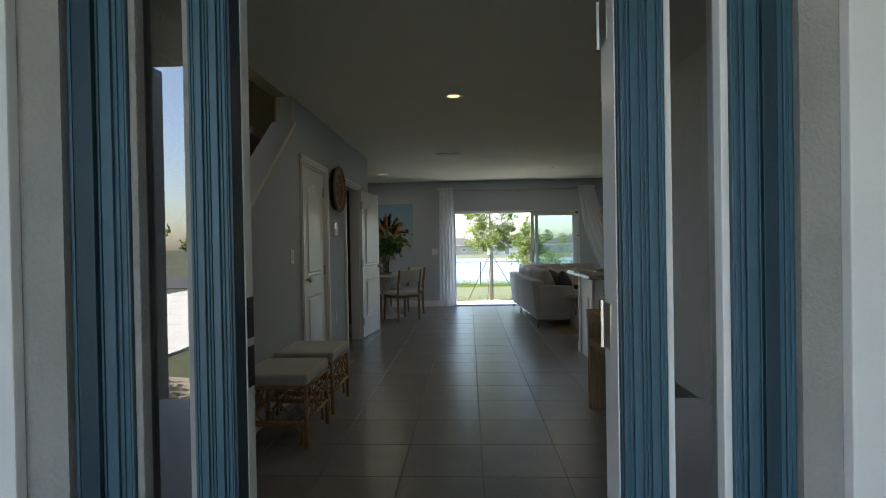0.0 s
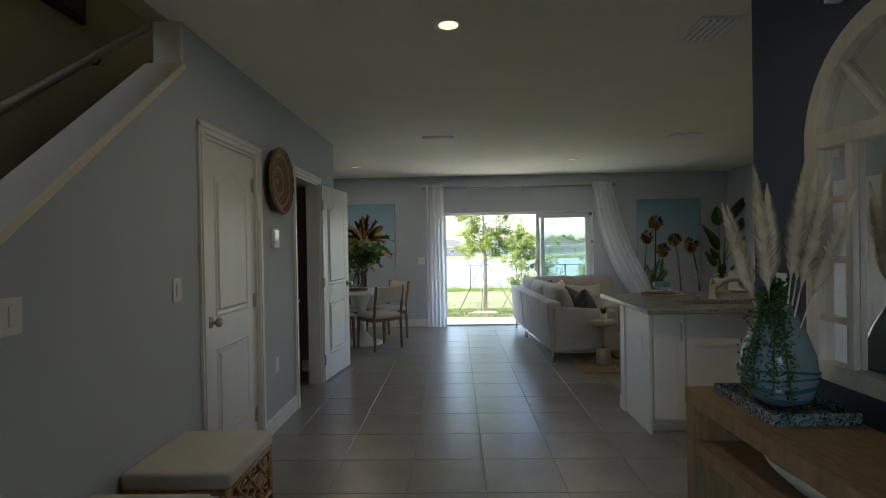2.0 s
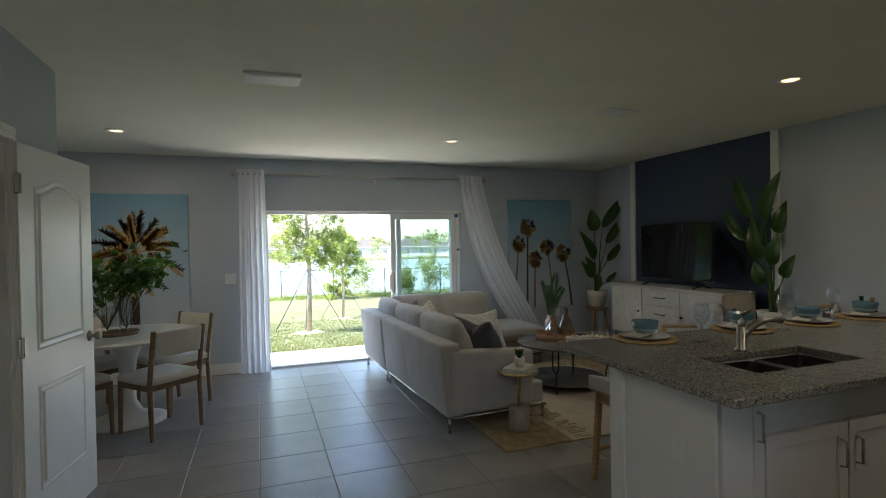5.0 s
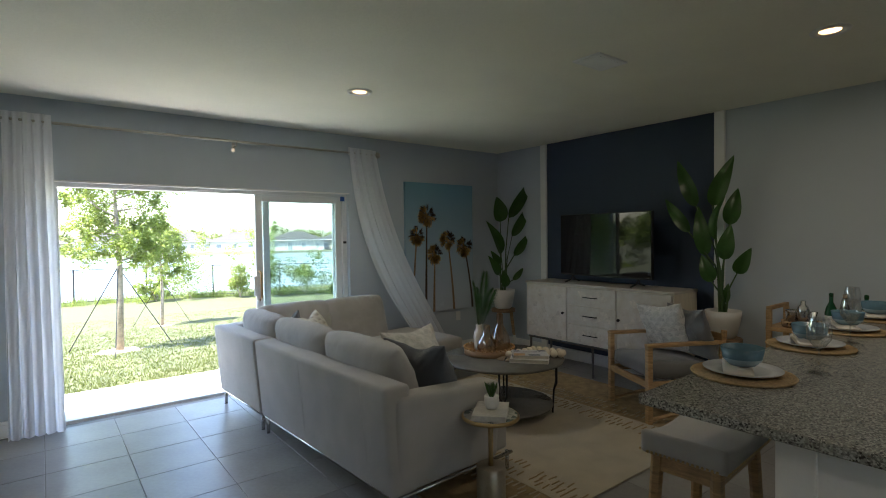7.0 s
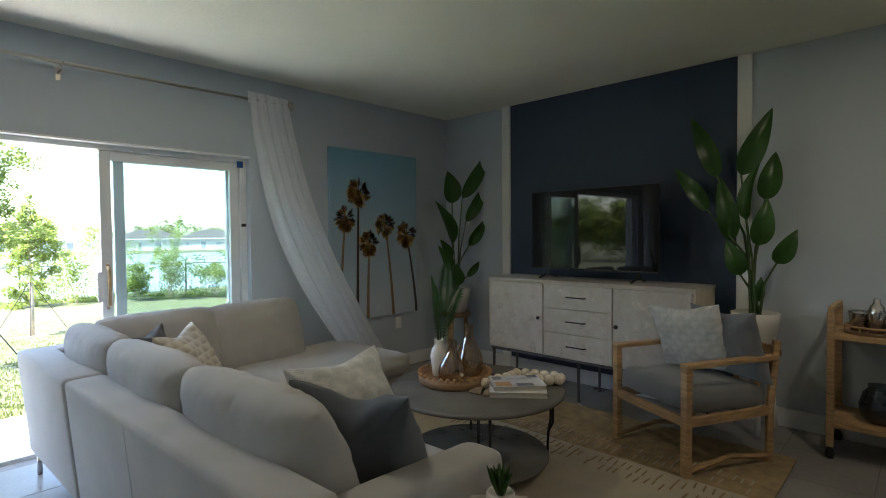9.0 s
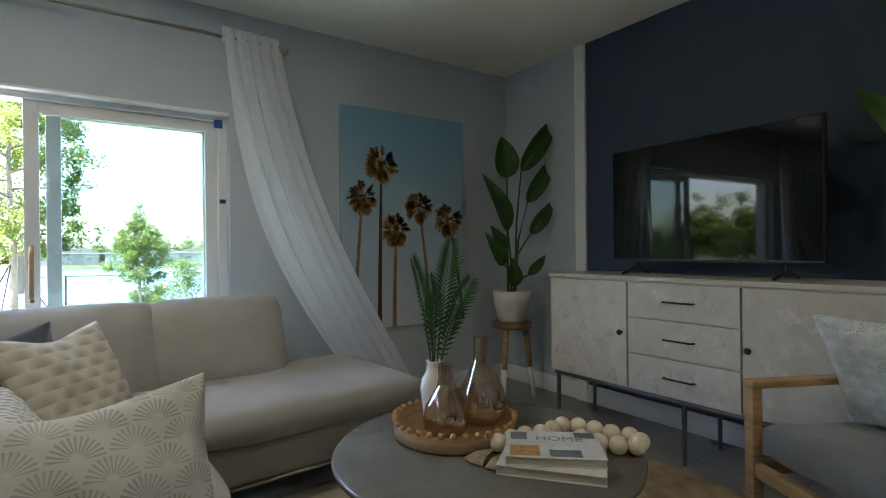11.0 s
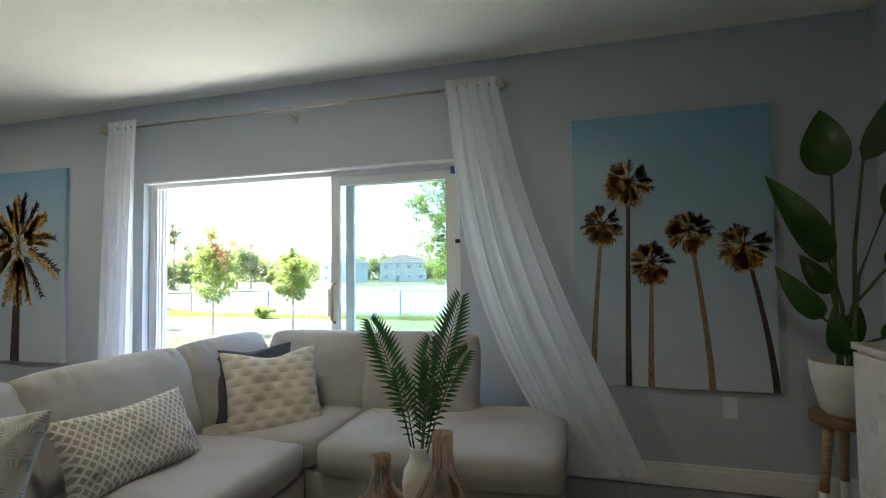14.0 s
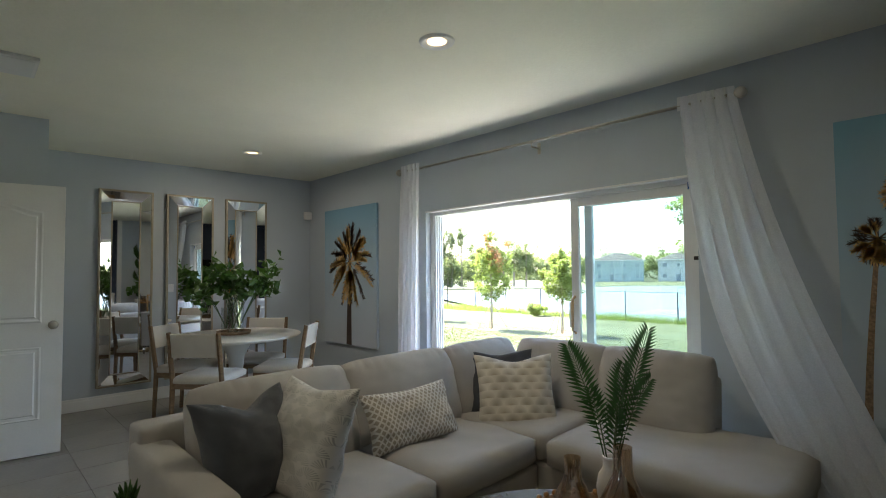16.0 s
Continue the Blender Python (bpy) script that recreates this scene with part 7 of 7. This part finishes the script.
M_BLUEGLAZE = mat("blue_glaze", (0.10, 0.19, 0.25), 0.2, vary=0.12, scale=12, fine=80, bump=0.02)
M_PALEBLUE = mat("pale_blue_glaze", (0.30, 0.42, 0.48), 0.25, vary=0.1, scale=12, fine=80)
M_PLATE = mat("white_plate", (0.60, 0.62, 0.65), 0.2, vary=0.03, scale=6)
M_CLEAR = glass("wine_glass", (0.93, 0.94, 0.94), ior=2.2)
GZ = 0.922
M_JUTE = wood("jute_braid", (0.36, 0.25, 0.12), 0.8, ring=25, axis=(3, 3, 3))


def setting(x, y):
    pm_ = thing("placemat", pose(x, y, GZ), "round woven jute placemat on the counter", "placemat", "placemats on the island")
    for k in range(20):
        r = 0.012 + 0.0086 * k
        part("coil", tube([(r * math.cos(2 * math.pi * i / 32), r * math.sin(2 * math.pi * i / 32), 0.005 + 0.0006 * math.sin(i * 2.3 + k)) for i in range(33)], 0.0052, 5), M_JUTE, pm_, "", True)
    pt = thing("dinner_plate", pose(x, y, GZ + 0.0125), "pale blue-white dinner plate on a placemat", "plate", "plates on the island")
    part("plate", lathe([(0, 0), (0.085, 0), (0.135, 0.012), (0.137, 0.016), (0.085, 0.006), (0, 0.006)], 40), M_PLATE, pt, "", True)
    nk = thing("napkin", pose(x - 0.02, y + 0.01, GZ + 0.033, 0, 0, 25), "folded white linen napkin under the bowl", "napkin", "napkins on the island")
    part("cloth", cushion(0.26, 0.10, 0.012, 0.3, 10, 0.002, x, 0.5), M_CREAM, nk, "", True)
    bl = thing("bowl", pose(x, y, GZ + 0.040), "blue glazed bowl with a pale foot", "bowl", "bowls on the island")
    part("foot", lathe([(0, 0), (0.045, 0), (0.066, 0.022), (0.068, 0.028)], 32), M_PALEBLUE, bl, "paler glazed lower half", True)
    part("bowl", lathe([(0.068, 0.028), (0.075, 0.068), (0.072, 0.069), (0.062, 0.028), (0, 0.014)], 32), M_BLUEGLAZE, bl, "", True)


def wine_glass(x, y):
    g = thing("wine_glass", pose(x, y, GZ), "clear stemmed wine glass", "wine glass", "wine glasses on the island")
    part("glass", lathe([(0.0, 0.002), (0.036, 0.0), (0.034, 0.003), (0.006, 0.008), (0.004, 0.03), (0.004, 0.09), (0.016, 0.10), (0.040, 0.135), (0.043, 0.165), (0.033, 0.215)], 28), M_CLEAR, g, "", True)


for x in (2.13, 2.88, 3.48, 4.06):
    setting(x, 6.68)
for x, y in ((2.37, 6.50), (3.13, 6.585), (3.82, 6.74)):
    wine_glass(x, y)

# ---- outdoors ----
LAKE_Z = -2.2


def ground_z(y):
    """The lawn falls from the patio, levels out towards the fence and drops into the lake."""
    return float(np.interp(y, (12.0, 17.0, 26.5, 29.0, 38.5, 42.0, 124.0, 132.0), (-0.15, -0.58, -1.64, -1.70, -1.72, -2.45, -2.45, -1.95)))


gy = [-600, -40, 0, 12, 14, 17, 20, 23, 26.5, 29, 34, 38.5, 40, 42, 60, 90, 124, 132, 160, 300, 1200]
gx = [-900, -120, -40, -15, -5, 0, 5, 15, 40, 120, 900]
gv = [(x, y, ground_z(y)) for y in gy for x in gx]
gf = [(j * len(gx) + i, j * len(gx) + i + 1, (j + 1) * len(gx) + i + 1, (j + 1) * len(gx) + i) for j in range(len(gy) - 1) for i in range(len(gx) - 1)]
gme = bpy.data.meshes.new("ground")
gme.from_pydata(gv, [], gf)
gme.materials.append(M_GRASS)
gme.shade_smooth()
tagged(new("ground", gme), "mown lawn falling gently to a lake", "ground", kind="structure")
structure("patio", box(-1.2, 3.6, 11.06, 12.0, -0.15, -0.02, 0.01), M_CONCRETE, "pale concrete patio slab", "patio")
lake = bmesh.new()
rim = []
for i in range(72):
    a = 2 * math.pi * i / 72
    c, s = math.cos(a), math.sin(a)
    x = 36 + 90 * math.copysign(abs(c) ** 0.55, c) + 1.5 * math.sin(5 * a)
    y = 83 + 43.5 * math.copysign(abs(s) ** 0.6, s) + 1.0 * math.sin(7 * a)
    rim.append(lake.verts.new((x, y, LAKE_Z)))
lake.faces.new(rim)
structure("water", lake, M_WATER, "calm lake reflecting the sky", "water")


def blades(name, spots, label, height=0.09, per=6, material=M_GRASS, seed=1, spread=0.05):
    """Upright blades in tufts at the given spots, as one mesh."""
    rnd = random.Random(seed)
    v, f = [], []
    for x, y, z in spots:
        for k in range(per):
            a, h = rnd.uniform(0, 6.28), height * rnd.uniform(0.5, 1.3)
            bx, by = x + rnd.uniform(-spread, spread), y + rnd.uniform(-spread, spread)
            w = 0.006 + 0.004 * rnd.random()
            dx, dy = math.cos(a) * w, math.sin(a) * w
            lx, ly = rnd.uniform(-0.4, 0.4) * h, rnd.uniform(-0.4, 0.4) * h
            i = len(v)
            v += [(bx - dx, by - dy, z), (bx + dx, by + dy, z), (bx + lx, by + ly, z + h)]
            f.append((i, i + 1, i + 2))
    me = bpy.data.meshes.new(name)
    me.from_pydata(v, [], f)
    me.materials.append(material)
    return tagged(new(name, me), label, "grass", kind="stuff")


rnd = random.Random(7)
lawn_spots = []
for _ in range(30000):
    y = 12.02 + 18.0 * rnd.random() ** 1.3
    lawn_spots.append((rnd.uniform(-1.05, 0.75) * (y - 8.0) + 1.3, y, ground_z(y)))
blades("grass", lawn_spots, "sunlit lawn grass behind the house", 0.032, 4, leaf_mat("grass_blade", (0.085, 0.098, 0.038), 0.8, through=0.4), 3, 0.08)


def foliage(center, radius, count, leaf, rnd, squash=1.0, gaps=0.35, clumps=16):
    """Leaves as small folded blades scattered through an uneven crown."""
    v, f = [], []
    cx, cy, cz = center
    blobs = [(rnd.gauss(0, radius * 0.42), rnd.gauss(0, radius * 0.42), rnd.gauss(0, radius * 0.5) * squash, radius * rnd.uniform(0.25, 0.5) * (16 / clumps) ** 0.33) for _ in range(clumps)]
    for _ in range(count):
        bx, by, bz, br = rnd.choice(blobs)
        d = Vector((rnd.gauss(0, 1), rnd.gauss(0, 1), rnd.gauss(0, 1))).normalized() * br * rnd.random() ** gaps
        p = Vector((cx + bx + d.x, cy + by + d.y, cz + bz + d.z * squash))
        ax = Vector((rnd.gauss(0, 1), rnd.gauss(0, 1), rnd.gauss(0.1, 0.7))).normalized()
        side = ax.cross(Vector((rnd.gauss(0, 1), rnd.gauss(0, 1), 1))).normalized()
        L, W = leaf * rnd.uniform(0.7, 1.4), leaf * rnd.uniform(0.28, 0.45)
        i = len(v)
        nrm = ax.cross(side) * W * 0.3
        v += [tuple(p), tuple(p + ax * L * 0.5 + side * W + nrm), tuple(p + ax * L), tuple(p + ax * L * 0.5 - side * W + nrm)]
        f += [(i, i + 1, i + 2), (i, i + 2, i + 3)]
    return v, f


def young_tree(x, y, height, crown, count, seed, label, low, leaf=0.06, trunk=0.04, material=M_TREELEAF):
    """A slim staked garden tree: tapered trunk, ascending limbs, an egg-shaped crown of small leaves in clumps, three guy straps."""
    rnd = random.Random(seed)
    t = thing("young_tree", pose(x, y, ground_z(y) - 0.01), label, "tree", "young garden trees")
    bm = tube([(0, 0, 0), (0.03, 0.01, height * 0.3), (-0.02, 0.02, height * 0.6), (0.02, 0, height * 0.95)], [trunk * 1.3, trunk, trunk * 0.6, trunk * 0.15], 9)
    v, f = [], []
    limbs = 22
    for k in range(limbs):
        u = k / (limbs - 1)
        z = low + 0.1 + (height - low - 0.5) * u * 0.9
        a = k * 2.4 + rnd.uniform(-0.4, 0.4)
        L = crown * rnd.uniform(0.7, 1.15) * math.sin(math.pi * (0.22 + 0.70 * u)) ** 0.8
        tip = (L * math.cos(a), L * math.sin(a), z + L * rnd.uniform(0.25, 0.7) - 0.15 * (1 - u))
        tube([(0, 0, z), (tip[0] * 0.5, tip[1] * 0.5, z + (tip[2] - z) * 0.35), tip], [trunk * 0.4, trunk * 0.25, trunk * 0.06], 5, bm)
        for q, share in ((1.0, 0.6), (0.5, 0.4)):
            c = (tip[0] * q, tip[1] * q, z + (tip[2] - z) * q)
            v2, f2 = foliage(c, crown * 0.34 * (0.8 + 0.4 * rnd.random()), int(count / limbs * share), leaf, rnd, 0.9, 0.45, 14)
            n0 = len(v)
            v += v2
            f += [tuple(i + n0 for i in tri) for tri in f2]
    v2, f2 = foliage((0, 0, height - 0.3), crown * 0.30, count // 16, leaf, rnd, 1.6, 0.5, 6)
    f += [tuple(i + len(v) for i in tri) for tri in f2]
    v += v2
    part("trunk", bm, M_BARK, t, "", True)
    raw_part("crown", v, f, material, t)
    for k in range(3):
        a = radians(20 + 120 * k)
        part("guy_strap", tube([(0.02 * math.cos(a), 0.02 * math.sin(a), low * 0.98), (low * 0.62 * math.cos(a), low * 0.62 * math.sin(a), 0.0)], 0.009, 5), M_BLACKMETAL, t, "dark guy strap")
    bm = lathe([(0, 0.05), (0.12, 0.045), (0.28, 0.03), (0.40, 0.012), (0.46, -0.03)], 26, wave=lambda u: 1 + 0.12 * math.sin(9 * u * 6.28) + 0.06 * math.sin(23 * u * 6.28))
    part("mulch", bm, M_BARK, t, "brown mulch ring")
    return t


M_AUTUMN = leaf_mat("autumn_leaf", (0.30, 0.15, 0.08), 0.5, through=0.4)
young_tree(1.10, 16.76, 4.7, 0.92, 27000, 11, "young leafy shade tree with guy straps on the lawn", 1.55, 0.046, 0.05)
young_tree(3.33, 26.3, 4.0, 0.75, 11000, 12, "slim young shade tree with guy straps on the lawn", 1.70, 0.065, 0.05)
red_tree = young_tree(-13.6, 27.2, 4.6, 0.95, 8000, 13, "young tree with reddish top leaves on the lawn", 1.5, 0.09, 0.05)
young_tree(-9.9, 28.0, 4.0, 0.85, 9000, 14, "young staked shade tree with pale green leaves", 1.6, 0.09, 0.05)
young_tree(-20.0, 28.6, 4.6, 0.9, 5000, 15, "young staked shade tree near the fence", 1.6, 0.09, 0.05)
raw_part("new_growth", *foliage((0, 0, 3.7), 0.85, 2400, 0.09, random.Random(5), 1.1, 0.5, 22), M_AUTUMN, red_tree, "reddish new leaves")


def bush(x, y, r, h, count, seed, label="leafy green shrub at the lawn's edge", leaf=0.07):
    rnd = random.Random(seed)
    b = thing("shrub", pose(x, y, ground_z(y)), label, "shrub", "shrubs by the lake")
    bm = bmesh.new()
    for k in range(5):
        a = k * 1.26
        tube([(0, 0, 0), (r * 0.4 * math.cos(a), r * 0.4 * math.sin(a), h * 0.6)], [0.015, 0.006], 5, bm)
    part("stems", bm, M_BARK, b)
    v, f = foliage((0, 0, h * 0.55), r, count, leaf, rnd, squash=h / (2 * r) * 1.0)
    v = [(x_, y_, max(0.0, z_)) for x_, y_, z_ in v]
    raw_part("leaves", v, f, M_TREELEAF, b)


def fence_y(x):
    return 36.6 if x < 6 else 36.6 - 0.55 * (x - 6)


for k, (x, r, h) in enumerate(((6.2, 1.2, 2.4), (8.4, 1.0, 2.0), (11.4, 1.3, 2.2), (13.2, 0.9, 1.6), (15.8, 1.1, 1.9), (4.6, 0.8, 1.2), (9.6, 0.8, 3.0), (-17.0, 0.7, 0.9))):
    bush(x, fence_y(x) - 0.9, r, h, 2200, 30 + k, leaf=0.11)
rnd = random.Random(9)
edge = []
for k in range(2200):
    x = rnd.uniform(-34, 24)
    y = fence_y(x) + rnd.gauss(0, 0.35)
    edge.append((x, y, ground_z(y)))
blades("reeds", edge, "tall weeds along the lake fence", 0.50, 9, M_TREELEAF, 5, 0.22)

fence = thing("chain_link_fence", pose(0, 36.6, ground_z(36.6)), "thin dark chain-link fence along the lake", "fence")
posts = [-36 + 3.1 * k for k in range(20)]
for x in posts:
    part("post", tube([(x, fence_y(x) - 36.6, -0.05), (x, fence_y(x) - 36.6, 1.75)], 0.035, 6), M_BLACKMETAL, fence)
for z in (0.15, 1.72):
    part("rail", tube([(-36, 0, z), (6, 0, z), (22.9, fence_y(22.9) - 36.6, z)], 0.016, 5), M_BLACKMETAL, fence)


def house(x, y, rz, w, d, storeys, material, label, seed=0):
    """A suburban house: walls, hip roof, windows, garden door and lanai opening."""
    h = 2.9 * storeys
    hs = thing("house", pose(x, y, -1.98, 0, 0, rz), label, "house", "houses across the lake")
    part("wall", box(-w / 2, w / 2, -d / 2, d / 2, 0, h), material, hs)
    bm = bmesh.new()
    o, rh = 0.5, 2.3
    quads(bm, [(-w / 2 - o, -d / 2 - o, h), (w / 2 + o, -d / 2 - o, h), (w / 2 + o, d / 2 + o, h), (-w / 2 - o, d / 2 + o, h), (-w / 2 + d / 2, 0, h + rh), (w / 2 - d / 2, 0, h + rh)],
          ((0, 1, 5, 4), (1, 2, 5), (2, 3, 4, 5), (3, 0, 4), (3, 2, 1, 0)))
    part("roof", bm, M_ROOF, hs, "grey shingle hip roof")
    part("fascia", box(-w / 2 - 0.45, w / 2 + 0.45, -d / 2 - 0.48, -d / 2 - 0.42, h - 0.18, h + 0.02), M_TRIM, hs)
    for s in range(storeys):
        for k in range(4):
            px = -w / 2 + w * (k + 0.5) / 4
            wide = 1.2 if (k + s + seed) % 3 else 0.8
            low, high = (0.1, 2.1) if (s == 0 and k == 1) else (1.0, 2.0)
            wf = part("window", box(px - wide / 2 - 0.08, px + wide / 2 + 0.08, -d / 2 - 0.05, -d / 2, 2.9 * s + low - 0.08, 2.9 * s + high + 0.08), M_TRIM, hs)
            part("pane", box(px - wide / 2, px + wide / 2, -d / 2 - 0.06, -d / 2 - 0.05, 2.9 * s + low, 2.9 * s + high), M_FARPANE, wf)
    return hs


M_FARPANE = mat("far_window_glass", (0.20, 0.23, 0.25), 0.2, vary=0.1, scale=2, fine=10)
M_ROOF = mat("shingle_roof", (0.040, 0.038, 0.037), 0.9, vary=0.15, scale=1, fine=12, bump=0.1)
M_HWHITE = mat("white_stucco", (0.46, 0.455, 0.44), 0.9, vary=0.04, scale=0.5, fine=8)
M_HGREEN = mat("sage_stucco", (0.40, 0.45, 0.44), 0.9, vary=0.05, scale=0.5, fine=8)
M_HBEIGE = mat("beige_stucco", (0.36, 0.325, 0.275), 0.9, vary=0.05, scale=0.5, fine=8)
for k, (bearing, far, w, st, m_, lab) in enumerate((
        (-27, 134, 12, 2, M_HGREEN, "two-storey sage green house across the lake"), (-20.5, 134, 12, 2, M_HWHITE, "two-storey white house across the lake"),
        (-1.5, 138, 14, 1, M_HBEIGE, "single-storey beige house across the lake"), (5, 130, 14, 1, M_HWHITE, "single-storey white house across the lake"),
        (11, 132, 13, 1, M_HWHITE, "single-storey white house across the lake"), (16.5, 130, 14, 1, M_HWHITE, "single-storey white house across the lake"),
        (22, 130, 13, 1, M_HWHITE, "single-storey white house across the lake"), (27.5, 132, 15, 1, M_HBEIGE, "single-storey beige house across the lake"),
        (33.5, 134, 15, 1, M_HWHITE, "single-storey white house across the lake"), (40, 134, 14, 2, M_HWHITE, "two-storey white house across the lake"))):
    a = radians(bearing)
    house(1 + far * 1.14 * math.sin(a), 7 + far * 1.14 * math.cos(a), -bearing, w * 1.1, 11, st, m_, lab, k)

woods_v, woods_f = [], []
rnd = random.Random(21)
for k in range(150):
    a = radians(-75 + 150 * k / 150 + rnd.uniform(-0.6, 0.6))
    r = rnd.uniform(172, 205)
    v, f = foliage((r * math.sin(a), 10 + r * math.cos(a), (1.6 if a < -0.25 else 0.2) + rnd.uniform(-0.8, 1.2)), rnd.uniform(3.4, 5.2) * (1.35 if a < -0.25 else 1.0), 900, 0.8, rnd, 0.8)
    n0 = len(woods_v)
    woods_v += [(x, y, max(-1.9, z)) for x, y, z in v]
    woods_f += [tuple(i + n0 for i in t) for t in f]
me = bpy.data.meshes.new("woods")
me.from_pydata(woods_v, [], woods_f)
me.materials.append(M_WOODSLEAF)
tagged(new("woods", me), "far belt of green trees beyond the houses", "woods", kind="stuff")
for k, (x, y, h, low) in enumerate(((-76.7, 82.6, 11.4, 0), (-73.8, 85.5, 13.8, 0), (-75.2, 84.0, 12.3, 0), (-78.5, 81.0, 12.8, 0), (-71.7, 87.6, 10.4, 1), (-67.2, 91.6, 9.0, 1), (-63.5, 94.6, 9.6, 1), (-81.0, 78.0, 10.0, 1), (-60.0, 97.0, 6.0, 1), (-70.0, 86.0, 7.0, 1), (-65.5, 93.0, 10.5, 1), (-58.0, 98.5, 8.0, 1), (-79.5, 79.5, 11.0, 1), (-76.0, 83.5, 9.5, 1), (-69.0, 90.0, 11.0, 1), (-55.0, 101.0, 7.5, 1))):
    rnd = random.Random(60 + k)
    t = thing("pine_tree", pose(x, y, -2.1), "broad leafy tree beyond the lake" if low else "tall thin pine tree beyond the lake", "tree", "trees beyond the lake")
    part("trunk", tube([(0, 0, 0), (0.15, 0, h * 0.5), (0, 0.1, h * 0.97)], [0.24, 0.15, 0.05], 7), M_BARK, t)
    if low:
        v, f = foliage((0, 0, h * 0.56), h * 0.34, 3600, 0.30, rnd, 1.0, 0.5, 30)
    else:
        v, f = foliage((0, 0, h * 0.80), h * 0.12, 1500, 0.28, rnd, 1.7, 0.5, 18)
        v2, f2 = foliage((rnd.uniform(-2, 2), 0, h * 0.20), h * 0.22, 1800, 0.30, rnd, 0.9, 0.5, 20)
        raw_part("undergrowth", [(x_, y_, max(0, z_)) for x_, y_, z_ in v2], f2, M_WOODSLEAF, t)
    raw_part("crown", [(x_, y_, max(0.2, z_)) for x_, y_, z_ in v], f, M_WOODSLEAF, t)

# a stand of big trees west of the garden, mirrored in the television
west_v, west_f = [], []
rnd = random.Random(23)
for k in range(34):
    a = radians(-84 + 31 * k / 33 + rnd.uniform(-0.6, 0.6))
    r = rnd.uniform(52, 66)
    v, f = foliage((r * math.sin(a), 8 + r * math.cos(a), 1.8 + rnd.uniform(-0.6, 1.6)), rnd.uniform(2.4, 3.6), 1500, 0.34, rnd, 1.0, 0.45, 24)
    n0 = len(west_v)
    west_v += [(x, y, max(ground_z(y), z)) for x, y, z in v]
    west_f += [tuple(i + n0 for i in t) for t in f]
me = bpy.data.meshes.new("west_woods")
me.from_pydata(west_v, [], west_f)
me.materials.append(M_TREELEAF)
tagged(new("west_woods", me), "stand of broad green trees beside the garden", "woods", kind="stuff")

# front garden and street trees, mirrored in the sidelights
front_bush = thing("shrub", pose(-2.95, -2.2, -0.15), "low dark shrub beside the porch", "shrub", "front garden shrubs")
v, f = foliage((0, 0, 0.35), 0.4, 1400, 0.06, random.Random(81), 0.9)
raw_part("leaves", [(a, b, max(0.0, c)) for a, b, c in v], f, M_TREELEAF, front_bush)
part("mulch", lathe([(0, 0.06), (0.4, 0.05), (0.7, -0.02)], 24), M_BARK, front_bush)
street_v, street_f = [], []
rnd = random.Random(82)
for k in range(46):
    v, f = foliage((-150 + 5.5 * k + rnd.uniform(-2, 2), -90 + rnd.uniform(-8, 8), 2.6), rnd.uniform(3.0, 4.8), 420, 0.8, rnd, 0.8)
    n0 = len(street_v)
    street_v += [(a, b, max(-0.2, c)) for a, b, c in v]
    street_f += [tuple(i + n0 for i in tri) for tri in f]
me = bpy.data.meshes.new("street_trees")
me.from_pydata(street_v, [], street_f)
me.materials.append(M_WOODSLEAF)
tagged(new("street_trees", me), "far row of green trees across the street", "woods", kind="stuff")

# ---- floor tiles, last ----
PITCH = 0.4525
TX0, TY0 = 0.455 - 5 * PITCH, 4.932 - 7 * PITCH
tile_bm = box(-PITCH / 2 + 0.002, PITCH / 2 - 0.002, -PITCH / 2 + 0.002, PITCH / 2 - 0.002, -0.006, 0.0, 0.0015, seg=1)
tile_me = bpy.data.meshes.new("tile")
tile_bm.to_mesh(tile_me)
tile_bm.free()
tile_me.materials.append(M_TILE)
floor_ob = bpy.data.objects["floor"]
rest_v, rest_f = [], []
for i in range(-2, 16):
    for j in range(-1, 21):
        x, y = TX0 + (i + 0.5) * PITCH, TY0 + (j + 0.5) * PITCH
        if not (-2.5 < x < 5.05 and 1.55 < y < 11.0):
            continue
        if -1.4 < x < 3.2:
            t = new("tile", tile_me)
            t.location = (x, y, 0)
            t.parent = floor_ob
        else:
            n0, h = len(rest_v), PITCH / 2 - 0.003
            rest_v += [(x - h, y - h, -0.001), (x + h, y - h, -0.001), (x + h, y + h, -0.001), (x - h, y + h, -0.001)]
            rest_f.append((n0, n0 + 1, n0 + 2, n0 + 3))
me = bpy.data.meshes.new("tiles_beyond")
me.from_pydata(rest_v, [], rest_f)
me.materials.append(M_TILE)
ob = tagged(new("tiles_beyond", me), kind="stuff")
ob.parent = floor_ob
